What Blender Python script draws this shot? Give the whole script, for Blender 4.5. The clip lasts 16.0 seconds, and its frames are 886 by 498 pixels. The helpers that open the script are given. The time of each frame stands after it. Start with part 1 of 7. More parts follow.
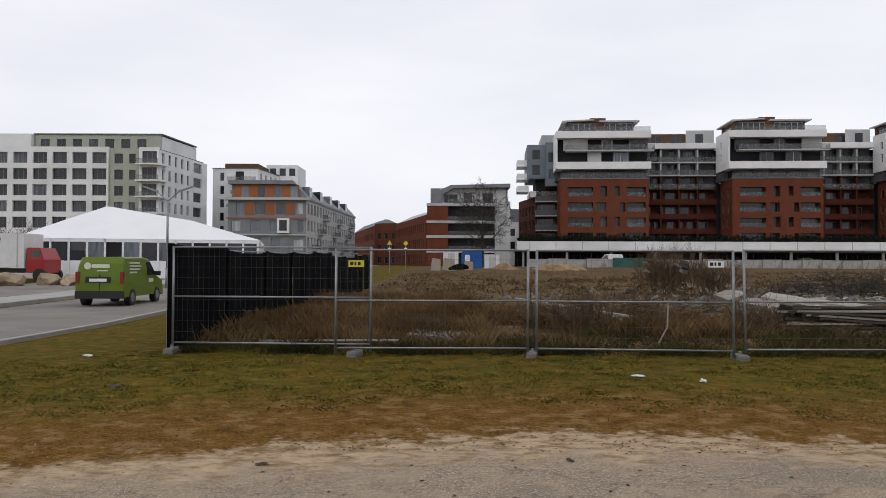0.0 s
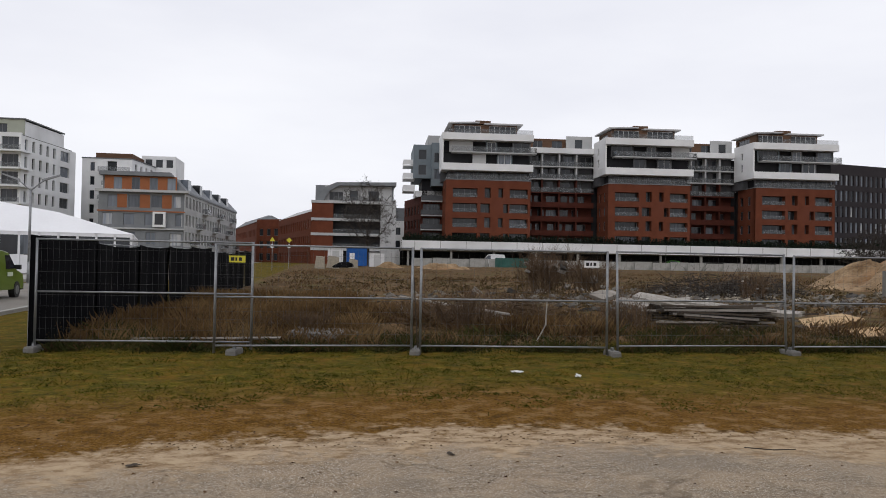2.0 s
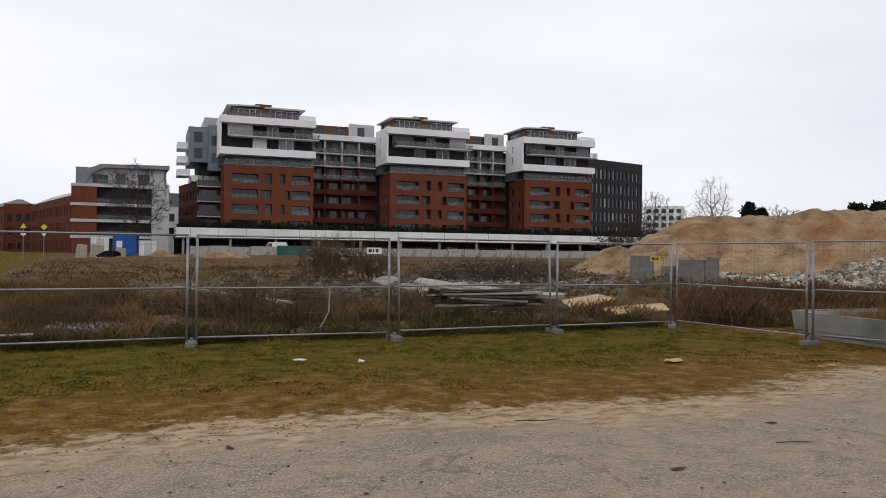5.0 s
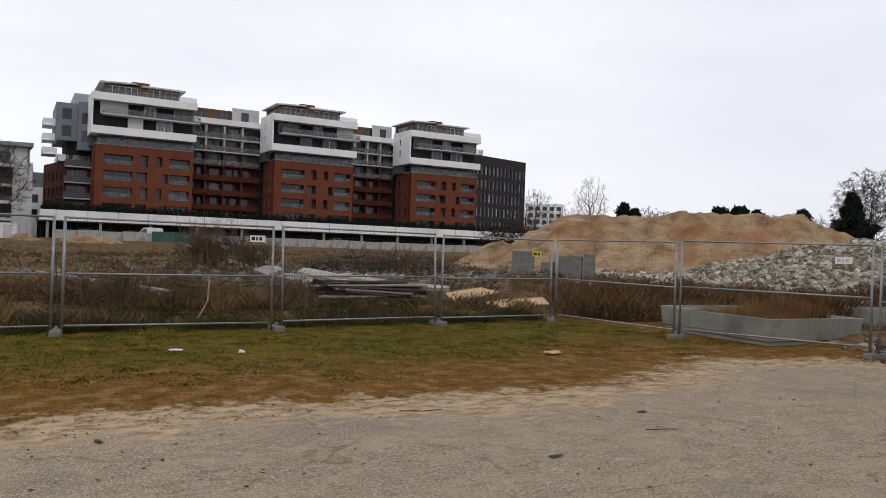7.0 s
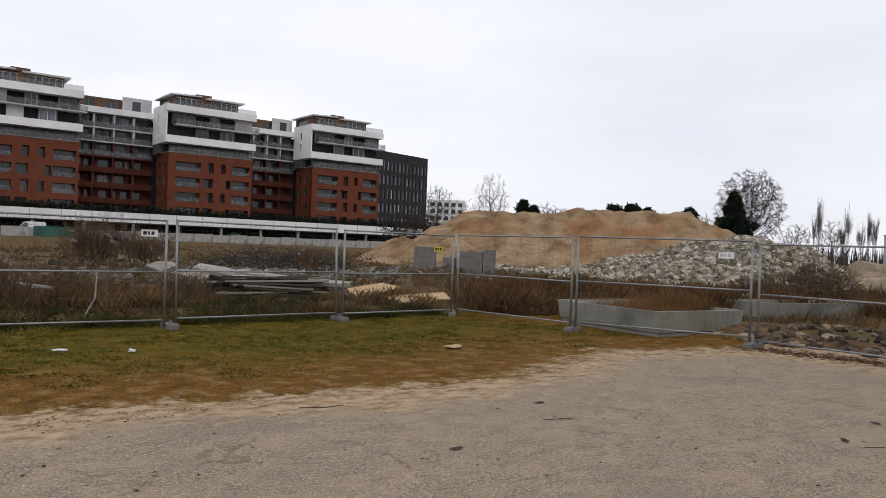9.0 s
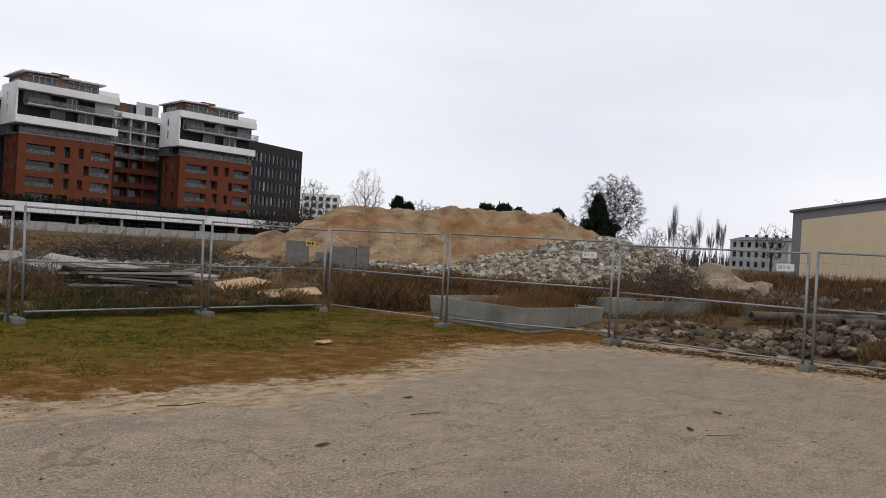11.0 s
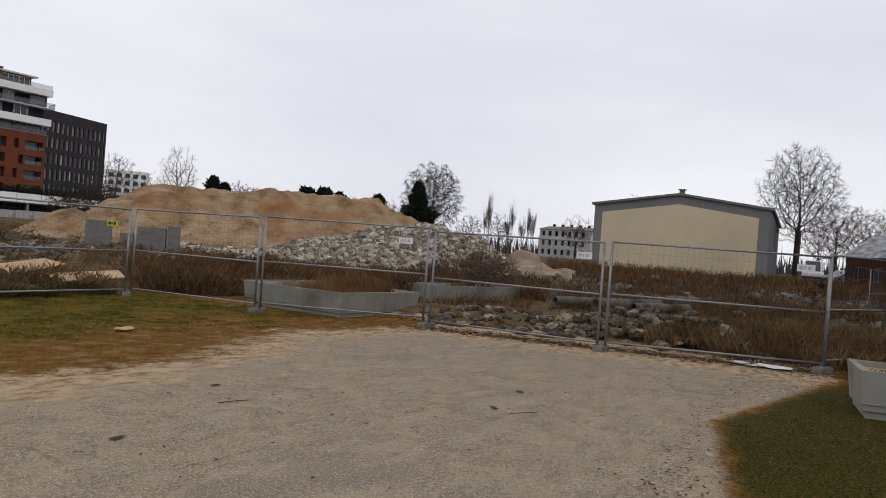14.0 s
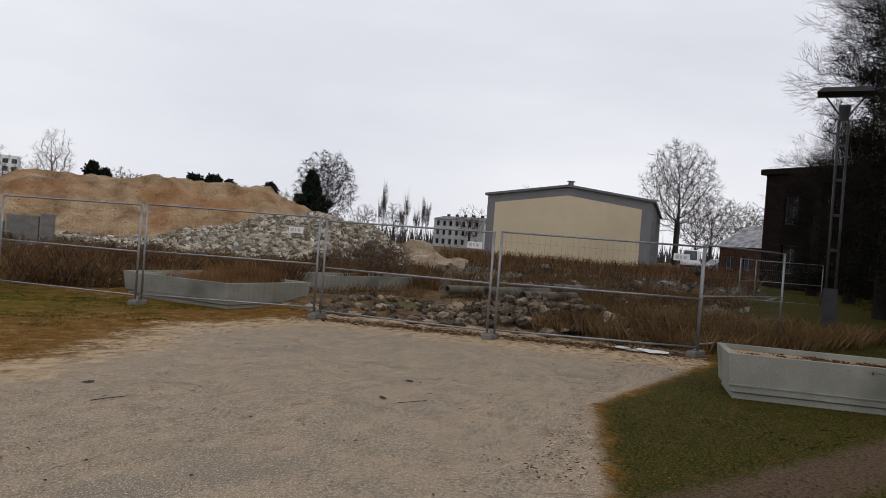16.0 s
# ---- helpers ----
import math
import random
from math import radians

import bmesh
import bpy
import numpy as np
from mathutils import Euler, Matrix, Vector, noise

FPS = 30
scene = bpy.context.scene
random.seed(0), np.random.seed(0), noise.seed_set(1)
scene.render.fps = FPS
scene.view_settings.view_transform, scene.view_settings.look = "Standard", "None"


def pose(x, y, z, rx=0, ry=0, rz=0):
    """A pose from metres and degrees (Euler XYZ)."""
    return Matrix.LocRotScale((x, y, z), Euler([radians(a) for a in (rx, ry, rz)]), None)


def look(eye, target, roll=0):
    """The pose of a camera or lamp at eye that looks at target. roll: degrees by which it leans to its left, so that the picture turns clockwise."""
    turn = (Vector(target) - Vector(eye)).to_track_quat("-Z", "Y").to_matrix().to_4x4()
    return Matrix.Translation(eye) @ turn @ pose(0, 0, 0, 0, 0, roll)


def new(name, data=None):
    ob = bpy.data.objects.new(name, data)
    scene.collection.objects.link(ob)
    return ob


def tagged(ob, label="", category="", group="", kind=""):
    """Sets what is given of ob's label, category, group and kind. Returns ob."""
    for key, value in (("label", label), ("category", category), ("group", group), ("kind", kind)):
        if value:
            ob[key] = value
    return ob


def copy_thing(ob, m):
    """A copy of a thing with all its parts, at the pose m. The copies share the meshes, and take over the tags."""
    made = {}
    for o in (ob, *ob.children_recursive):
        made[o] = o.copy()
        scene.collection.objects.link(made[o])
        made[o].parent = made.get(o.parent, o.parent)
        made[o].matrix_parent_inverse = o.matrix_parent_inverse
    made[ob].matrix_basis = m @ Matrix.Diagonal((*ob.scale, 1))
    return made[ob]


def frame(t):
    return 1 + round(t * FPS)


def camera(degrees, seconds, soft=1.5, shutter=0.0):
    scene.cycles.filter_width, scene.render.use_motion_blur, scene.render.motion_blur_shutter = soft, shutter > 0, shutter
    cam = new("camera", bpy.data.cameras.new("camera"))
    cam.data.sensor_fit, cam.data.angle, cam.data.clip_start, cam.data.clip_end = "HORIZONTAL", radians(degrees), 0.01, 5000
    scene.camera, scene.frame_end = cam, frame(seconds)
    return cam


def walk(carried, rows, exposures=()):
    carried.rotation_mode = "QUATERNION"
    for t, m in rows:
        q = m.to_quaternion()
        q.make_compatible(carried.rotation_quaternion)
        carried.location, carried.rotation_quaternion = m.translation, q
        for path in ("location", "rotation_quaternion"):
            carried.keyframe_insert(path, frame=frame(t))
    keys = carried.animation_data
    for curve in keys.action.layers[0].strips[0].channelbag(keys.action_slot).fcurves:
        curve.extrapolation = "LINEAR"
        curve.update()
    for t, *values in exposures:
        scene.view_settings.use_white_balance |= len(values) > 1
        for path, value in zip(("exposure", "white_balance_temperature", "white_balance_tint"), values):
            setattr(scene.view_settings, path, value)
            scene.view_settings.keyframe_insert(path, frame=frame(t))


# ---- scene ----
cam = camera(60.24, 16.0, 0.9)
PATH = [
    (0, pose(-0.038, -0.001, 1.692, 91.07, -0.28, 0.51)),
    (0.5, pose(-0.048, -0.011, 1.682, 91.38, -0.62, -1.25)),
    (1, pose(-0.047, -0.022, 1.682, 90.95, -0.70, -3.15)),
    (1.5, pose(-0.044, -0.024, 1.671, 90.82, -0.82, -5.68)),
    (2, pose(-0.039, -0.026, 1.671, 91.07, -1.04, -8.11)),
    (2.5, pose(-0.023, -0.026, 1.670, 91.27, -1.31, -10.85)),
    (3, pose(-0.020, -0.027, 1.655, 91.22, -1.17, -13.62)),
    (3.5, pose(-0.016, -0.016, 1.661, 91.02, -0.96, -16.14)),
    (4, pose(-0.016, -0.020, 1.662, 90.79, -1.08, -18.66)),
    (4.5, pose(-0.018, -0.000, 1.656, 90.52, -0.49, -21.17)),
    (5, pose(-0.023, 0.013, 1.655, 90.37, -0.64, -24.28)),
    (7.5, pose(-0.045, 0.051, 1.635, 89.91, -2.08, -34.35)),
    (8, pose(-0.037, 0.053, 1.635, 89.85, -1.85, -35.88)),
    (8.5, pose(-0.034, 0.044, 1.635, 89.91, -1.70, -38.03)),
    (9, pose(-0.027, 0.054, 1.624, 89.95, -2.14, -40.24)),
    (11.5, pose(0.005, 0.035, 1.616, 90.10, -3.41, -52.03)),
    (12, pose(0.005, 0.023, 1.617, 90.07, -3.57, -54.32)),
    (12.5, pose(0.018, 0.024, 1.617, 90.00, -3.93, -56.53)),
    (13, pose(0.035, 0.016, 1.619, 89.95, -4.19, -58.98)),
    (13.5, pose(0.038, 0.005, 1.619, 89.90, -4.23, -61.41)),
    (14, pose(0.046, -0.005, 1.619, 89.85, -4.28, -63.08)),
    (14.5, pose(0.041, -0.019, 1.617, 89.79, -4.28, -64.79)),
    (15, pose(0.059, -0.028, 1.614, 89.78, -4.27, -67.01)),
    (15.5, pose(0.066, -0.041, 1.620, 89.76, -4.38, -69.01)),
    (16, pose(0.092, -0.055, 1.624, 89.66, -4.36, -70.96)),
]
walk(cam, PATH, [(0, -0.02), (3.5, 0.0), (8.5, 0.06), (12.5, -0.05), (16, -0.12)])

# ---- light: an overcast winter sky ----
world = bpy.data.worlds.new("overcast_sky")
scene.world = world
world.use_nodes = True
wn, wl = world.node_tree.nodes, world.node_tree.links
wn.clear()
w_out = wn.new("ShaderNodeOutputWorld")
w_bg = wn.new("ShaderNodeBackground")
w_sky = wn.new("ShaderNodeTexSky")
w_sky.sky_type, w_sky.sun_disc = "NISHITA", False
w_sky.sun_elevation, w_sky.sun_rotation = radians(24), radians(200)
w_gain = wn.new("ShaderNodeVectorMath")
w_gain.operation = "SCALE"
w_gain.inputs["Scale"].default_value = 0.10
w_tex = wn.new("ShaderNodeTexCoord")
w_map = wn.new("ShaderNodeMapping")
w_map.inputs["Scale"].default_value = (1.0, 1.0, 3.6)
w_noise = wn.new("ShaderNodeTexNoise")
w_noise.inputs["Scale"].default_value = 1.7
w_noise.inputs["Detail"].default_value = 5.0
w_noise.inputs["Roughness"].default_value = 0.5
w_ramp = wn.new("ShaderNodeValToRGB")
w_ramp.color_ramp.elements[0].position, w_ramp.color_ramp.elements[1].position = 0.3, 0.72
w_ramp.color_ramp.elements[0].color = (0.79, 0.80, 0.885, 1)
w_ramp.color_ramp.elements[1].color = (0.985, 0.99, 1.04, 1)
w_mix = wn.new("ShaderNodeMixRGB")
w_mix.inputs["Fac"].default_value = 0.95
wl.new(w_tex.outputs["Generated"], w_map.inputs["Vector"])
wl.new(w_map.outputs["Vector"], w_noise.inputs["Vector"])
wl.new(w_noise.outputs["Fac"], w_ramp.inputs["Fac"])
wl.new(w_sky.outputs["Color"], w_gain.inputs[0])
wl.new(w_gain.outputs["Vector"], w_mix.inputs["Color1"])
wl.new(w_ramp.outputs["Color"], w_mix.inputs["Color2"])
wl.new(w_mix.outputs["Color"], w_bg.inputs["Color"])
wl.new(w_bg.outputs["Background"], w_out.inputs["Surface"])
w_bg.inputs["Strength"].default_value = 1.0
sun = new("sun", bpy.data.lights.new("sun", "SUN"))
sun.data.energy, sun.data.angle, sun.data.color = 0.35, radians(25), (1.0, 0.97, 0.92)
sun.matrix_world = look((-20, -50, 40), (0, 0, 0))


# ---- materials ----
def surface(name, low, high, scale=1.0, rough=0.8, bump=0.3, fine=14.0, metal=0.0, stain=None, stain_scale=0.25, vary=0.0, stretch=(1, 1, 1), spec=0.12, alpha=1.0):
    """A rough surface: two tones by coarse noise, fine grain in tone and relief, and stains at a larger scale."""
    m = bpy.data.materials.new(name)
    m.use_nodes = True
    n, l = m.node_tree.nodes, m.node_tree.links
    b = n["Principled BSDF"]
    b.inputs["Roughness"].default_value, b.inputs["Metallic"].default_value = rough, metal
    b.inputs["Specular IOR Level"].default_value = spec
    b.inputs["Alpha"].default_value = alpha
    tc, mp = n.new("ShaderNodeTexCoord"), n.new("ShaderNodeMapping")
    mp.inputs["Scale"].default_value = stretch
    l.new(tc.outputs["Object"], mp.inputs["Vector"])
    a, f = n.new("ShaderNodeTexNoise"), n.new("ShaderNodeTexNoise")
    a.inputs["Scale"].default_value, a.inputs["Detail"].default_value = scale, 5
    f.inputs["Scale"].default_value, f.inputs["Detail"].default_value = scale * fine, 4
    for q in (a, f):
        l.new(mp.outputs["Vector"], q.inputs["Vector"])
    add = n.new("ShaderNodeMath")
    add.operation = "MULTIPLY_ADD"
    add.inputs[1].default_value = 0.45
    l.new(f.outputs["Fac"], add.inputs[0])
    l.new(a.outputs["Fac"], add.inputs[2])
    r = n.new("ShaderNodeMapRange")
    r.inputs["From Min"].default_value, r.inputs["From Max"].default_value = 0.5, 0.95
    l.new(add.outputs[0], r.inputs["Value"])
    mix = n.new("ShaderNodeMixRGB")
    mix.inputs["Color1"].default_value, mix.inputs["Color2"].default_value = (*low, 1), (*high, 1)
    l.new(r.outputs["Result"], mix.inputs["Fac"])
    col = mix.outputs["Color"]
    if stain:
        s, sr, sm = n.new("ShaderNodeTexNoise"), n.new("ShaderNodeMapRange"), n.new("ShaderNodeMixRGB")
        s.inputs["Scale"].default_value, s.inputs["Detail"].default_value = stain_scale, 6
        sr.inputs["From Min"].default_value, sr.inputs["From Max"].default_value = 0.5, 0.72
        l.new(mp.outputs["Vector"], s.inputs["Vector"])
        l.new(s.outputs["Fac"], sr.inputs["Value"])
        l.new(sr.outputs["Result"], sm.inputs["Fac"])
        l.new(col, sm.inputs["Color1"])
        sm.inputs["Color2"].default_value = (*stain, 1)
        col = sm.outputs["Color"]
    if vary:
        oi, vr, hs = n.new("ShaderNodeObjectInfo"), n.new("ShaderNodeMapRange"), n.new("ShaderNodeHueSaturation")
        vr.inputs["To Min"].default_value, vr.inputs["To Max"].default_value = 1 - vary, 1 + vary
        l.new(oi.outputs["Random"], vr.inputs["Value"])
        l.new(vr.outputs["Result"], hs.inputs["Value"])
        l.new(col, hs.inputs["Color"])
        col = hs.outputs["Color"]
    l.new(col, b.inputs["Base Color"])
    if bump:
        bp = n.new("ShaderNodeBump")
        bp.inputs["Strength"].default_value, bp.inputs["Distance"].default_value = bump, 0.02
        l.new(f.outputs["Fac"], bp.inputs["Height"])
        l.new(bp.outputs["Normal"], b.inputs["Normal"])
    return m


def island(name, low, high, rough=0.85, mid=None, clump=0.0, clump_scale=0.9):
    """For many small joined pieces: each piece takes a tone of its own, and neighbours share a drift in tone."""
    m = bpy.data.materials.new(name)
    m.use_nodes = True
    n, l = m.node_tree.nodes, m.node_tree.links
    b = n["Principled BSDF"]
    b.inputs["Roughness"].default_value = rough
    b.inputs["Specular IOR Level"].default_value = 0.08
    g, r = n.new("ShaderNodeNewGeometry"), n.new("ShaderNodeValToRGB")
    r.color_ramp.elements[0].color, r.color_ramp.elements[1].color = (*low, 1), (*high, 1)
    if mid:
        r.color_ramp.elements.new(0.5).color = (*mid, 1)
    t, x = n.new("ShaderNodeTexNoise"), n.new("ShaderNodeMixRGB")
    t.inputs["Scale"].default_value = 9
    x.blend_type = "MULTIPLY"
    x.inputs["Fac"].default_value = 0.5
    tone = g.outputs["Random Per Island"]
    if clump:
        tc, cn, cr, cm = n.new("ShaderNodeTexCoord"), n.new("ShaderNodeTexNoise"), n.new("ShaderNodeMapRange"), n.new("ShaderNodeMix")
        cn.inputs["Scale"].default_value, cn.inputs["Detail"].default_value = clump_scale, 3
        cr.inputs["From Min"].default_value, cr.inputs["From Max"].default_value = 0.34, 0.66
        cm.inputs["Factor"].default_value = clump
        l.new(tc.outputs["Object"], cn.inputs["Vector"])
        l.new(cn.outputs["Fac"], cr.inputs["Value"])
        l.new(tone, cm.inputs["A"])
        l.new(cr.outputs["Result"], cm.inputs["B"])
        tone = cm.outputs["Result"]
    l.new(tone, r.inputs["Fac"])
    l.new(r.outputs["Color"], x.inputs["Color1"])
    l.new(t.outputs["Fac"], x.inputs["Color2"])
    l.new(x.outputs["Color"], b.inputs["Base Color"])
    return m


def glass(name, tone, rough=0.06):
    """Window glass over a dim room: dark, glossy, with curtains that differ from window to window."""
    m = bpy.data.materials.new(name)
    m.use_nodes = True
    n, l = m.node_tree.nodes, m.node_tree.links
    b = n["Principled BSDF"]
    b.inputs["Roughness"].default_value = rough
    b.inputs["IOR"].default_value = 1.45
    oi, r = n.new("ShaderNodeObjectInfo"), n.new("ShaderNodeValToRGB")
    e = r.color_ramp.elements
    e[0].color, e[1].color = (*[v * 0.35 for v in tone], 1), (*[min(0.5, v * 4.5) for v in tone], 1)
    e.new(0.55).color = (*tone, 1)
    e.new(0.85).color = (*[v * 1.6 for v in tone], 1)
    tc, w = n.new("ShaderNodeTexCoord"), n.new("ShaderNodeTexNoise")
    mp, mx = n.new("ShaderNodeMapping"), n.new("ShaderNodeMath")
    mp.inputs["Scale"].default_value = (1.3, 1.0, 0.15)
    mx.operation = "MULTIPLY_ADD"
    mx.inputs[1].default_value = 0.5
    l.new(tc.outputs["Object"], mp.inputs["Vector"])
    ad = n.new("ShaderNodeVectorMath")
    l.new(mp.outputs["Vector"], ad.inputs[0])
    l.new(oi.outputs["Location"], ad.inputs[1])
    l.new(ad.outputs["Vector"], w.inputs["Vector"])
    w.inputs["Scale"].default_value = 2.0
    l.new(w.outputs["Fac"], mx.inputs[0])
    sub = n.new("ShaderNodeMath")
    sub.operation = "SUBTRACT"
    sub.inputs[1].default_value = 0.25
    l.new(oi.outputs["Random"], sub.inputs[0])
    l.new(sub.outputs[0], mx.inputs[2])
    l.new(mx.outputs[0], r.inputs["Fac"])
    l.new(r.outputs["Color"], b.inputs["Base Color"])
    return m


def plain(name, colour, rough=0.5, metal=0.0):
    return surface(name, [c * 0.9 for c in colour], [min(1, c * 1.08) for c in colour], 1.3, rough, 0.05, 8, metal, spec=0.3)


M_WHITE = surface("white_render", (0.72, 0.72, 0.72), (0.82, 0.82, 0.81), 0.6, 0.85, 0.1, stain=(0.60, 0.60, 0.59), stain_scale=0.15)
M_GREEN = surface("pale_green_render", (0.36, 0.375, 0.31), (0.42, 0.435, 0.36), 0.6, 0.85, 0.1)
M_BRICK = surface("red_brick", (0.112, 0.035, 0.019), (0.165, 0.052, 0.027), 0.7, 0.85, 0.3, 30, stain=(0.15, 0.05, 0.03), stain_scale=0.2)
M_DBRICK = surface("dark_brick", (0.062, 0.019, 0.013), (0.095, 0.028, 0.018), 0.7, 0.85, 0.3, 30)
M_GREY = surface("grey_cladding", (0.17, 0.18, 0.19), (0.23, 0.24, 0.25), 0.5, 0.6, 0.1)
M_BLUEGREY = surface("blue_grey_cladding", (0.14, 0.17, 0.19), (0.19, 0.22, 0.24), 0.5, 0.6, 0.1)
M_LGREY = surface("light_grey_render", (0.42, 0.42, 0.42), (0.52, 0.52, 0.51), 0.5, 0.8, 0.1, stain=(0.36, 0.36, 0.36))
M_RUBBLEBED = surface("rubble_bed", (0.26, 0.215, 0.15), (0.50, 0.44, 0.34), 1.6, 0.95, 1.0, 8)
M_LAMPGREY = surface("lamp_paint", (0.035, 0.035, 0.037), (0.065, 0.065, 0.068), 3, 0.5, 0.0)
# Near-black fill: the dimness of unlit insides is given by colour.
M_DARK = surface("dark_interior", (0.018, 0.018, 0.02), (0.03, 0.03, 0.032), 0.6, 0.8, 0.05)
M_ORANGE = surface("orange_panel", (0.27, 0.10, 0.045), (0.34, 0.13, 0.06), 0.6, 0.7, 0.1)
M_BROWN = surface("brown_wood_cladding", (0.09, 0.05, 0.03), (0.14, 0.08, 0.05), 0.6, 0.7, 0.2, stretch=(1, 1, 8))
M_CONC = surface("concrete", (0.30, 0.29, 0.27), (0.42, 0.41, 0.38), 0.9, 0.9, 0.4, 20, stain=(0.22, 0.22, 0.20), stain_scale=0.6)
M_PLANTER = surface("cast_concrete", (0.225, 0.222, 0.19), (0.33, 0.325, 0.285), 1.2, 0.85, 0.25, 30, stain=(0.17, 0.17, 0.14), stain_scale=0.9)
M_STEEL = surface("galvanised_steel", (0.22, 0.225, 0.23), (0.34, 0.345, 0.35), 6, 0.5, 0.05, 6, 0.75)
M_WIRE = surface("fence_wire", (0.10, 0.10, 0.10), (0.16, 0.16, 0.16), 6, 0.55, 0.0, 6, 0.6)
M_RAIL = surface("dark_railing", (0.07, 0.075, 0.08), (0.10, 0.105, 0.11), 3, 0.4, 0.0, 6, 0.3)
M_PALERAIL = surface("frosted_balustrade", (0.12, 0.13, 0.135), (0.20, 0.21, 0.215), 2, 0.2, 0.0, 6, spec=0.4, alpha=0.3)
M_ROOF = surface("roof_sheet", (0.13, 0.135, 0.14), (0.17, 0.175, 0.18), 0.8, 0.6, 0.1)
M_FRAME = plain("window_frame_grey", (0.17, 0.17, 0.175))
M_WFRAME = plain("window_frame_white", (0.7, 0.7, 0.7))
M_GLASS = glass("window_glass", (0.032, 0.036, 0.042))
M_PALEGLASS = glass("pale_window_glass", (0.16, 0.18, 0.21), 0.15)
# Grey render with the deep shade of the balconies put into its tone.
M_SHADED_RECESS = surface("loggia_render", (0.075, 0.076, 0.08), (0.13, 0.13, 0.135), 0.7, 0.85, 0.1)
# Brick taken down to near black: the trees' shade is in its colour.
M_SHADE_BRICK = surface("sooty_brick", (0.008, 0.005, 0.004), (0.018, 0.010, 0.008), 0.7, 0.9, 0.3, 30)
M_FOOT = surface("old_concrete_foot", (0.14, 0.135, 0.125), (0.22, 0.21, 0.195), 3, 0.9, 0.3)
M_BLACK = surface("black_screen_fabric", (0.004, 0.004, 0.005), (0.009, 0.009, 0.010), 1.2, 0.75, 0.25, 20, spec=0.02)
M_BLACKCLAD = surface("black_facade", (0.022, 0.018, 0.020), (0.034, 0.028, 0.030), 0.6, 0.5, 0.05)
M_TENT = surface("white_tent_fabric", (0.78, 0.78, 0.79), (0.84, 0.84, 0.85), 0.4, 0.45, 0.05)
M_CREAM = surface("cream_render", (0.56, 0.47, 0.32), (0.63, 0.53, 0.37), 0.5, 0.85, 0.1, stain=(0.52, 0.44, 0.31), stain_scale=0.12)
M_MIDGREY = surface("mid_grey_render", (0.17, 0.17, 0.175), (0.21, 0.21, 0.215), 0.6, 0.85, 0.1)
M_SAND = surface("sandy_soil", (0.125, 0.072, 0.035), (0.40, 0.285, 0.17), 0.6, 0.95, 1.0, 9, stain=(0.23, 0.10, 0.036), stain_scale=0.2)
M_OLDBRICK = surface("old_brown_brick", (0.040, 0.020, 0.013), (0.07, 0.034, 0.022), 0.7, 0.9, 0.3, 30)
M_BARK = surface("bark", (0.035, 0.03, 0.026), (0.065, 0.055, 0.047), 2, 0.95, 0.4, 10, stretch=(1, 1, 0.3))
M_TWIG = surface("bare_twigs", (0.05, 0.042, 0.036), (0.085, 0.07, 0.06), 2, 0.95, 0.0)
M_BIRCH = surface("birch_twigs", (0.16, 0.13, 0.11), (0.26, 0.22, 0.19), 2, 0.95, 0.0)
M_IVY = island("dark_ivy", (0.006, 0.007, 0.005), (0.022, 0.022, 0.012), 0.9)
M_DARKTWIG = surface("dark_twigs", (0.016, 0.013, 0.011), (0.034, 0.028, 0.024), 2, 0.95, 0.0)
M_CONIFER = island("conifer_needles", (0.010, 0.016, 0.011), (0.026, 0.036, 0.022), 0.9)
M_DRYWEED = island("dry_weeds", (0.085, 0.050, 0.022), (0.34, 0.225, 0.105), 0.95, (0.185, 0.112, 0.048), 0.65)
M_TAWNY = island("tawny_grass", (0.11, 0.058, 0.024), (0.44, 0.26, 0.115), 0.95, (0.25, 0.135, 0.055), 0.6)
M_SHRUB = surface("brown_stems", (0.075, 0.048, 0.030), (0.15, 0.10, 0.062), 2, 0.95, 0.0)
M_CLOD = island("earth_clods", (0.17, 0.105, 0.056), (0.37, 0.265, 0.16), 0.95, (0.27, 0.185, 0.105))
M_FARWOOD = island("far_bare_woods", (0.06, 0.055, 0.052), (0.13, 0.12, 0.115), 0.95)
M_RUSTWEED = island("rust_brown_weeds", (0.046, 0.028, 0.016), (0.22, 0.128, 0.062), 0.95, (0.115, 0.065, 0.032), 0.6)
M_GREENWEED = island("green_weeds", (0.022, 0.028, 0.008), (0.105, 0.10, 0.03), 0.95, (0.05, 0.055, 0.016), 0.55)
M_BLADE = island("short_grass", (0.045, 0.052, 0.008), (0.25, 0.19, 0.045), 0.95, (0.115, 0.108, 0.016), 0.7, 0.8)
M_BEDBLADE = island("bed_grass", (0.020, 0.028, 0.006), (0.15, 0.115, 0.035), 0.95, (0.055, 0.060, 0.013), 0.7, 1.4)
M_HERB = island("dead_herbs", (0.050, 0.038, 0.018), (0.27, 0.185, 0.095), 0.95, (0.125, 0.088, 0.040), 0.7, 0.6)
M_LEAF = island("fallen_leaves", (0.06, 0.03, 0.015), (0.20, 0.11, 0.05), 0.9)
M_RUBBLE = island("broken_concrete", (0.15, 0.12, 0.085), (0.72, 0.67, 0.57), 0.95, (0.38, 0.33, 0.25))
M_COBBLE = island("cobblestones", (0.06, 0.055, 0.05), (0.30, 0.27, 0.23), 0.9, (0.19, 0.175, 0.155))
M_OSB = surface("pale_plywood", (0.42, 0.28, 0.15), (0.54, 0.38, 0.21), 2, 0.8, 0.1, 18)
M_OLDWOOD = surface("weathered_boards", (0.20, 0.18, 0.155), (0.36, 0.33, 0.29), 1.5, 0.9, 0.4, 12, stretch=(0.3, 3, 3))
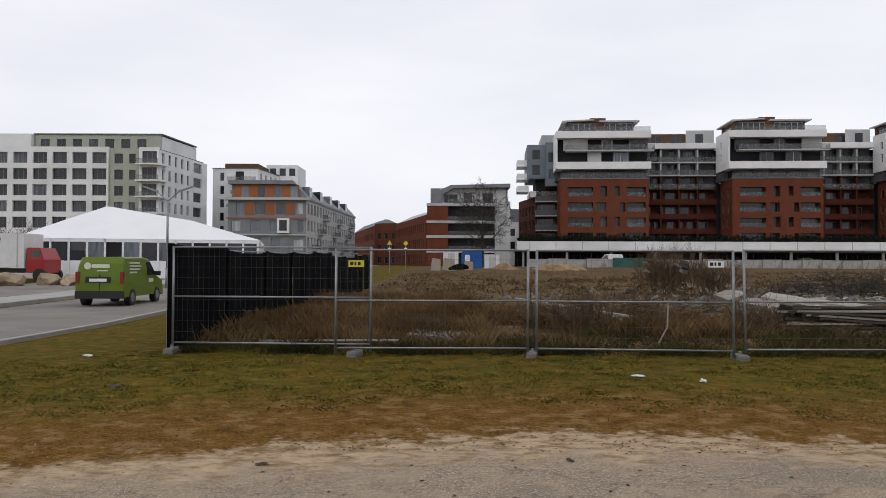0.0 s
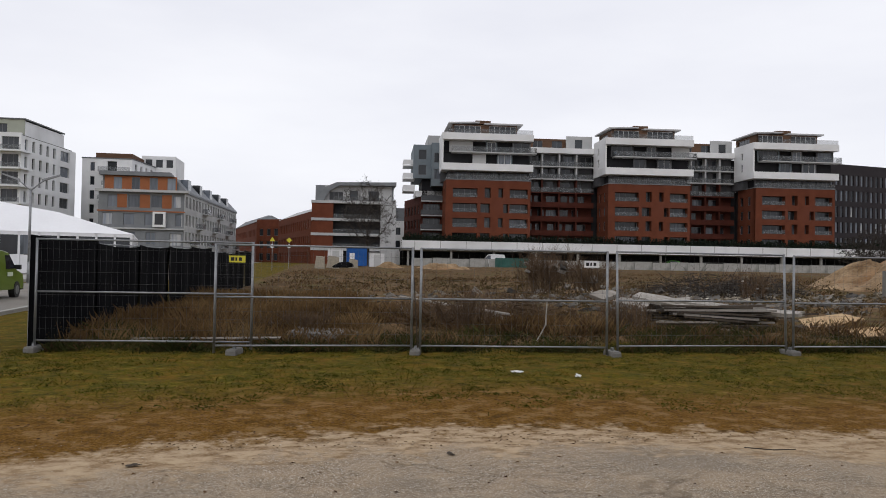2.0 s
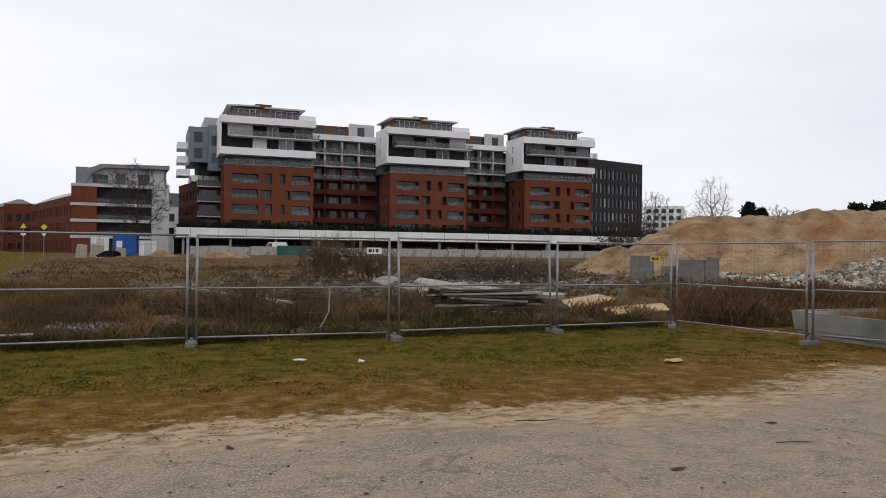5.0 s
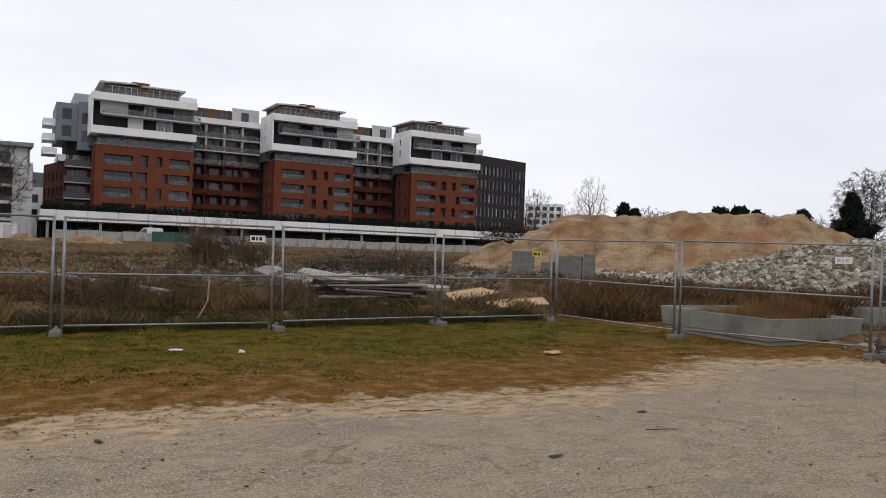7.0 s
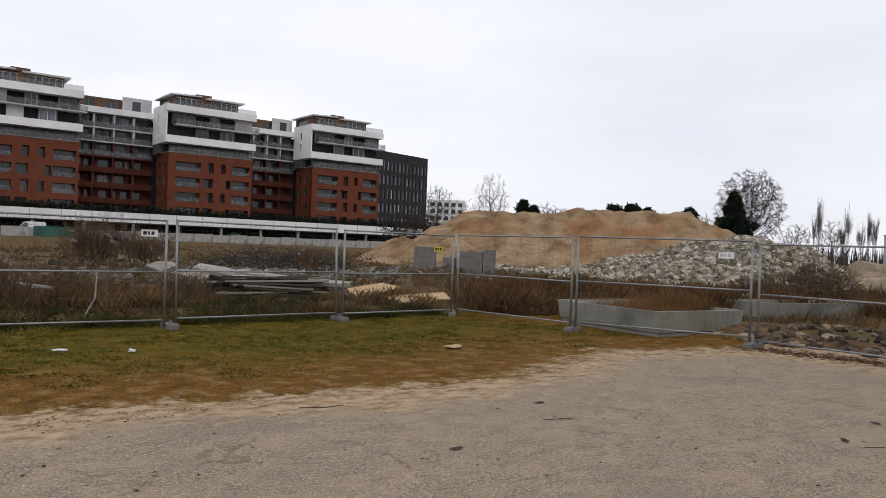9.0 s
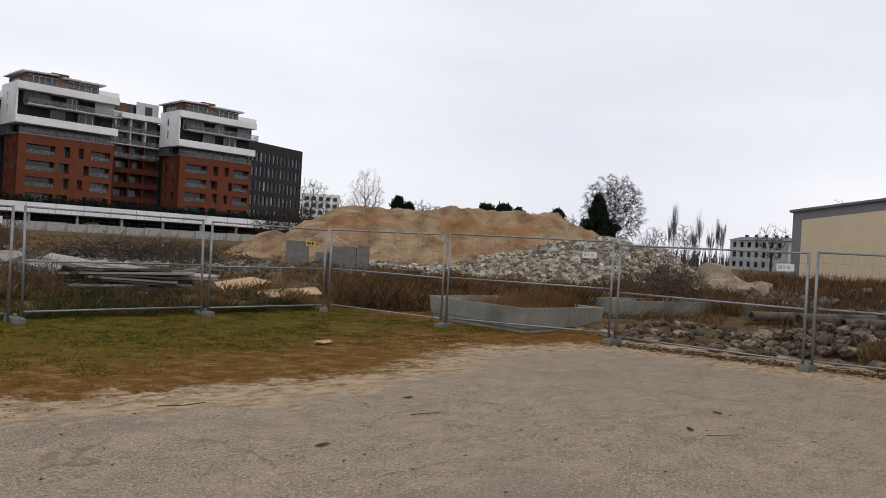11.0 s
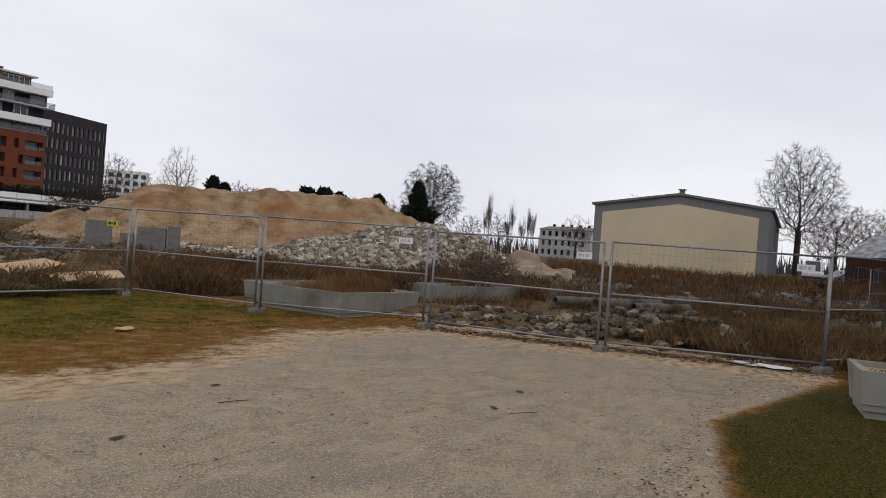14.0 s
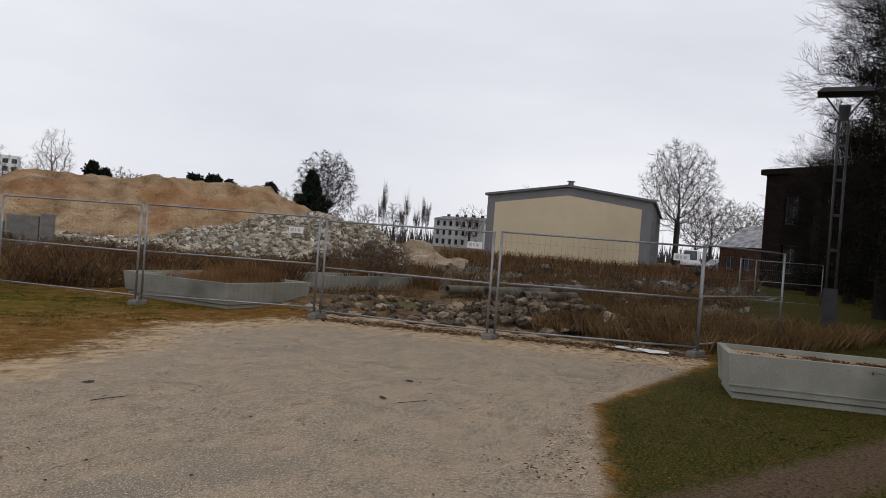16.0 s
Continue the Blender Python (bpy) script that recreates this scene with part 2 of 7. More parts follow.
M_PALESLAB = surface("pale_slab", (0.22, 0.20, 0.175), (0.50, 0.47, 0.42), 1.8, 0.9, 0.5, 9, stain=(0.16, 0.13, 0.10), stain_scale=1.2)
M_DARKWOOD = surface("wet_boards", (0.05, 0.04, 0.032), (0.10, 0.08, 0.062), 1.5, 0.9, 0.4, 12)


# ---- mesh helpers ----
def link_mesh(name, verts, faces, mats, parent=None, m=None, label="", smooth=False, index=None):
    me = bpy.data.meshes.new(name)
    me.from_pydata([tuple(v) for v in verts], [], faces)
    for k in (mats if isinstance(mats, (list, tuple)) else [mats]):
        me.materials.append(k)
    if index is not None:
        me.polygons.foreach_set("material_index", index)
    if smooth:
        me.polygons.foreach_set("use_smooth", [True] * len(me.polygons))
    me.update()
    ob = new(name, me)
    return put(ob, parent, m, label)


def quick_mesh(name, verts, faces, mat):
    """A mesh from arrays of corners and of faces that all have as many corners."""
    me = bpy.data.meshes.new(name)
    n, k = faces.shape
    me.vertices.add(len(verts))
    me.vertices.foreach_set("co", np.asarray(verts, np.float32).ravel())
    me.loops.add(n * k)
    me.loops.foreach_set("vertex_index", faces.astype(np.int32).ravel())
    me.polygons.add(n)
    me.polygons.foreach_set("loop_start", np.arange(0, n * k, k, dtype=np.int32))
    me.materials.append(mat)
    me.update(calc_edges=True)
    return new(name, me)


def put(ob, parent=None, m=None, label=""):
    if m is not None:
        ob.matrix_basis = m
    if parent is not None:
        ob.parent = parent
    if label:
        tagged(ob, label)
    return ob


def again(ob, parent, m):
    """Another object on the same mesh."""
    return put(new(ob.name.split(".")[0], ob.data), parent, m)


class Mesh:
    """Collects boxes, prisms, tubes and quads for one mesh."""

    def __init__(self):
        self.v, self.f, self.k = [], [], []

    def quad(self, *pts, k=0):
        n = len(self.v)
        self.v += [tuple(p) for p in pts]
        self.f.append(tuple(range(n, n + len(pts))))
        self.k.append(k)
        return self

    def box(self, x0, y0, z0, x1, y1, z1, k=0):
        return self.prism([(x0, y0), (x1, y0), (x1, y1), (x0, y1)], z0, z1, k)

    def prism(self, poly, z0, z1, k=0):
        n, c = len(self.v), len(poly)
        self.v += [(x, y, z0) for x, y in poly] + [(x, y, z1) for x, y in poly]
        self.f += [tuple(range(n + c - 1, n - 1, -1)), tuple(range(n + c, n + 2 * c))]
        self.f += [(n + i, n + (i + 1) % c, n + c + (i + 1) % c, n + c + i) for i in range(c)]
        self.k += [k] * (c + 2)
        return self

    def loft(self, rings, k=0, caps=True):
        n, c = len(self.v), len(rings[0])
        for r in rings:
            self.v += [tuple(p) for p in r]
        for j in range(len(rings) - 1):
            for i in range(c):
                a, b = n + j * c + i, n + j * c + (i + 1) % c
                self.f.append((a, b, b + c, a + c))
                self.k.append(k)
        if caps:
            self.f += [tuple(range(n + c - 1, n - 1, -1)), tuple(range(n + (len(rings) - 1) * c, n + len(rings) * c))]
            self.k += [k, k]
        return self

    def tube(self, a, b, r0, r1=None, sides=6, k=0, caps=True):
        a, b = Vector(a), Vector(b)
        d = (b - a).normalized()
        u = d.orthogonal().normalized()
        w = d.cross(u)
        r1 = r0 if r1 is None else r1
        ring = lambda c, r: [c + (u * math.cos(i * math.tau / sides) + w * math.sin(i * math.tau / sides)) * r for i in range(sides)]
        return self.loft([ring(a, r0), ring(b, r1)], k, caps)

    def lattice(self, xs, zs, y0, y1):
        """A plate with an opening in every second field both ways, in one connected piece."""
        n, w, h = len(self.v), len(xs), len(zs)
        self.v += [(x, y, z) for y in (y0, y1) for z in zs for x in xs]
        at = lambda i, j, k: n + k * w * h + j * w + i
        solid = lambda i, j: 0 <= i < w - 1 and 0 <= j < h - 1 and not (i % 2 and j % 2)
        for i in range(w - 1):
            for j in range(h - 1):
                if not solid(i, j):
                    continue
                new_faces = [(at(i, j, 0), at(i + 1, j, 0), at(i + 1, j + 1, 0), at(i, j + 1, 0)), (at(i, j + 1, 1), at(i + 1, j + 1, 1), at(i + 1, j, 1), at(i, j, 1))]
                for di, dj, p, q in ((-1, 0, (0, 1), (0, 0)), (1, 0, (1, 0), (1, 1)), (0, -1, (0, 0), (1, 0)), (0, 1, (1, 1), (0, 1))):
                    if not solid(i + di, j + dj):
                        new_faces.append((at(i + q[0], j + q[1], 0), at(i + p[0], j + p[1], 0), at(i + p[0], j + p[1], 1), at(i + q[0], j + q[1], 1)))
                self.f += new_faces
                self.k += [0] * len(new_faces)
        return self

    def part(self, name, mats, parent=None, m=None, label="", smooth=False):
        return link_mesh(name, self.v, self.f, mats, parent, m, label, smooth, self.k)


def thing(name, label, category, m=None, group="", kind=""):
    ob = new(name)
    ob.empty_display_size = 0.2
    if m is not None:
        ob.matrix_basis = m
    return tagged(ob, label, category, group, kind)


WINDOWS = {}


def window(parent, m, w, h, lights=2, frame_mat=None, glass_mat=None, name="window"):
    """A window in its opening: a frame with mullions, and one pane behind it. Origin at the lower left, outside is -y."""
    fm, gm = frame_mat or M_FRAME, glass_mat or M_GLASS
    key = (round(w, 2), round(h, 2), lights, fm.name, gm.name, name)
    if key not in WINDOWS:
        t = 0.07
        xs = [0, t]
        for i in range(1, lights):
            xs += [w * i / lights - t / 2, w * i / lights + t / 2]
        a = Mesh().lattice(xs + [w - t, w], [0, t, h - t, h], 0, 0.08)
        b = Mesh().box(t, 0.03, t, w - t, 0.05, h - t)
        f = a.part(name, fm, parent, m)
        p = b.part("pane", gm, f)
        WINDOWS[key] = (f, p)
        return f
    f, p = WINDOWS[key]
    f2 = again(f, parent, m)
    again(p, f2, Matrix())
    return f2


def facade(parent, name, mat, m, length, z0, z1, holes, depth=0.25, lights=2, frame_mat=None, glass_mat=None, label=""):
    """A wall along local x from 0 to length, outside towards -y, with openings (u, z, width, height[, lights]) cut through; a window sits in each."""
    us = sorted({0, length, *(h[0] for h in holes), *(h[0] + h[2] for h in holes)})
    zs = sorted({z0, z1, *(h[1] for h in holes), *(h[1] + h[3] for h in holes)})
    a = Mesh()
    for z, zz in zip(zs, zs[1:]):
        run = None
        for u, uu in zip(us, us[1:]):
            cu, cz = (u + uu) / 2, (z + zz) / 2
            hole = any(h[0] < cu < h[0] + h[2] and h[1] < cz < h[1] + h[3] for h in holes)
            if not hole:
                run = (run[0], uu) if run else (u, uu)
            if run and (hole or uu == us[-1]):
                a.quad((run[0], 0, z), (run[1], 0, z), (run[1], 0, zz), (run[0], 0, zz))
                a.quad((run[1], depth, z), (run[0], depth, z), (run[0], depth, zz), (run[1], depth, zz))
                run = None
    for h in holes:
        u, z, w, hh = h[:4]
        a.quad((u, 0, z), (u, depth, z), (u, depth, z + hh), (u, 0, z + hh))
        a.quad((u + w, depth, z), (u + w, 0, z), (u + w, 0, z + hh), (u + w, depth, z + hh))
        a.quad((u, 0, z), (u + w, 0, z), (u + w, depth, z), (u, depth, z))
        a.quad((u, depth, z + hh), (u + w, depth, z + hh), (u + w, 0, z + hh), (u, 0, z + hh))
    for u in (0, length):
        a.quad((u, 0, z0), (u, depth, z0), (u, depth, z1), (u, 0, z1))
    a.quad((0, 0, z1), (length, 0, z1), (length, depth, z1), (0, depth, z1))
    ob = a.part(name, mat, parent, m, label)
    for h in holes:
        window(parent, m @ pose(h[0], depth - 0.1, h[1]), h[2], h[3], h[4] if len(h) > 4 else lights, frame_mat, glass_mat)
    return ob


def along(x0, y0, x1, y1, z=0.0):
    """The frame of a wall that runs from one plan point to another, seen from its right-hand side (outside is -y)."""
    return pose(x0, y0, z, 0, 0, math.degrees(math.atan2(y1 - y0, x1 - x0)))


# ---- the ground: one sheet, from the near pavement to the horizon ----
def smooth_step(a, b, v):
    t = np.clip((v - a) / (b - a), 0, 1)
    return t * t * (3 - 2 * t)


def wobble(x, y, s, k=0.0):
    return (np.sin(x * s + 1.3 * k) * np.cos(y * s * 1.17 + k) + 0.5 * np.sin(x * s * 2.3 + y * s * 1.9 + 2.1 * k) + 0.35 * np.sin(y * s * 4.1 - x * s * 3.3 + k)) / 1.85


def site(x, y):
    """1 inside the fenced building site, 0 outside it."""
    return np.maximum(smooth_step(14.3, 15.6, y) * smooth_step(-5.6, -4.6, x), smooth_step(14.0, 15.6, x) * smooth_step(-0.5, 1.0, y - (15 - x) * 0.1))


def ground_height(x, y):
    x, y = np.asarray(x, float), np.asarray(y, float)
    far = np.hypot(x, y)
    h = 1.15 * smooth_step(25, 125, far)
    h = h + site(x, y) * (0.10 + 0.16 * wobble(x, y, 0.45, 1) + 0.10 * wobble(x, y, 1.3, 4)) * (1 - smooth_step(90, 140, far))
    h = h + 0.02 * wobble(x, y, 1.7, 2) * (1 - site(x, y)) * smooth_step(6.8, 8.5, y) * (1 - smooth_step(-7, -9, x))
    return h


def step1(a, b, v):
    t = min(1.0, max(0.0, (v - a) / (b - a)))
    return t * t * (3 - 2 * t)


def wob1(x, y, s, k=0.0):
    return (math.sin(x * s + 1.3 * k) * math.cos(y * s * 1.17 + k) + 0.5 * math.sin(x * s * 2.3 + y * s * 1.9 + 2.1 * k) + 0.35 * math.sin(y * s * 4.1 - x * s * 3.3 + k)) / 1.85


def gz(x, y):
    """ground_height for one plan point."""
    far = math.hypot(x, y)
    inside_site = max(step1(14.3, 15.6, y) * step1(-5.6, -4.6, x), step1(14.0, 15.6, x) * step1(-0.5, 1.0, y - (15 - x) * 0.1))
    h = 1.15 * step1(25, 125, far)
    h += inside_site * (0.10 + 0.16 * wob1(x, y, 0.45, 1) + 0.10 * wob1(x, y, 1.3, 4)) * (1 - step1(90, 140, far))
    return h + 0.02 * wob1(x, y, 1.7, 2) * (1 - inside_site) * step1(6.8, 8.5, y) * (1 - step1(-7, -9, x))


def lines(a, b, step, far, grow=1.16):
    out = list(np.arange(a, b + 1e-6, step))
    d, lo, hi = step, a, b
    while hi < far or lo > -far:
        d *= grow
        hi, lo = hi + d, lo - d
        out += [hi, lo]
    return np.array(sorted(out))


gx, gy = lines(-7, 17, 0.16, 2600), lines(-3, 17, 0.16, 2600)
GX, GY = np.meshgrid(gx, gy)
GH = ground_height(GX, GY)
nx, ny = len(gx), len(gy)
ids = np.arange(nx * ny).reshape(ny, nx)
faces = np.stack([ids[:-1, :-1], ids[:-1, 1:], ids[1:, 1:], ids[1:, :-1]], -1).reshape(-1, 4)
ground = link_mesh("ground", np.stack([GX, GY, GH], -1).reshape(-1, 3).tolist(), faces.tolist(), [], smooth=True)
tagged(ground, "trodden ground of patchy grass, sand and worn asphalt", "ground", kind="structure")


def region(name, values):
    at = ground.data.attributes.new(name, "FLOAT", "POINT")
    at.data.foreach_set("value", np.asarray(values, float).ravel())


# Signed metres into each surface: worn asphalt, the grass bed beside the planter, the street.
edge_y = 7.15 + 0.30 * np.sin(GX * 0.7 + 0.6) - 0.35 * np.exp(-((GX + 2.6) / 1.2) ** 2) + 0.45 * np.exp(-((GX - 10.2) / 1.1) ** 2) - 1.2 * smooth_step(-2.8, -4.4, GX)
inside = np.minimum(edge_y - GY, 13.15 - GX)
bed = np.minimum(np.minimum(0.75 + (GX - 7) * 0.17 * (GX < 8.5) + 0.26 * (GX >= 8.5) - np.clip(GX - 8.6, 0, 5) * 0.25 - GY, GX - 5.2), 95 - GX)
trail = 0.42 - np.abs(GY - (-0.55 - (GX - 6) * 0.62)) * 0.85
region("asphalt", np.minimum(inside, -bed * 3.5 + 0.7))
region("site_soil", site(GX, GY))
region("bed", bed * 1.5)
region("trail", np.minimum(trail, bed * 3.0 + 0.3))
region("turf", np.maximum(np.minimum(GY - edge_y, (15.2 - GX) * 1.0), np.minimum(bed * 4.0 + 0.4, -trail * 1.6 + 0.95)))


def ground_material():
    m = bpy.data.materials.new("worn_ground")
    m.use_nodes = True
    n, l = m.node_tree.nodes, m.node_tree.links
    b = n["Principled BSDF"]
    b.inputs["Roughness"].default_value = 0.95
    b.inputs["Specular IOR Level"].default_value = 0.04
    tc = n.new("ShaderNodeTexCoord")

    def noise_at(scale, detail=5, rough=0.6, stretch=None):
        t = n.new("ShaderNodeTexNoise")
        t.inputs["Scale"].default_value, t.inputs["Detail"].default_value, t.inputs["Roughness"].default_value = scale, detail, rough
        if stretch:
            mp = n.new("ShaderNodeMapping")
            mp.inputs["Scale"].default_value = stretch
            l.new(tc.outputs["Object"], mp.inputs["Vector"])
            l.new(mp.outputs["Vector"], t.inputs["Vector"])
        else:
            l.new(tc.outputs["Object"], t.inputs["Vector"])
        return t.outputs["Fac"]

    def span(v, a, c):
        r = n.new("ShaderNodeMapRange")
        r.interpolation_type = "SMOOTHSTEP"
        r.inputs["From Min"].default_value, r.inputs["From Max"].default_value = a, c
        l.new(v, r.inputs["Value"])
        return r.outputs["Result"]

    def mix(f, a, c):
        x = n.new("ShaderNodeMixRGB")
        for key, v in (("Fac", f), ("Color1", a), ("Color2", c)):
            if isinstance(v, tuple):
                x.inputs[key].default_value = (*v, 1)
            elif isinstance(v, float):
                x.inputs[key].default_value = v
            else:
                l.new(v, x.inputs[key])
        return x.outputs["Color"]

    def math_of(op, a, c):
        x = n.new("ShaderNodeMath")
        x.operation = op
        for i, v in enumerate((a, c)):
            if isinstance(v, float):
                x.inputs[i].default_value = v
            else:
                l.new(v, x.inputs[i])
        return x.outputs[0]

    def attr(name):
        a = n.new("ShaderNodeAttribute")
        a.attribute_name = name
        return a.outputs["Fac"]

    big, mid, small, grit = noise_at(0.5), noise_at(2.2), noise_at(11), noise_at(60, 3)
    ragged = math_of("ADD", math_of("ADD", math_of("MULTIPLY", math_of("SUBTRACT", mid, 0.5), 3.2), math_of("MULTIPLY", math_of("SUBTRACT", small, 0.5), 1.8)), math_of("MULTIPLY", math_of("SUBTRACT", big, 0.5), 1.6))
    chips, dust = noise_at(140, 2), noise_at(26, 4, 0.7)
    # soil and sand
    streak = noise_at(4, 6, 0.7, (0.9, 1.5, 1))
    sand = mix(span(streak, 0.3, 0.62), (0.18, 0.115, 0.065), (0.46, 0.36, 0.25))
    sand = mix(math_of("MULTIPLY", span(dust, 0.50, 0.75), 0.35), sand, (0.19, 0.12, 0.07))
    sand = mix(math_of("MULTIPLY", span(grit, 0.55, 0.7), 0.5), sand, (0.50, 0.43, 0.34))
    # asphalt, grey-brown with pale grit, dust and darker repairs
    asphalt = mix(span(dust, 0.32, 0.68), (0.150, 0.118, 0.086), (0.32, 0.265, 0.20))
    asphalt = mix(math_of("MULTIPLY", span(noise_at(7, 4, 0.7), 0.50, 0.64), 0.5), asphalt, (0.36, 0.29, 0.215))
    asphalt = mix(math_of("MULTIPLY", span(mid, 0.40, 0.64), 0.55), asphalt, (0.35, 0.272, 0.192))
    asphalt = mix(math_of("MULTIPLY", span(noise_at(3, 6, 0.7, (0.7, 2.0, 1)), 0.5, 0.68), 0.5), asphalt, (0.14, 0.108, 0.078))
    asphalt = mix(math_of("MULTIPLY", span(big, 0.56, 0.64), 0.7), asphalt, (0.20, 0.166, 0.128))
    asphalt = mix(span(grit, 0.55, 0.66), asphalt, (0.54, 0.485, 0.41))
    asphalt = mix(span(chips, 0.62, 0.68), asphalt, (0.72, 0.70, 0.66))
    asphalt = mix(span(noise_at(45, 3, 0.6), 0.62, 0.70), asphalt, (0.085, 0.068, 0.052))
    # long cracks, wandering, and broken off here and there
    warp = n.new("ShaderNodeTexNoise")
    warp.inputs["Scale"].default_value, warp.inputs["Detail"].default_value = 1.6, 4
    l.new(tc.outputs["Object"], warp.inputs["Vector"])
    bent = n.new("ShaderNodeVectorMath")
    bent.operation = "MULTIPLY_ADD"
    bent.inputs[1].default_value = (0.9, 0.9, 0.0)
    l.new(warp.outputs["Color"], bent.inputs[0])
    l.new(tc.outputs["Object"], bent.inputs[2])
    cells = n.new("ShaderNodeTexVoronoi")
    cells.feature = "DISTANCE_TO_EDGE"
    cells.inputs["Scale"].default_value = 0.42
    l.new(bent.outputs["Vector"], cells.inputs["Vector"])
    crack = math_of("MULTIPLY", span(cells.outputs["Distance"], 0.009, 0.002), span(noise_at(0.9, 3), 0.46, 0.56))
    asphalt = mix(math_of("MULTIPLY", crack, 0.38), asphalt, (0.085, 0.062, 0.043))
    # turf: olive, rusty brown with leaves, straw
    turf = mix(span(dust, 0.32, 0.68), (0.034, 0.030, 0.006), (0.140, 0.112, 0.020))
    turf = mix(math_of("MULTIPLY", span(mid, 0.44, 0.62), 0.85), turf, (0.125, 0.072, 0.022))
    turf = mix(math_of("MULTIPLY", span(noise_at(1.1, 4), 0.42, 0.6), 0.6), turf, (0.055, 0.058, 0.010))
    mottle = noise_at(3.2, 6, 0.68)
    turf = mix(math_of("MULTIPLY", span(mottle, 0.50, 0.62), 0.75), turf, (0.150, 0.088, 0.026))
    turf = mix(math_of("MULTIPLY", span(mottle, 0.48, 0.36), 0.8), turf, (0.032, 0.034, 0.006))
    turf = mix(math_of("MULTIPLY", span(noise_at(4, 4, 0.65), 0.54, 0.66), 0.6), turf, (0.20, 0.16, 0.045))
    turf = mix(math_of("MULTIPLY", span(grit, 0.56, 0.70), 0.7), turf, (0.26, 0.19, 0.09))
    turf = mix(math_of("MULTIPLY", span(noise_at(33, 3), 0.58, 0.70), 0.5), turf, (0.028, 0.022, 0.010))
    rust = mix(span(dust, 0.32, 0.70), (0.085, 0.043, 0.013), (0.20, 0.115, 0.042))
    rust = mix(math_of("MULTIPLY", span(grit, 0.57, 0.70), 0.6), rust, (0.30, 0.22, 0.135))
    rust = mix(span(noise_at(38, 3), 0.61, 0.69), rust, (0.035, 0.020, 0.011))
    rust = mix(math_of("MULTIPLY", span(mottle, 0.50, 0.62), 0.6), rust, (0.26, 0.175, 0.095))
    rust = mix(math_of("MULTIPLY", span(mottle, 0.46, 0.36), 0.7), rust, (0.060, 0.036, 0.014))
    t_in = math_of("ADD", attr("turf"), math_of("MULTIPLY", ragged, 0.7))
    a_in = math_of("ADD", attr("asphalt"), math_of("MULTIPLY", ragged, 0.75))
    col = mix(span(t_in, -0.1, 0.45), sand, rust)
    col = mix(span(t_in, 1.4, 4.0), col, turf)
    col = mix(span(a_in, 0.25, 1.1), col, asphalt)
    soil = mix(span(mid, 0.35, 0.65), (0.055, 0.036, 0.021), (0.175, 0.118, 0.07))
    soil = mix(span(big, 0.5, 0.66), soil, (0.105, 0.088, 0.042))
    soil = mix(span(small, 0.64, 0.72), soil, (0.27, 0.225, 0.17))
    soil = mix(span(dust, 0.60, 0.70), soil, (0.05, 0.034, 0.02))
    # bed grass: greener, with leaf specks, and darkened in colour for tree shade
    shaded_lush = mix(span(dust, 0.28, 0.72), (0.014, 0.017, 0.004), (0.052, 0.055, 0.013))
    shaded_lush = mix(math_of("MULTIPLY", span(noise_at(5, 5, 0.7), 0.50, 0.64), 0.7), shaded_lush, (0.075, 0.050, 0.022))
    shaded_lush = mix(math_of("MULTIPLY", span(noise_at(38, 3), 0.52, 0.66), 0.8), shaded_lush, (0.15, 0.092, 0.042))
    col = mix(span(math_of("ADD", attr("bed"), math_of("MULTIPLY", ragged, 0.25)), 0.0, 0.35), col, shaded_lush)
    path = mix(span(dust, 0.3, 0.7), (0.050, 0.036, 0.024), (0.125, 0.092, 0.064))
    path = mix(span(grit, 0.58, 0.70), path, (0.20, 0.155, 0.11))
    col = mix(span(math_of("ADD", attr("trail"), math_of("MULTIPLY", ragged, 0.12)), -0.05, 0.22), col, path)
    site_in = math_of("ADD", attr("site_soil"), math_of("MULTIPLY", ragged, 0.3))
    col = mix(span(site_in, 0.35, 0.65), col, soil)
    vivid = n.new("ShaderNodeHueSaturation")
    vivid.inputs["Saturation"].default_value, vivid.inputs["Value"].default_value = 1.14, 0.97
    l.new(col, vivid.inputs["Color"])
    l.new(vivid.outputs["Color"], b.inputs["Base Color"])
    bp = n.new("ShaderNodeBump")
    bp.inputs["Strength"].default_value, bp.inputs["Distance"].default_value = 0.12, 0.01
    l.new(math_of("ADD", dust, math_of("MULTIPLY", grit, 0.5)), bp.inputs["Height"])
    l.new(bp.outputs["Normal"], b.inputs["Normal"])
    return m


ground.data.materials.append(ground_material())

# ---- the street beyond the grass, with its central strip ----
M_ROAD = surface("street_asphalt", (0.175, 0.158, 0.138), (0.26, 0.238, 0.21), 0.6, 0.9, 0.3, 40, stain=(0.15, 0.145, 0.14), stain_scale=0.3)
M_KERB = surface("kerb_stone", (0.30, 0.29, 0.27), (0.40, 0.39, 0.36), 1.2, 0.9, 0.3)


def strip(name, pts, width, z0, z1, mat, label, category):
    """A band of even width along a plan line; its top follows the ground."""
    rings = []
    for i, (x, y) in enumerate(pts):
        a, b = pts[max(0, i - 1)], pts[min(len(pts) - 1, i + 1)]
        d = Vector((b[0] - a[0], b[1] - a[1])).normalized()
        s = Vector((d.y, -d.x)) * width / 2
        g = gz(x, y)
        rings.append([(x - s.x, y - s.y, g + z0), (x + s.x, y + s.y, g + z0), (x + s.x, y + s.y, g + z1), (x - s.x, y - s.y, g + z1)])
    return tagged(Mesh().loft(rings).part(name, mat), label, category, kind="structure")

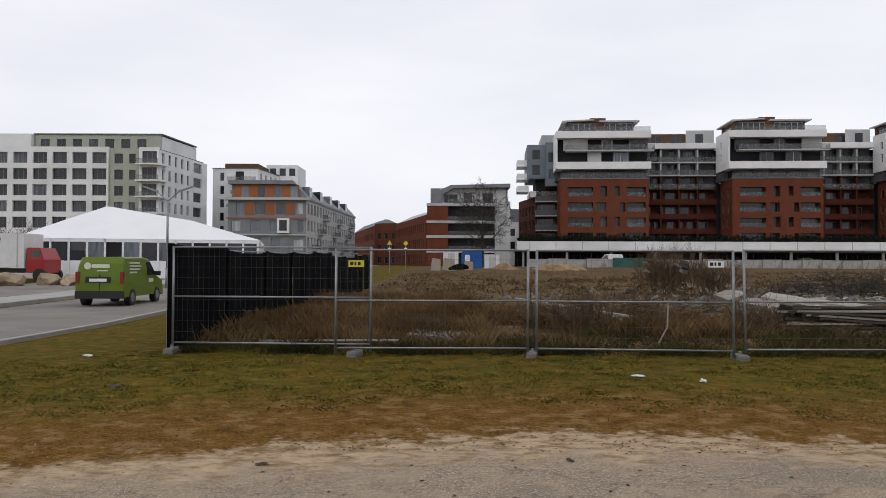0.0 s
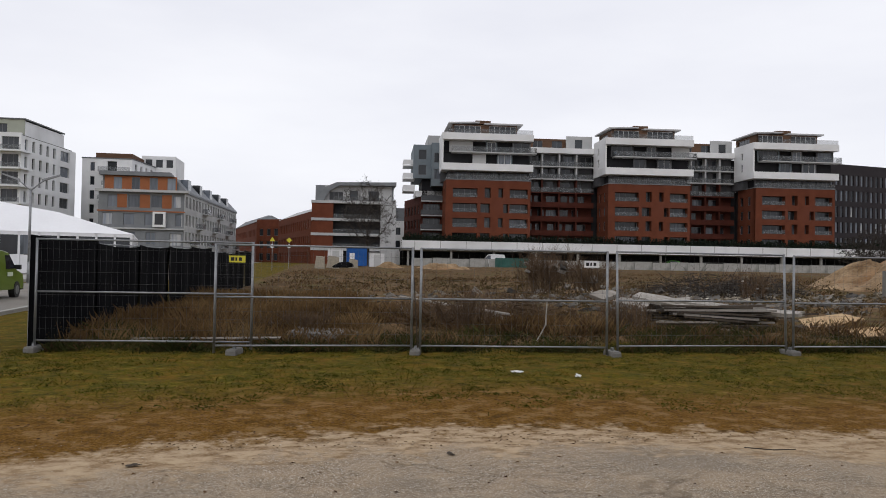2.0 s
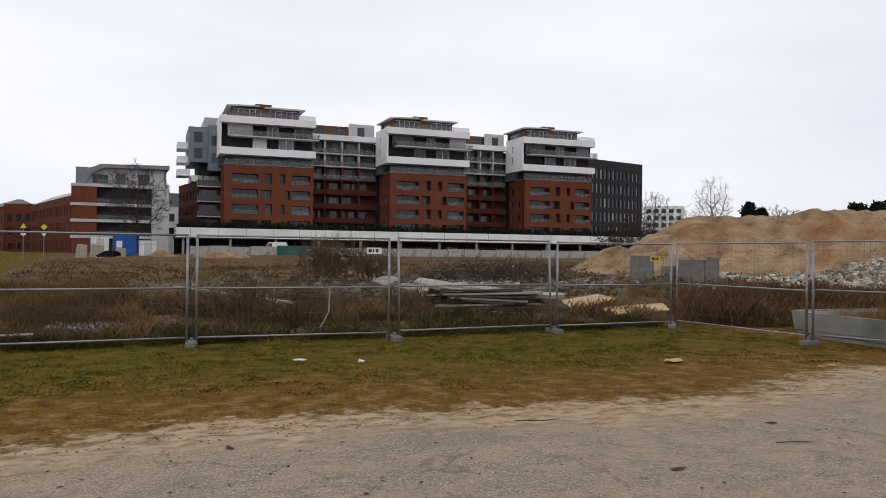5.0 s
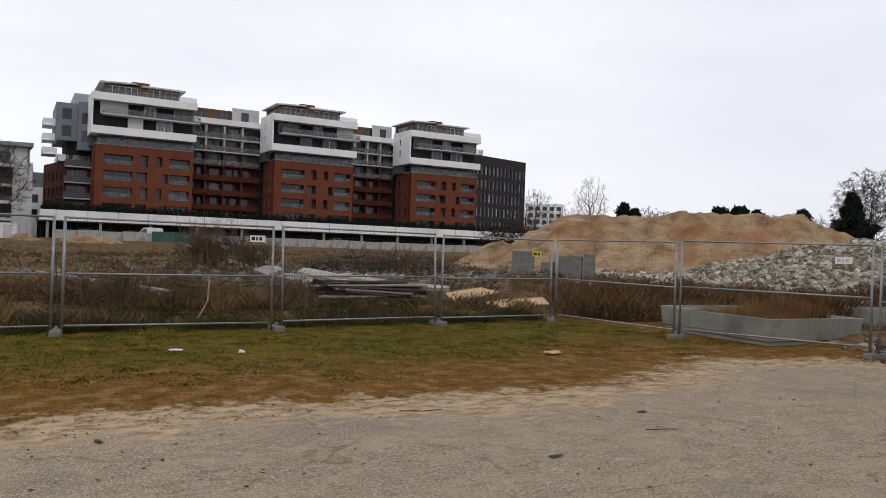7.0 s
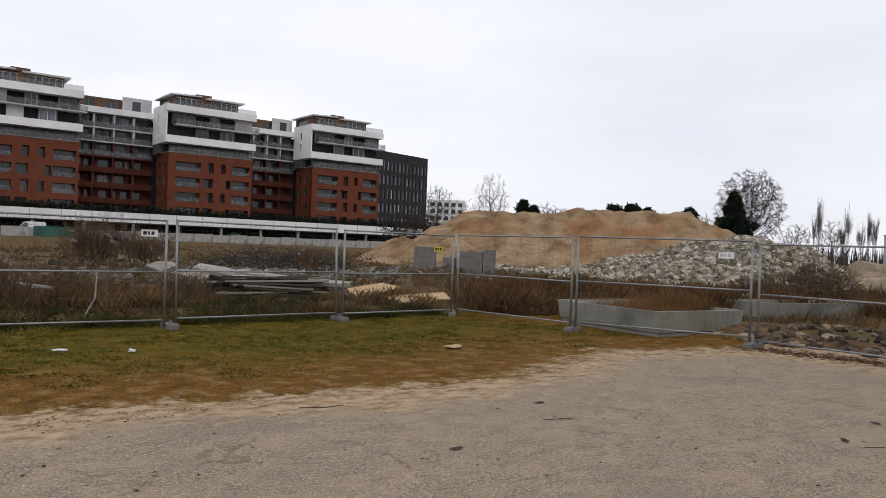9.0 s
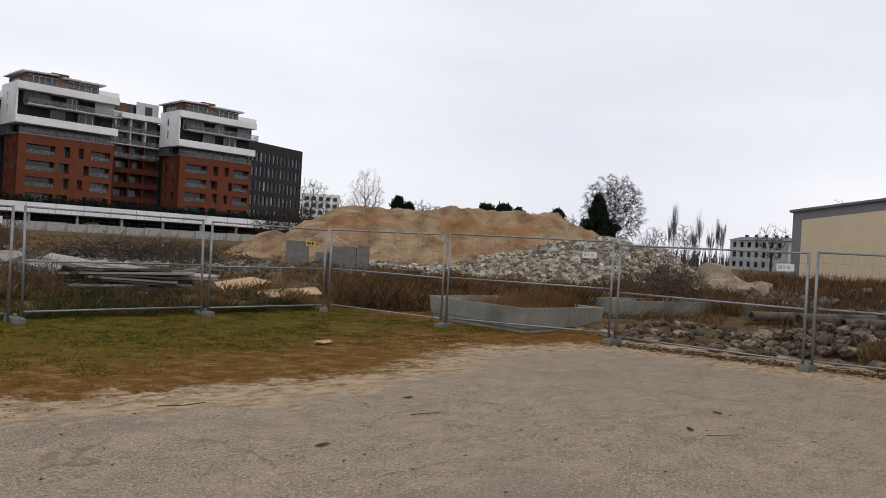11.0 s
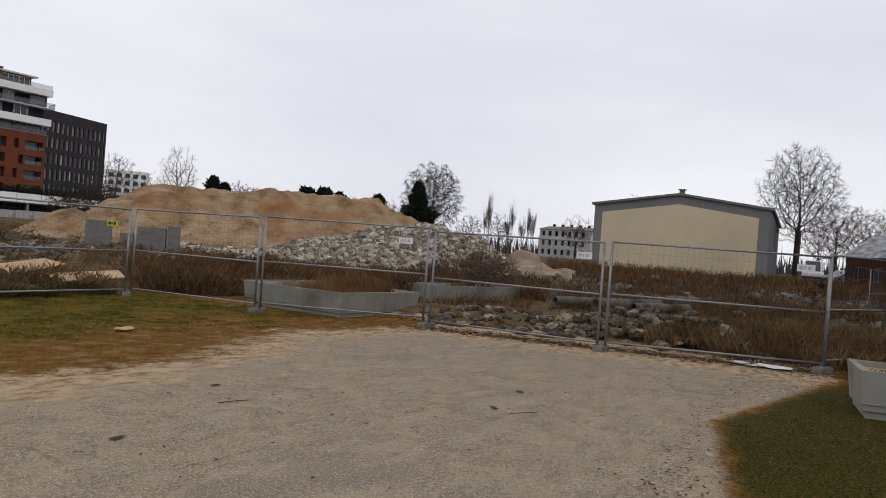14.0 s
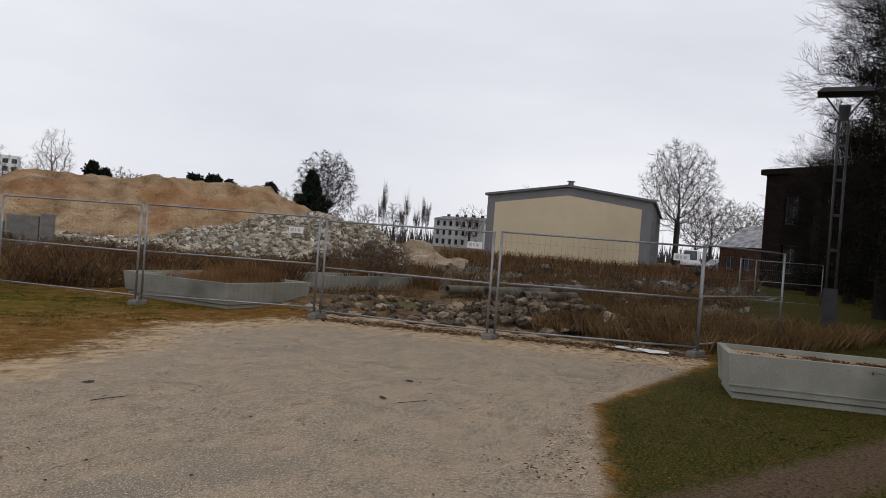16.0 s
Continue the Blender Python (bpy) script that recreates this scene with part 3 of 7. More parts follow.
strip("road", [(-12.6, -60), (-12.4, 0), (-12.2, 20), (-13.2, 36), (-14.6, 60), (-15.5, 100), (-16, 140), (-24, 200), (-40, 300)], 6.2, -0.2, 0.02, M_ROAD, "grey worn asphalt street with a sandy edge", "road")
strip("kerb", [(-9.3, -60), (-9.2, 0), (-9.05, 20), (-10.05, 36), (-11.4, 60), (-12.3, 100)], 0.16, -0.2, 0.10, M_KERB, "low grey concrete kerb of the street", "kerb")
strip("median_strip", [(-16.6, -60), (-16.6, 0), (-16.8, 20), (-17.8, 36), (-19.4, 60), (-20, 100)], 2.2, -0.2, 0.14, M_KERB, "raised concrete strip between two carriageways", "median")
strip("road_beyond", [(-21.4, -60), (-21.4, 0), (-21.6, 20), (-22.6, 36), (-24.2, 60), (-25, 100)], 6.6, -0.2, 0.02, M_ROAD, "second carriageway of worn grey asphalt", "road")


# ---- the red brick apartment building with white upper storeys ----
RED = pose(21.0, 145.7, 0, 0, 0, -3.3)
red = thing("apartment_building", "red brick apartment building with white upper storeys and glazed balconies", "building", RED)


def balcony(parent, u0, u1, v0, v1, z, rail_mat, h=1.0, slab_mat=None, sides=True, name="balcony"):
    """A slab with a balustrade along its outer edge (towards -v) and its ends."""
    s = Mesh().box(u0, v0, z - 0.22, u1, v1, z).part(name, slab_mat or M_LGREY, parent)
    r = Mesh().box(u0, v0 + 0.02, z + 0.06, u1, v0 + 0.06, z + h)
    r.box(u0, v0, z + h, u1, v0 + 0.08, z + h + 0.05)
    if sides:
        for u in (u0, u1 - 0.05):
            r.box(u, v0 + 0.06, z + 0.06, u + 0.05, v1, z + h)
    r.part("balustrade", rail_mat, s)
    return s


def brick_tower(u0, seed):
    """Four brick storeys, a recessed glazed storey, a white two-storey box with balconies, and a penthouse with a thin roof."""
    rnd = random.Random(seed)
    w, d = 16.6, 7.6
    holes = []
    for i, z in enumerate((5.9, 8.75, 11.65, 14.55)):
        holes += [(1.4, z, 4.8, 1.75, 4), (12.5, z, 3.6, 1.75, 3)]
        holes += [(7.6, z, 1.2, 1.95, 2), (10.3, z + 0.1, 0.9, 1.8, 1)] if i % 2 else [(4.6 + 2.2, z, 1.9, 1.75, 2), (11.3, z, 0.95, 1.75, 1)]
    facade(red, "brick_wall", M_BRICK, pose(u0, 0, 0), w, 4.6, 17.9, holes, 1.3)
    side = [(1.0 + 3.2 * j, z, 1.3, 1.75, 1) for z in (5.9, 8.75, 11.65, 14.55) for j in range(2)]
    facade(red, "brick_wall", M_BRICK, pose(u0, d, 0, 0, 0, -90), d - 0.02, 4.6, 17.9, side, 0.3)
    facade(red, "brick_wall", M_BRICK, pose(u0 + w, 0.02, 0, 0, 0, 90), d, 4.6, 17.9, side, 0.3)
    # ledges of the loggias
    for h in holes:
        if h[2] > 3:
            Mesh().box(u0 + h[0], 0.04, h[1] + 0.02, u0 + h[0] + h[2], 0.08, h[1] + 0.75).part("balustrade", M_PALERAIL, red)
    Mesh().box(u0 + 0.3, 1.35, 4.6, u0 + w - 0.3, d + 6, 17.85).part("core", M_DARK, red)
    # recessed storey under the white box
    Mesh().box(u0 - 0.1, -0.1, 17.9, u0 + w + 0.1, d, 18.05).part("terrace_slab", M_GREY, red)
    facade(red, "recessed_wall", M_SHADED_RECESS, pose(u0 + 0.4, 1.3, 0), w - 0.8, 18.05, 19.75, [(1.2 + 3.1 * j, 18.1, 2.5, 1.5, 3) for j in range(5)], 0.25)
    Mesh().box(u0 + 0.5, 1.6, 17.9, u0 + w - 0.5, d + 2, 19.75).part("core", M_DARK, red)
    Mesh().box(u0 - 0.6, 4.0, 17.9, u0 + 0.4, d + 4, 19.7).part("core", M_SHADED_RECESS, red)
    Mesh().box(u0, 0, 18.05, u0 + w, 0.05, 18.95).part("balustrade", M_PALERAIL, red)
    # white box
    Mesh().box(u0 - 0.9, -0.9, 19.7, u0 + w + 0.3, d, 21.05).part("white_parapet", M_WHITE, red)
    Mesh().box(u0 - 0.9, -0.9, 25.6, u0 + w + 0.3, d, 26.9).part("white_parapet", M_WHITE, red)
    facade(red, "white_side_wall", M_WHITE, pose(u0 - 0.9, d, 0, 0, 0, -90), d + 0.1, 21.05, 25.6, [(3.0, 21.4, 0.8, 1.6, 1), (3.0, 23.9, 0.8, 1.4, 1)], 0.3)
    Mesh().box(u0 - 0.9, -0.6, 21.05, u0 - 0.6, -0.1, 25.6).part("white_pier", M_WHITE, red)
    # The darkest of these bay tones has balcony shade coloured in.
    mats = [M_SHADED_RECESS, M_MIDGREY, M_LGREY, M_SHADED_RECESS, M_BLUEGREY]
    for k, z in enumerate((21.05, 23.35)):
        u, j = u0 + 0.6, k
        for width in (4.6, 2.6, 2.2, 3.0, 3.6):
            hh = [(0.25, z + 0.06, width - 0.5, 2.05, 2 if width < 4 else 4)]
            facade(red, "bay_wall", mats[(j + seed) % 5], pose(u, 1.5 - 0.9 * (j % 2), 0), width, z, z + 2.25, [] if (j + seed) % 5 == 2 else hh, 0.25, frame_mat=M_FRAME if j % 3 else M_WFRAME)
            u, j = u + width, j + 1
        Mesh().box(u0 - 0.6, 1.4, z, u0 + w, d, z + 2.25).part("core", M_DARK, red)
    balcony(red, u0 + 1.0, u0 + w + 1.0, -0.75, 1.2, 23.35, M_PALERAIL, 0.95)
    # penthouse
    facade(red, "penthouse_wall", M_BROWN, pose(u0 + 1.4, 2.4, 0), 12.8, 26.9, 29.1, [(0.2, 26.95, 5.3, 1.95, 5), (7.2, 26.95, 5.4, 1.95, 5)], 0.25, frame_mat=M_WFRAME)
    facade(red, "penthouse_wall", M_BROWN, pose(u0 + 1.4, d + 4, 0, 0, 0, -90), d + 1.6, 26.9, 29.1, [(1, 26.95, 5, 1.75, 4)], 0.25)
    Mesh().box(u0 + 1.7, 2.7, 26.9, u0 + 13.9, d + 4, 29.0).part("core", M_DARK, red)
    r = Mesh()
    r.loft([[(u0 + 0.5, 1.7, 29.15), (u0 + 6.6, 1.7, 29.4), (u0 + 6.6, 12, 29.4), (u0 + 0.5, 12, 29.15)], [(u0 + 0.5, 1.7, 29.38), (u0 + 6.6, 1.7, 29.63), (u0 + 6.6, 12, 29.63), (u0 + 0.5, 12, 29.38)]])
    r.part("roof", M_LGREY, red)
    Mesh().box(u0 + 7.6, 1.6, 29.1, u0 + 15.2, 12, 29.36).part("roof", M_LGREY, red)
    Mesh().box(u0 + 6.0, 3.2, 29.4, u0 + 9.0, 5.5, 30.1).part("stair_head", M_BROWN, red)
    Mesh().box(u0 + 0.2, -0.75, 26.9, u0 + w + 0.2, -0.7, 27.75).part("balustrade", M_PALERAIL, red)


def wing(u0, u1, v, seed):
    """The recessed part between two towers: loggias behind brick or glass parapets, white cornice, set-back attic."""
    rnd = random.Random(seed)
    n = u1 - u0
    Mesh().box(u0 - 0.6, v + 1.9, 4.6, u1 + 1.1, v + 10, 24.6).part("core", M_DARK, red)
    for i, z in enumerate((5.1, 8.0, 10.9, 13.8, 16.7, 19.5, 22.1)):
        top = 24.7 if z > 22 else z + 2.75
        holes, u = [], 0.5
        while u < n - 2.2:
            ww = rnd.choice((1.4, 1.9, 2.4))
            holes.append((u, z + 0.1, ww, 2.15, 2))
            u += ww + rnd.choice((0.4, 0.7, 1.1))
        facade(red, "loggia_wall", M_SHADED_RECESS if z > 16 else M_DBRICK, pose(u0, v + 1.6, 0), n, z, top, holes, 0.25)
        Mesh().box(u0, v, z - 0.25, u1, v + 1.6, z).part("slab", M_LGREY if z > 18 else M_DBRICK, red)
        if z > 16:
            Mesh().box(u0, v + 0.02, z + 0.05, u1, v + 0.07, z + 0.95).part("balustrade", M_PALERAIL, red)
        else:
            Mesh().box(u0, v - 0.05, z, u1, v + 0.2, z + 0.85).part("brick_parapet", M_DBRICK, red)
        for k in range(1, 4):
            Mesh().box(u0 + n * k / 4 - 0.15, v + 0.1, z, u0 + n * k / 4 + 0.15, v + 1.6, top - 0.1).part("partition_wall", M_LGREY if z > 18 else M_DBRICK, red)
    Mesh().box(u0 - 0.3, v - 0.3, 24.7, u1 + 0.3, v + 10, 25.8).part("white_parapet", M_WHITE, red)
    facade(red, "attic_wall", M_BROWN, pose(u0 + 1.0, v + 2.2, 0), n * 0.55, 25.8, 28.0, [(1, 25.9, 2, 1.7, 2), (5, 25.9, 2.2, 1.7, 2)], 0.25)
    facade(red, "attic_wall", M_LGREY, pose(u0 + 1.0 + n * 0.55, v + 1.6, 0), n * 0.38, 25.8, 28.6, [(1.8, 25.9, 1.6, 2.0, 1)], 0.25)
    Mesh().box(u0 + 1, v + 2.5, 25.8, u1 - 0.2, v + 9, 27.95).part("attic_core", M_LGREY, red)


for u, s in ((0.0, 1), (32.1, 2), (62.2, 3)):
    brick_tower(u, s)
wing(16.9, 31.3, 7.6, 5)
wing(49.0, 61.4, 7.6, 6)
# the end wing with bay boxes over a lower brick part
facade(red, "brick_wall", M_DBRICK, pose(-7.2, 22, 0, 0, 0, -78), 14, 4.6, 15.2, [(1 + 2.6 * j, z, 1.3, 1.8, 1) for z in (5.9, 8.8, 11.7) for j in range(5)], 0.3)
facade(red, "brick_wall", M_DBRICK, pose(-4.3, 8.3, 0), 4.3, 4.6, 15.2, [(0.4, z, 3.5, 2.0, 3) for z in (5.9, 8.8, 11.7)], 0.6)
for z in (8.5, 11.4, 14.3):
    balcony(red, -4.3, 0, 7.0, 8.4, z, M_RAIL)
Mesh().box(-4.1, 9, 4.6, 6, 22, 24.6).part("core", M_DARK, red)
Mesh().box(-5.4, 9.0, 15.2, 0, 22, 16.4).part("white_parapet", M_WHITE, red)
facade(red, "bay_box", M_BLUEGREY, pose(-6.0, 7.4, 0), 4.0, 18.8, 25.6, [(1.0, 19.5, 1.6, 2, 1), (1.0, 22.6, 1.6, 2, 1)], 0.3)
Mesh().box(-6.0, 7.7, 18.8, -2.0, 21, 25.6).part("bay_core", M_BLUEGREY, red)
facade(red, "bay_box", M_BLUEGREY, pose(-2.4, 6.2, 0), 2.8, 17.2, 25.9, [(0.5, 18.6, 1.8, 2, 1), (0.5, 21.9, 1.8, 2, 1)], 0.3)
Mesh().box(-2.4, 6.5, 17.2, 0.4, 20, 25.9).part("bay_core", M_BLUEGREY, red)
Mesh().box(-3.0, 9, 25.9, 2.0, 20, 27.8).part("attic_core", M_LGREY, red)
for z in (16.4, 18.9, 21.6):
    balcony(red, -8.0, -5.6, 8.5, 14, z, M_WHITE, 1.0, M_WHITE)

# podium with parked cars under it, hedge on top
podium = thing("podium", "long white parking podium in front of the brick building", "podium", RED)
Mesh().box(-8.5, -8.0, 4.05, 96, -7.6, 5.75).part("white_fascia", M_WHITE, podium)
Mesh().box(-8.5, -7.6, 3.95, 96, 12, 4.55).part("deck", M_CONC, podium)
# Rear wall coloured near black for the shade under the deck.
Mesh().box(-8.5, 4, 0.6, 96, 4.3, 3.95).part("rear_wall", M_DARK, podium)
for i in range(14):
    Mesh().box(-7.5 + i * 7.9, -7.3, 0.6, -7.1 + i * 7.9, -6.9, 3.95).part("column", M_CONC, podium)
for i in range(22):
    Mesh().box(-6.2 + i * 4.7, -8.03, 4.1, -6.1 + i * 4.7, -7.99, 5.7).part("joint_cover", M_CONC, podium)

# ---- the black office building and the far white tower ----
office = thing("office_building", "black office building with rows of narrow windows", "building")
ow = [(0.7 + 1.42 * i, 3.0 + 3.35 * j, 0.8, 2.2, 1) for i in range(15) for j in range(6) if not (j < 2 and i > 11)]
facade(office, "front_wall", M_BLACKCLAD, along(101.0, 147.0, 122.0, 151.5), 21.5, 1.0, 24.2, ow, 0.35, glass_mat=M_PALEGLASS)
facade(office, "side_wall", M_BLACKCLAD, along(122.0, 151.5, 119, 171), 19, 1.0, 24.2, [(0.8 + 1.7 * i, 3 + 3.35 * j, 0.8, 2.2, 1) for i in range(10) for j in range(6)], 0.35, glass_mat=M_PALEGLASS)
Mesh().prism([(101.2, 147.6), (121.5, 151.9), (118.6, 170.5), (98, 166)], 1.0, 23.6).part("core", M_DARK, office)
Mesh().prism([(101.0, 147.3), (121.8, 151.7), (118.8, 170.8), (98, 166)], 23.6, 23.9).part("roof", M_ROOF, office)
far_tower = thing("apartment_tower", "distant white apartment block with dark bands of balconies", "building")
facade(far_tower, "front_wall", M_WHITE, along(188, 232, 199, 223), 14.2, 1.0, 20.6, [(0.8 + 2.7 * i, 2.0 + 2.65 * j, 1.7, 1.6, 2) for i in range(5) for j in range(7)], 0.4)
Mesh().prism([(188.2, 232.6), (198.8, 223.8), (207, 233), (196, 242)], 1.0, 20.5).part("core", M_DARK, far_tower)
low_block = thing("apartment_block", "low grey apartment block half hidden behind earth", "building")
facade(low_block, "front_wall", M_LGREY, along(128, 160, 144, 150), 18.8, 1.0, 8.2, [(0.8 + 2.7 * i, 2.0 + 2.9 * j, 1.8, 1.6, 2) for i in range(6) for j in range(2)], 0.4)
Mesh().prism([(128.3, 160.2), (144, 150.3), (150, 160), (134, 170)], 1.0, 8.1).part("core", M_LGREY, low_block)

# ---- the pale green and white apartment house ----
flats = thing("apartment_house", "white and pale green apartment house with dark square windows", "building")
rows = [1.9 + 2.95 * j for j in range(7)]
facade(flats, "white_front", M_WHITE, along(-88, 138, -62.2, 138), 25.8, 0.8, 22.6, [(1.1 + 3.62 * i, z, 2.6, 2.0, 3) for i in range(7) for z in rows], 0.5)
facade(flats, "green_front", M_GREEN, along(-62.2, 138.4, -56.2, 138.4), 6.0, 0.8, 22.4, [(0.9, z, 1.6, 1.8, 2) for z in rows] + [(3.6, z, 1.2, 1.8, 1) for z in rows], 0.3)
facade(flats, "green_attic", M_GREEN, along(-77.0, 140.5, -53.5, 140.5), 23.5, 22.6, 25.2, [(1 + 3.0 * i, 22.7, 1.7, 1.7, 2) for i in range(7)], 0.3)
facade(flats, "white_corner", M_WHITE, along(-56.2, 137.0, -52.6, 137.0), 3.6, 0.8, 22.4, [(0.5, z, 2.7, 2.1, 3) for z in rows], 0.4)
facade(flats, "white_side", M_WHITE, along(-52.6, 137.0, -50.6, 158.0), 21.1, 0.8, 22.0, [(1.2 + 2.6 * i, z, 1.0, 1.9, 1) for i in range(5) for z in rows] + [(14.6, z, 3.8, 1.9, 2) for z in rows], 0.4)
Mesh().prism([(-87.8, 138.7), (-56, 138.9), (-53.2, 138.0), (-51.2, 157.5), (-87, 157.5)], 0.8, 22.3).part("core", M_DARK, flats)
Mesh().prism([(-77, 140.8), (-53.6, 140.8), (-52.2, 156), (-77, 156)], 22.3, 25.0).part("attic_core", M_WHITE, flats)
Mesh().prism([(-77.2, 140.3), (-53.3, 140.3), (-52, 156), (-77.2, 156)], 25.2, 25.4).part("roof", M_ROOF, flats)
Mesh().prism([(-90, 139.5), (-77.2, 139.5), (-77.2, 156), (-90, 156)], 22.6, 25.2).part("attic_core", M_WHITE, flats)
for z in rows[2:]:
    b = Mesh().prism([(-56.4, 135.6), (-52.2, 135.6), (-51.6, 139.5), (-56.4, 138)], z - 0.5, z - 0.25).part("balcony", M_WHITE, flats)
    Mesh().box(-56.4, 135.6, z - 0.25, -52.2, 135.66, z + 0.6).part("balustrade", M_PALERAIL, b)
house_b = thing("apartment_house", "white apartment house with stacked balconies", "building")
facade(house_b, "front_wall", M_WHITE, along(-52.5, 168, -42.5, 168), 10, 0.8, 22.3, [(1.6, 2 + 2.95 * j, 0.9, 1.8, 1) for j in range(7)] + [(5.0, 1.9 + 2.95 * j, 1.9, 2.2, 1) for j in range(7)], 0.4)
facade(house_b, "side_wall", M_WHITE, along(-42.5, 168, -39.5, 195), 27, 0.8, 22.3, [(1.6 + 3.1 * i, 2 + 2.95 * j, 1.1, 1.8, 1) for j in range(7) for i in range(8)], 0.4)
Mesh().prism([(-52.3, 168.5), (-43, 168.5), (-40.2, 194), (-52, 194)], 0.8, 22.1).part("core", M_DARK, house_b)
Mesh().prism([(-52.6, 167.9), (-42.4, 167.9), (-39.4, 194), (-52, 194)], 22.3, 22.5).part("roof", M_ROOF, house_b)
facade(house_b, "attic_wall", M_WHITE, along(-44, 182, -36.5, 182), 7.5, 20.0, 25.0, [(0.8 + 2.3 * i, 22.4, 1.5, 1.8, 1) for i in range(3)], 0.3)
Mesh().box(-44, 182.4, 20, -36.5, 192, 24.9).part("attic_core", M_WHITE, house_b)
Mesh().box(-51, 172, 22.5, -43.5, 186, 24.0).part("attic_core", M_BROWN, house_b)
for j in range(1, 7):
    b = Mesh().box(-49.0 + (j % 2) * 0.8, 166.5, 1.7 + 2.95 * j, -42.6, 168, 1.9 + 2.95 * j).part("balcony", M_WHITE, house_b)
    Mesh().box(-49.0 + (j % 2) * 0.8, 166.5, 1.9 + 2.95 * j, -42.6, 166.56, 2.8 + 2.95 * j).part("balustrade", M_PALERAIL, b)

# ---- the orange and grey house with a sloping gable ----
gable = thing("apartment_house", "grey apartment house with orange panels and a slanted roof", "building")
GF = along(-38.0, 130, -24.6, 130)
gh = [(1.4, 9.9, 1.6, 2.0, 1), (4.6, 9.9, 1.9, 2.0, 1), (8.2, 9.9, 1.9, 2.0, 1), (11.6, 9.9, 1.3, 2.0, 1), (3.9, 7.0, 1.7, 1.9, 1), (7.2, 7.0, 1.6, 1.9, 1), (12.0, 6.9, 1.1, 2.0, 1),
      (0.6, 7.0, 1.6, 1.9, 1), (4.2, 3.9, 1.6, 2.0, 2), (7.4, 3.9, 1.6, 2.0, 2), (11.2, 3.7, 1.8, 2.0, 1), (1.0, 3.9, 1.6, 2.0, 2), (2, 1.2, 2.2, 1.8, 2), (6, 1.2, 2.2, 1.8, 2), (10, 1.2, 2.2, 1.8, 2)]
facade(gable, "front_wall", M_GREY, GF, 13.4, 0.8, 12.4, gh, 0.25, glass_mat=M_PALEGLASS)
facade(gable, "attic_wall", M_ORANGE, GF @ pose(0.8, 0.3, 0), 11.3, 12.7, 15.0, [(1.4 + 2.8 * i, 12.8, 1.3, 2.0, 1) for i in range(4)], 0.12, glass_mat=M_PALEGLASS)
for u, w in ((2.9, 1.5), (6.4, 1.6), (9.9, 1.5)):
    Mesh().box(u, -0.05, 9.8, u + w, -0.004, 12.0).part("orange_panel", M_ORANGE, gable, GF)
Mesh().box(-0.4, -0.7, 12.35, 14.1, 0.6, 12.75).part("cornice", M_LGREY, gable, GF)
Mesh().box(-0.2, -0.35, 6.3, 13.7, 0.0, 6.55).part("cornice", M_LGREY, gable, GF)
Mesh().box(-0.2, -0.15, 9.15, 13.6, 0.0, 9.35).part("cornice", M_ORANGE, gable, GF)
Mesh().box(8.6, -0.7, 6.7, 10.6, 0.3, 9.2).part("bay_window", M_WHITE, gable, GF)
Mesh().box(8.95, -0.75, 7.1, 10.25, -0.69, 8.9).part("bay_pane", M_GLASS, gable, GF)
GS = along(-24.6, 130, -23.0, 184)
facade(gable, "side_wall", M_LGREY, GS, 54, 0.8, 12.4, [(1.2 + 2.65 * i, 1.2 + 2.95 * j, 1.5, 1.9, 1) for i in range(20) for j in range(4)], 0.4)
Mesh().loft([[(-37.6, 130.8, 15.1), (-26.6, 130.8, 15.1), (-24.4, 130.8, 12.75), (-24.4, 130.8, 12.4), (-37.6, 130.8, 12.4)], [(-35, 184, 15.1), (-25, 184, 15.1), (-22.8, 184, 12.75), (-22.8, 184, 12.4), (-35, 184, 12.4)]]).part("roof", M_GREY, gable)
Mesh().loft([[(-37.9, 129.7, 15.05), (-26.3, 129.7, 15.05), (-26.3, 131, 15.05), (-37.9, 131, 15.05)], [(-37.9, 129.7, 15.7), (-26.9, 129.7, 15.7), (-26.9, 131, 15.7), (-37.9, 131, 15.7)]]).part("roof_edge", M_GREY, gable)
Mesh().prism([(-37.8, 130.5), (-25.1, 130.5), (-23.5, 183.5), (-36, 183.5)], 0.8, 12.3).part("core", M_DARK, gable)
for i in range(5):
    Mesh().box(4 + 9.5 * i, 0.3, 13.1, 6.2 + 9.5 * i, 1.6, 15.0).part("dormer", M_GLASS, gable, GS)
for i in range(10):
    b = balcony(gable, 5 + 5 * i, 8.4 + 5 * i, -1.0, 0, 4.0 + 2.95 * (i % 3), M_PALERAIL, 0.9)
    b.matrix_basis = GS

# ---- the brick and grey house at the street, and the long red one behind it ----
corner = thing("apartment_house", "brick and grey apartment house with a curved roof", "building")
CF = along(-4.4, 145, 11.4, 145)
ch = [(4.4, z, 2.4, 1.9, 2) for z in (1.8, 4.6, 7.4, 10.2)] + [(7.3, z, 2.8, 1.9, 3) for z in (1.8, 4.6, 7.4, 10.2)] + [(10.6, z, 2.0, 1.9, 2) for z in (1.8, 4.6, 7.4, 10.2)]
Mesh().box(0.2, 0.9, 0.8, 15.6, 16, 13.0).part("core", M_DARK, corner, CF)
facade(corner, "loggia_wall", M_BLUEGREY, CF @ pose(0, 1.4, 0), 13, 0.8, 13.0, ch, 0.3)
Mesh().box(0, -0.2, 0.8, 4.0, 1.6, 13.0).part("brick_wall", M_BRICK, corner, CF)
Mesh().box(12.9, -0.25, 0.8, 15.8, 16, 13.4).part("grey_pier", M_LGREY, corner, CF)
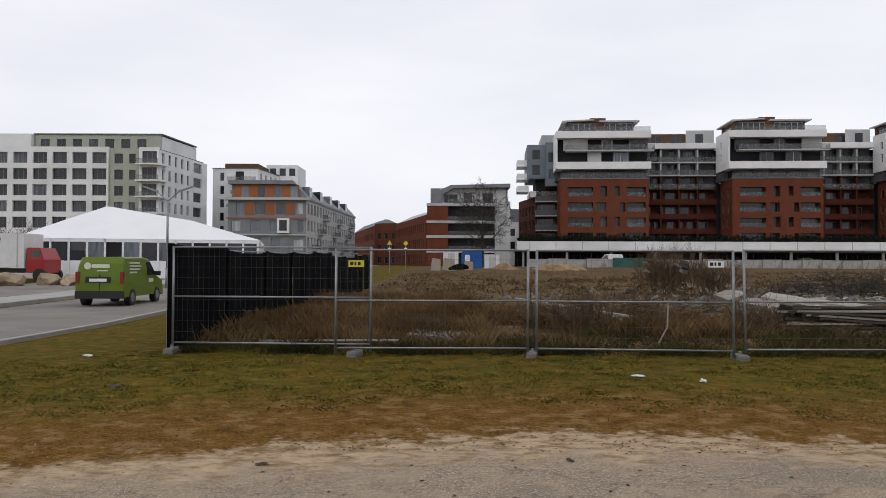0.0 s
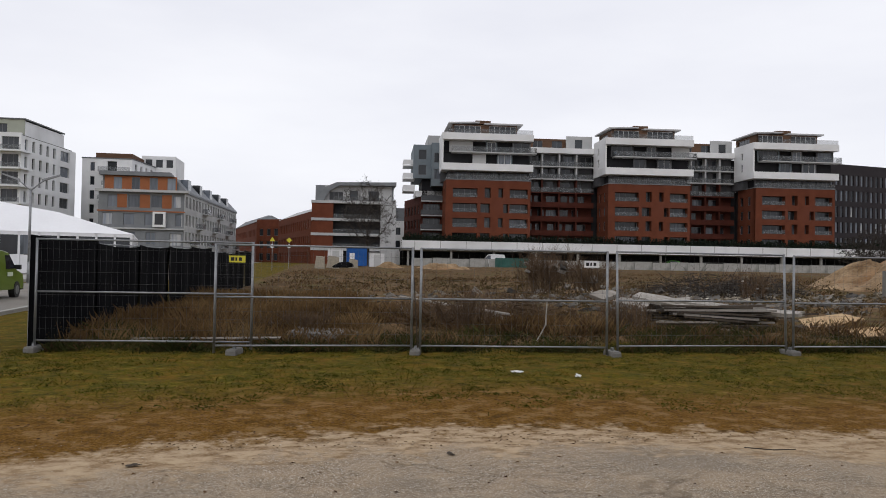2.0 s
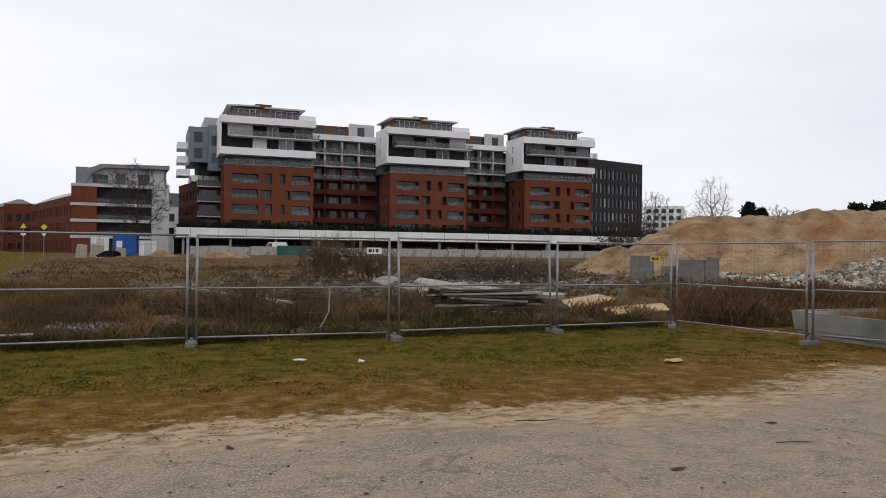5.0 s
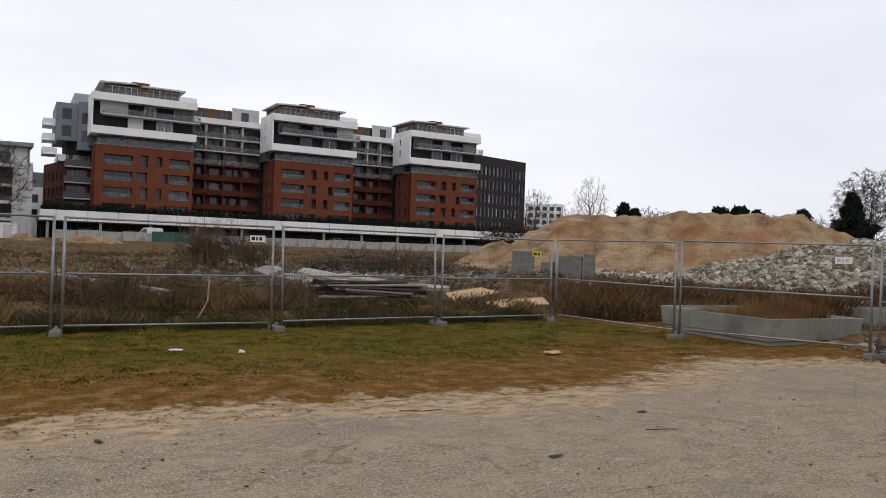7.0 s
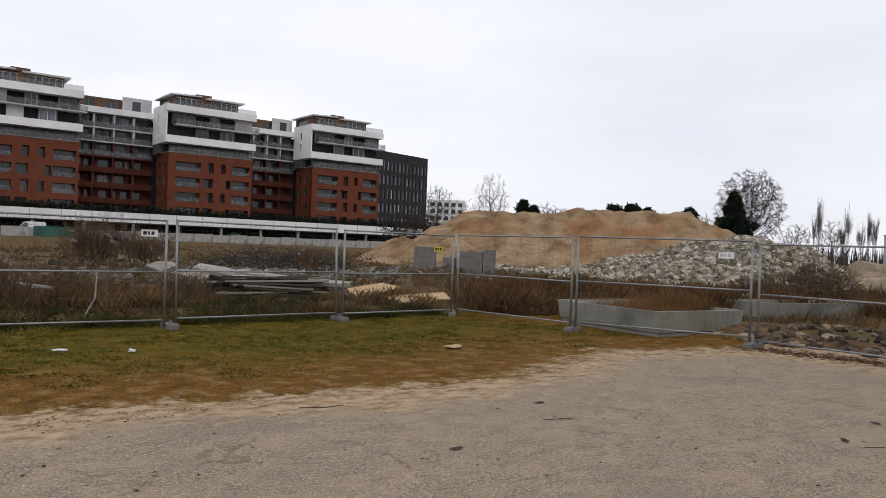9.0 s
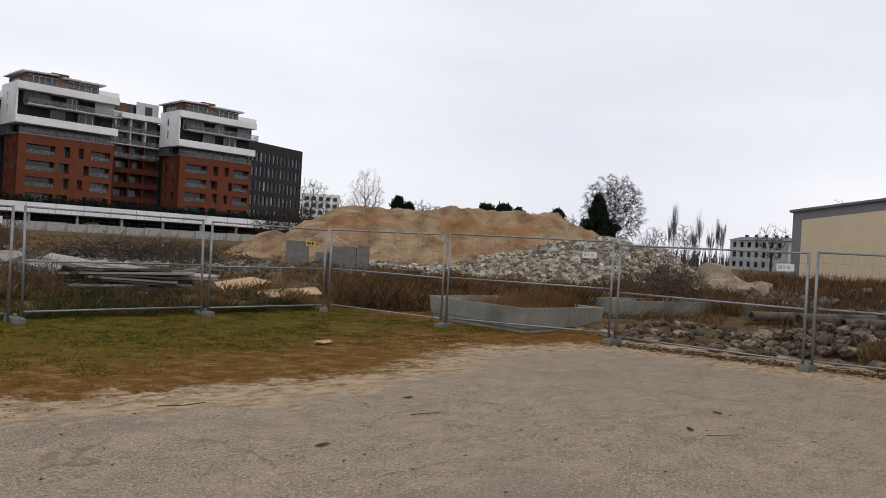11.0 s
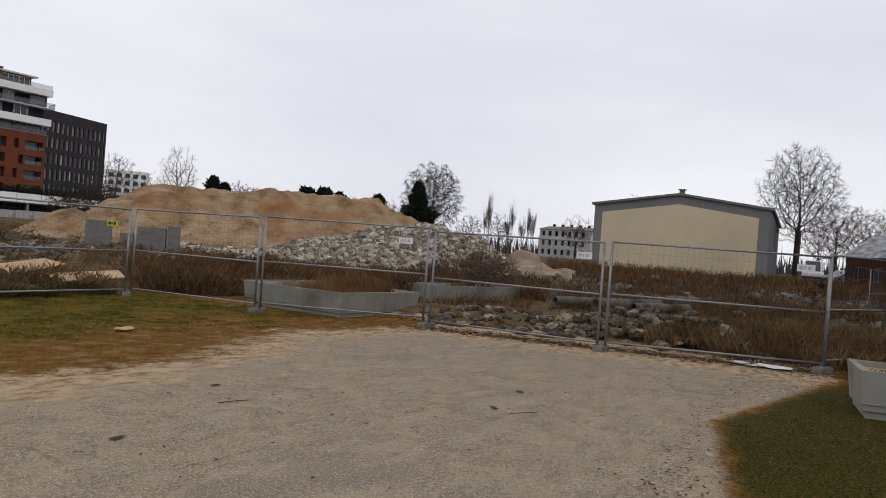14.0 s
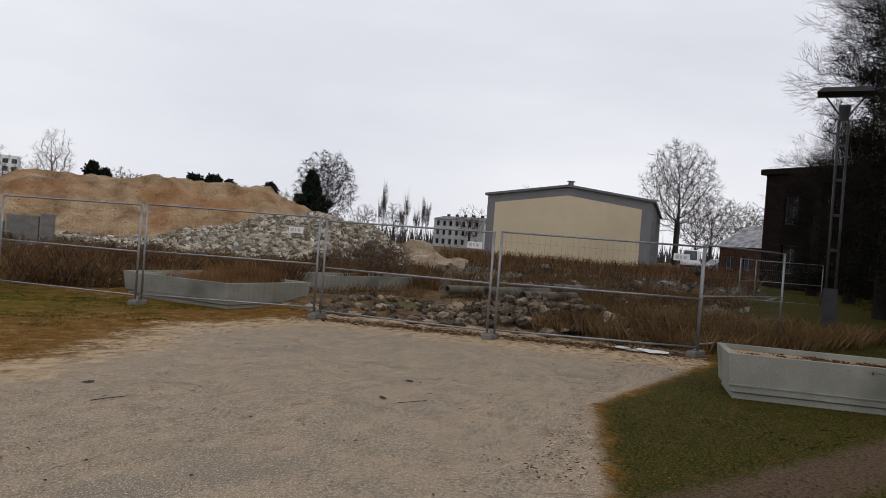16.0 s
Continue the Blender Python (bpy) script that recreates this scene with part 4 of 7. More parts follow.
for z in (3.7, 6.5, 9.3, 12.6):
    b = Mesh().box(-0.1, -0.35, z, 12.9, 1.4, z + 0.5).part("balcony", M_LGREY, corner, CF)
    Mesh().box(4.0, -0.3, z + 0.5, 12.9, -0.25, z + 1.3).part("balustrade", M_PALERAIL, b)
top = [(0.6, 13.1), (2.4, 15.6), (4.5, 16.6), (15.8, 16.9), (15.8, 16.2), (5.0, 16.0), (3.0, 14.8), (2.2, 13.1)]
Mesh().loft([[(x, 0.0, z) for x, z in top], [(x, 12, z) for x, z in top]]).part("curved_roof", M_GREY, corner, CF)
facade(corner, "attic_wall", M_LGREY, CF @ pose(2.4, 1.2, 0), 12.6, 13.1, 16.1, [(0.8, 13.3, 2.6, 1.6, 3), (4.6, 13.3, 1.6, 1.9, 2), (8.2, 13.3, 2.0, 1.9, 2)], 0.3)
Mesh().box(0.6, 1.6, 13.0, 15.4, 12, 16.1).part("attic_core", M_GREY, corner, CF)
long_red = thing("brick_house", "long red brick house along the side street", "building")
facade(long_red, "street_wall", M_BRICK, along(-13.2, 184, -4.6, 146.5), 38.4, 0.8, 11.0, [(1.2 + 2.3 * i, 1.5 + 3.1 * j, 1.1, 1.9, 1) for i in range(16) for j in range(3)], 0.3)
Mesh().prism([(-12.9, 184), (-4.3, 146.8), (8, 160), (0, 190)], 0.8, 10.9).part("core", M_DARK, long_red)
Mesh().loft([[(-13.3, 184.3, 11.0), (-4.6, 146.3, 11.0), (6, 152, 11.0), (0, 188, 11.0)], [(-9.0, 182, 12.8), (-1.6, 152, 12.8), (1, 153, 12.8), (-3, 183, 12.8)]]).part("roof", M_LGREY, long_red)
back_red = thing("brick_house", "red brick house further down the side street", "building")
facade(back_red, "front_wall", M_BRICK, along(-19.0, 192, -13.0, 188), 7.2, 0.8, 11.6, [(0.8 + 2.2 * i, 1.6 + 3 * j, 1.2, 1.7, 1) for i in range(3) for j in range(3)], 0.3)
facade(back_red, "street_wall", M_BRICK, along(-30.0, 240, -19.0, 192), 49, 0.8, 11.0, [(1.2 + 2.7 * i, 1.6 + 3 * j, 1.3, 1.7, 1) for i in range(17) for j in range(3)], 0.3)
Mesh().prism([(-29.6, 240), (-18.7, 192.5), (-13, 188.5), (-8, 215)], 0.8, 11.0).part("core", M_DBRICK, back_red)
Mesh().loft([[(-30.2, 240, 11.0), (-19.2, 192, 11.0), (-12, 196, 11.0), (-20, 240, 11)], [(-27, 238, 13), (-17.0, 198, 13), (-16, 198, 13), (-24, 238, 13)]]).part("roof", M_ROOF, back_red)
block_r = thing("apartment_house", "white apartment house seen in the gap between two others", "building")
facade(block_r, "front_wall", M_WHITE, along(13, 175, 22, 175), 9, 0.8, 11.2, [(0.8 + 2.6 * i, 5 + 3 * j, 1.1, 1.7, 1) for i in range(3) for j in range(2)], 0.3)
Mesh().box(13.2, 175.4, 0.8, 22, 188, 14.2).part("core", M_GREY, block_r)

# ---- the cream hall ----
hall = thing("storage_hall", "cream and grey industrial hall with a low gable", "building")
HM = along(84.3, 24.0, 84.9, 5.7)
HL, HZ = 18.25, 0.3
g = Mesh()
for y in (0.0, 0.4):
    g.quad((0, y, HZ), (HL, y, HZ), (HL, y, 7.9), (HL / 2, y, 9.0), (0, y, 7.7))
g.box(0, 0.4, HZ, 0.4, 34, 7.6).box(HL - 0.4, 0.4, HZ, HL, 34, 7.8)
g.part("gable_wall", M_MIDGREY, hall, HM)
g = Mesh()
g.loft([[(0.9, -0.06, HZ), (HL - 1.1, -0.06, HZ), (HL - 1.1, -0.06, 7.0), (HL / 2, -0.06, 8.1), (0.9, -0.06, 6.9)], [(0.9, 0.02, HZ), (HL - 1.1, 0.02, HZ), (HL - 1.1, 0.02, 7.0), (HL / 2, 0.02, 8.1), (0.9, 0.02, 6.9)]])
g.part("cream_panel", M_CREAM, hall, HM)
roof = [(-0.3, 7.65), (HL / 2, 9.05), (HL + 0.35, 7.8), (HL + 0.35, 8.05), (HL / 2, 9.3), (-0.3, 7.9)]
Mesh().loft([[(x, -0.3, z) for x, z in roof], [(x, 34, z) for x, z in roof]]).part("roof", M_ROOF, hall, HM)
Mesh().tube((HL / 2, 1.5, 9.1), (HL / 2, 1.5, 9.75), 0.3, sides=12).tube((HL / 2, 1.5, 9.75), (HL / 2, 1.5, 9.85), 0.45, sides=12).part("roof_vent", M_ROOF, hall, HM)
for i in range(9):
    Mesh().box(HL - 0.05, 1.0 + 3.5 * i, 1.0, HL + 0.12, 2.0 + 3.5 * i, 7.4).part("pilaster", M_MIDGREY, hall, HM)
    Mesh().box(HL - 0.02, 2.4 + 3.5 * i, 2.6, HL + 0.04, 4.1 + 3.5 * i, 6.4).part("window", M_GLASS, hall, HM)


# ---- heaps of earth and rubble ----
def heap(name, mat, label, category, cx, cy, profile, depth, seed, rough=0.35, turn=0.0):
    """A heap along local x: profile gives (x, height); it falls off to both sides over the given depth."""
    xs = np.linspace(profile[0][0], profile[-1][0], 90)
    vs = np.linspace(-1, 1, 46)
    hs = np.interp(xs, [p[0] for p in profile], [p[1] for p in profile])
    m = pose(cx, cy, 0, 0, 0, turn)
    verts = []
    for v in vs:
        for x, h in zip(xs, hs):
            crest = max(0.0, 1 - max(0.0, abs(v) - 0.18) / 0.82)
            y = v * depth * (0.7 + 0.3 * min(1, h / 3.0))
            p = m @ Vector((x, y, 0))
            n = noise.fractal(Vector((x * 0.35, y * 0.35, seed)), 0.9, 2.0, 5)
            z = gz(p.x, p.y) - 0.25 + h * crest ** 0.85 * (1 + 0.10 * n) + rough * n * min(1.0, crest * 3) + 0.22 * math.sin(x * 1.9 + 3 * n + seed) * min(1.0, h / 3) * (0.15 < crest < 0.95)
            verts.append((x + 0.5 * n, y, z))
    w = len(xs)
    fs = [(j * w + i, j * w + i + 1, (j + 1) * w + i + 1, (j + 1) * w + i) for j in range(len(vs) - 1) for i in range(w - 1)]
    ob = link_mesh(name, verts, fs, mat, None, m, smooth=True)
    return tagged(ob, label, category)


def polar(az, dist):
    return dist * math.sin(radians(az)), dist * math.cos(radians(az))


hx, hy = polar(49.0, 66)
heap("earth_mound", M_SAND, "long high heap of sandy yellow-brown earth", "mound", hx, hy,
     [(-17, 0), (-13.5, 1.6), (-10.5, 3.3), (-7.8, 4.5), (-3, 4.6), (3, 4.9), (9, 4.75), (12, 4.2), (14.5, 3.2), (18, 1.4), (21, 0)], 13, 3.0, 0.3, -49)
sx, sy = polar(37.2, 62)
heap("earth_mound", M_SAND, "small heap of sandy earth beside the large one", "mound", sx, sy, [(-4, 0), (-1.5, 1.6), (0, 2.2), (2, 1.5), (4.5, 0)], 4, 8.0, 0.2, -37)
rx, ry = polar(60.0, 46)
heap("debris_mound", M_RUBBLEBED, "wide heap of pale broken concrete and stones", "rubble heap", rx, ry,
     [(-9, 0), (-6, 1.2), (-2, 2.2), (1, 2.6), (4, 2.3), (6.5, 1.4), (9, 0)], 6, 5.0, 0.3, -60)


def chunk(rnd, s, flat=0.7):
    """The corners and faces of one angular lump."""
    t = [(x * rnd.uniform(0.65, 1.1) * s, y * rnd.uniform(0.65, 1.1) * s, z * rnd.uniform(0.6, 1.1) * s * flat) for x in (-1, 1) for y in (-1, 1) for z in (-1, 1)]
    e = Euler((rnd.uniform(-0.6, 0.6), rnd.uniform(-0.6, 0.6), rnd.uniform(0, 6.28)))
    return [Vector(v) for v in t], e


CHUNK_FACES = [(0, 1, 3, 2), (4, 6, 7, 5), (0, 4, 5, 1), (2, 3, 7, 6), (0, 2, 6, 4), (1, 5, 7, 3)]


def scatter(name, mat, label, category, places, seed, size, flat=0.7):
    rnd = random.Random(seed)
    v, f = [], []
    for x, y, z in places:
        c, e = chunk(rnd, rnd.uniform(*size) * rnd.uniform(0.6, 1), flat)
        n = len(v)
        for p in c:
            p.rotate(e)
            v.append((p.x + x, p.y + y, p.z + z))
        f += [tuple(n + i for i in q) for q in CHUNK_FACES]
    return tagged(link_mesh(name, v, f, mat), label, category, kind="stuff")


def heap_top(x, y):
    """The height of whatever heap or ground lies under a plan point."""
    hit, place, *_ = scene.ray_cast(DEPS, (x, y, 40), (0, 0, -1))
    return place.z if hit else gz(x, y)


# ---- the mesh fence ----
def fence_panel(x0, y0, x1, y1, z0=0.0, lean=0.0, z1=None, h=1.95):
    """A hired site fence panel: tube frame with a middle tube, and a wire mesh."""
    w = math.hypot(x1 - x0, y1 - y0)
    zt = z0 if z1 is None else z1
    tilt = Matrix.Rotation(-math.atan2(zt - z0, w), 4, "Y")
    p = thing("barrier", "galvanised steel mesh fence panel standing on concrete feet", "barrier", along(x0, y0, x1, y1, z0) @ tilt @ pose(0, 0, 0, lean), group="site fence panels")
    for x in (0.02, w - 0.02):
        Mesh().tube((x, 0, 0.03), (x, 0, h), 0.024, sides=8).part("post", M_STEEL, p, smooth=True)
    for z in (0.16, h * 0.52, h - 0.02):
        Mesh().tube((0.02, 0, z), (w - 0.02, 0, z), 0.017, sides=8).part("rail", M_STEEL, p, smooth=True)
    a = Mesh()
    for i in range(1, int(w / 0.10)):
        a.tube((i * 0.10, 0, 0.16), (i * 0.10, 0, h), 0.0014, sides=3, caps=False)
    for i in range(1, 9):
        a.tube((0, 0, 0.16 + i * 0.2), (w, 0, 0.16 + i * 0.2), 0.0016, sides=3, caps=False)
    a.part("wire_mesh", M_WIRE, p)
    return p


def fence_foot(x, y, turn, z=0.0):
    f = thing("ballast_block", "grey concrete block that holds the fence posts", "ballast block", pose(x, y, z, 0, 0, turn) @ Matrix.Scale(0.72, 4), group="ballast blocks of the fence")
    o = [(-0.34, -0.11), (-0.30, -0.13), (0.30, -0.13), (0.34, -0.11), (0.34, 0.11), (0.30, 0.13), (-0.30, 0.13), (-0.34, 0.11)]
    Mesh().loft([[(a, b, 0) for a, b in o], [(a, b, 0.10) for a, b in o], [(a * 0.93, b * 0.88, 0.14) for a, b in o]]).part("block", M_FOOT, f)
    Mesh().box(-0.05, -0.03, 0.14, 0.05, 0.03, 0.22).part("clamp", M_STEEL, f)
    return f


PANELS = [(-5.21, 14.2, -1.46, 13.98, 0.04, 0), (-2.11, 13.78, 1.40, 13.84, 0.0, 0), (1.52, 13.84, 5.02, 13.60, 0.0, -1), (5.22, 13.66, 8.74, 13.80, 0.02, -3), (8.86, 13.82, 12.02, 13.88, 0.0, 0),
          (12.12, 13.84, 12.28, 10.40, 0.02, 0), (12.30, 10.32, 13.48, 7.12, 0.04, 0), (13.50, 7.02, 13.38, 3.55, -0.02, 0), (13.38, 3.45, 14.28, -0.05, 0.0, 0), (14.36, 0.0, 17.6, -1.62, 0.04, 0)]
for q in PANELS:
    fence_panel(*q)
for x, y, a in ((-5.2, 14.2, 90), (-1.75, 13.85, 80), (1.46, 13.84, 80), (5.12, 13.63, 90), (8.8, 13.8, 90), (12.06, 13.88, 45), (12.28, 10.36, 15), (13.5, 7.07, 0), (13.38, 3.5, 0), (14.3, 0.0, -20), (17.6, -1.62, 60)):
    fence_foot(x, y, a, 0.0)

# the screened fence along the street
screen_fence = thing("screen_fence", "site fence wrapped in black screening fabric beside the street", "fence")
rs = random.Random(4)
px_, py_ = -5.25, 14.25
for i in range(9):
    x1, y1 = px_ + 0.06 + rs.uniform(-0.03, 0.03), py_ + 3.45
    g0, g1 = gz(px_, py_), gz(x1, y1)
    a = Mesh()
    n, hh = 16, 1.98 + rs.uniform(-0.04, 0.04) + (0.1 if i == 0 else 0)
    ring = [[], []]
    for k in range(n + 1):
        f = (k - 0.5) / (n - 1.0)
        bx, by = px_ + (x1 - px_) * f, py_ + (y1 - py_) * f
        bulge = 0.05 * math.sin(f * math.pi * 3 + i)
        ring[0].append((bx + bulge + 0.02 * (i % 2), by, g0 + 0.03))
        ring[1].append((bx + bulge * 0.6 + 0.02 * (i % 2), by, g0 + hh - 0.05 * math.sin(f * math.pi)))
    for k in range(n):
        a.quad(ring[0][k], ring[0][k + 1], ring[1][k + 1], ring[1][k])
        a.quad(*[(p[0] - 0.012, p[1], p[2]) for p in (ring[0][k + 1], ring[0][k], ring[1][k], ring[1][k + 1])])
    a.part("fabric", M_BLACK, screen_fence)
    Mesh().tube((px_ - 0.13, py_ + 0.2, g0), (px_ - 0.13, py_ + 0.2, g0 + 1.92), 0.024, sides=8).part("post", M_STEEL, screen_fence)
    Mesh().tube((px_ - 0.09, py_, g0 + 1.94), (x1 - 0.09, y1, g1 + 1.94), 0.018, sides=6).part("rail", M_STEEL, screen_fence)
    px_, py_ = x1, y1 + 0.03


# ---- concrete planters ----
def planter(m, w, d, h, label, wall=0.09, slope=0.05, rim=0.15):
    p = thing("planter", label, "planter", m, group="concrete planters")
    a = Mesh()
    o = lambda s, z: [(s, s, z), (w - s, s, z), (w - s, d - s, z), (s, d - s, z)]
    a.loft([o(slope + 0.04, 0), o(slope + 0.04, 0.07), o(slope, 0.09), o(0, h), o(wall, h), o(wall + 0.03, h - 0.24)], caps=False)
    a.part("box", M_PLANTER, p)
    Mesh().box(wall * 0.9, wall * 0.9, h - rim - 0.14, w - wall * 0.9, d - wall * 0.9, h - rim).part("soil", M_SAND, p)
    for z in (0.17, h * 0.62):
        Mesh().box(slope * 0.9 - 0.012, slope * 0.5, z, w - slope * 0.4, slope * 0.5 + 0.02, z + 0.012).part("casting_ridge", M_PLANTER, p)
    return p


planter(along(10.14, -0.40, 10.37, -2.83), 2.45, 1.25, 0.56, "grey cast concrete planter filled with sandy soil and dead leaves", rim=0.07)
planter(along(13.45, 11.5, 13.1, 8.85), 2.67, 2.7, 0.52, "square grey cast concrete planter overgrown with dry grass", rim=0.1)
planter(along(14.02, 12.3, 13.97, 11.75), 0.55, 2.5, 0.50, "grey cast concrete planter half hidden behind another", rim=0.1)
planter(along(19.5, 9.95, 24.1, 8.3), 4.85, 1.4, 0.50, "weathered low concrete planter among rubble", rim=0.1)


# ---- trees ----
def grow(rnd, v, f, a, d, length, r, level, top, spread, droop, sides, thin=0.008):
    """One limb as a bent tapered tube, and its children."""
    pts, rr, p, q = [a], [r], a.copy(), d.copy()
    steps = 3 if level < 2 else 2
    for i in range(steps):
        q = (q + Vector((rnd.gauss(0, 0.13), rnd.gauss(0, 0.13), rnd.gauss(0.03, 0.08) - droop * (level > 1)))).normalized()
        p = p + q * length / steps
        pts.append(p.copy())
        rr.append(r * (1 - 0.5 * (i + 1) / steps))
    s = sides if level < 2 else 3
    n = len(v)
    for c, rad in zip(pts, rr):
        u = q.orthogonal().normalized()
        w = q.cross(u)
        v += [c + (u * math.cos(k * math.tau / s) + w * math.sin(k * math.tau / s)) * rad for k in range(s)]
    for j in range(len(pts) - 1):
        f += [(n + j * s + k, n + j * s + (k + 1) % s, n + (j + 1) * s + (k + 1) % s, n + (j + 1) * s + k) for k in range(s)]
    if level >= top:
        return
    kids = rnd.randint(3, 5) if level else rnd.randint(6, 8)
    for i in range(kids):
        at = rnd.uniform(0.35, 1.0) if level else rnd.uniform(0.45, 1.0)
        j = min(len(pts) - 2, int(at * (len(pts) - 1)))
        b = pts[j].lerp(pts[j + 1], at * (len(pts) - 1) - j) if at < 1 else pts[-1]
        side = Vector((rnd.gauss(0, 1), rnd.gauss(0, 1), rnd.gauss(0, 0.5))).normalized()
        nd = (q * (1 - spread) + side * spread + Vector((0, 0, 0.12))).normalized()
        grow(rnd, v, f, b, nd, length * rnd.uniform(0.6, 0.86), max(thin, rr[min(j + 1, len(rr) - 1)] * 0.6), level + 1, top, spread, droop, sides, thin)


def bare_tree(x, y, height, label, seed, top=4, spread=0.55, droop=0.0, r=None, bark=None, twig=None, name="tree", trunk=0.42, lean=0.0, width=None):
    rnd = random.Random(seed)
    t = thing(name, label, "tree", pose(x, y, gz(x, y) - 0.1))
    r = r or height * 0.022
    v, f = [], []
    Mesh().tube((0, 0, 0), (lean * height * trunk, 0, height * trunk), r * 1.25, r * 0.85, sides=9, caps=False).part("trunk", bark or M_BARK, t, smooth=True)
    a = Vector((lean * height * trunk, 0, height * trunk))
    for i in range(6):
        side = Vector((math.cos(i * 1.05 + rnd.uniform(-0.3, 0.3)), math.sin(i * 1.05 + rnd.uniform(-0.3, 0.3)), 0))
        d = (Vector((0, 0, 1)) * (1.0 - spread * 0.75) + side * spread * rnd.uniform(0.5, 1.7)).normalized()
        grow(rnd, v, f, a - Vector((0, 0, rnd.uniform(0, 0.16) * height * trunk)), d, height * rnd.uniform(0.24, 0.32), r * 0.55, 1, top, spread, droop, 6, 0.013)
    zmax = max(p.z for p in v)
    k = (height - a.z) / max(0.1, zmax - a.z)
    reach = sorted(math.hypot(p.x, p.y) for p in v)[int(len(v) * 0.985)]
    kw = width / 2 / reach if width else min(1.3, k)
    v = [(p.x * kw, p.y * kw, a.z + (p.z - a.z) * (k if p.z > a.z else 1)) for p in v]
    link_mesh("crown", v, f, twig or M_TWIG, t)
    return t


def leaf_clumps(rnd, v, f, c, r, n, size):
    for _ in range(n):
        d = Vector((rnd.gauss(0, 1), rnd.gauss(0, 1), rnd.gauss(0, 0.8))).normalized() * r * rnd.random() ** 0.4
        p = c + d
        e = Euler((rnd.uniform(0, 6.3), rnd.uniform(0, 6.3), rnd.uniform(0, 6.3)))
        n0 = len(v)
        for q in ((-1, 0, 0), (0, -0.35, 0.1), (1, 0, 0), (0, 0.35, 0.1)):
            w = Vector(q) * size * rnd.uniform(0.6, 1.3)
            w.rotate(e)
            v.append(p + w)
        f.append((n0, n0 + 1, n0 + 2, n0 + 3))


def conifer(x, y, height, width, label, seed, base=0.1, n=2600, size=0.34, name="conifer", round_top=False):
    rnd = random.Random(seed)
    t = thing(name, label, "tree", pose(x, y, gz(x, y) - 0.1))
    Mesh().tube((0, 0, 0), (0, 0, height * 0.95), height * 0.025, 0.03, sides=7).part("trunk", M_BARK, t)
    v, f = [], []
    tiers = 26
    for i in range(tiers):
        u = i / tiers
        z = height * (base + (1 - base) * u)
        reach = width / 2 * ((1 - u) ** 0.8 if not round_top else math.sqrt(max(0.05, 1 - (2 * u - 1) ** 2)))
        for k in range(7):
            a = rnd.uniform(0, 6.28)
            rr = reach * rnd.uniform(0.25, 1.25) * (1 + 0.25 * math.sin(a * 3 + i * 1.7))
            c = Vector((math.cos(a) * rr * 0.75, math.sin(a) * rr * 0.75, z - 0.12 * rr))
            leaf_clumps(rnd, v, f, c, max(0.35, reach * 0.26), n // (tiers * 7), size)
    link_mesh("crown", v, f, M_CONIFER, t)
    return t


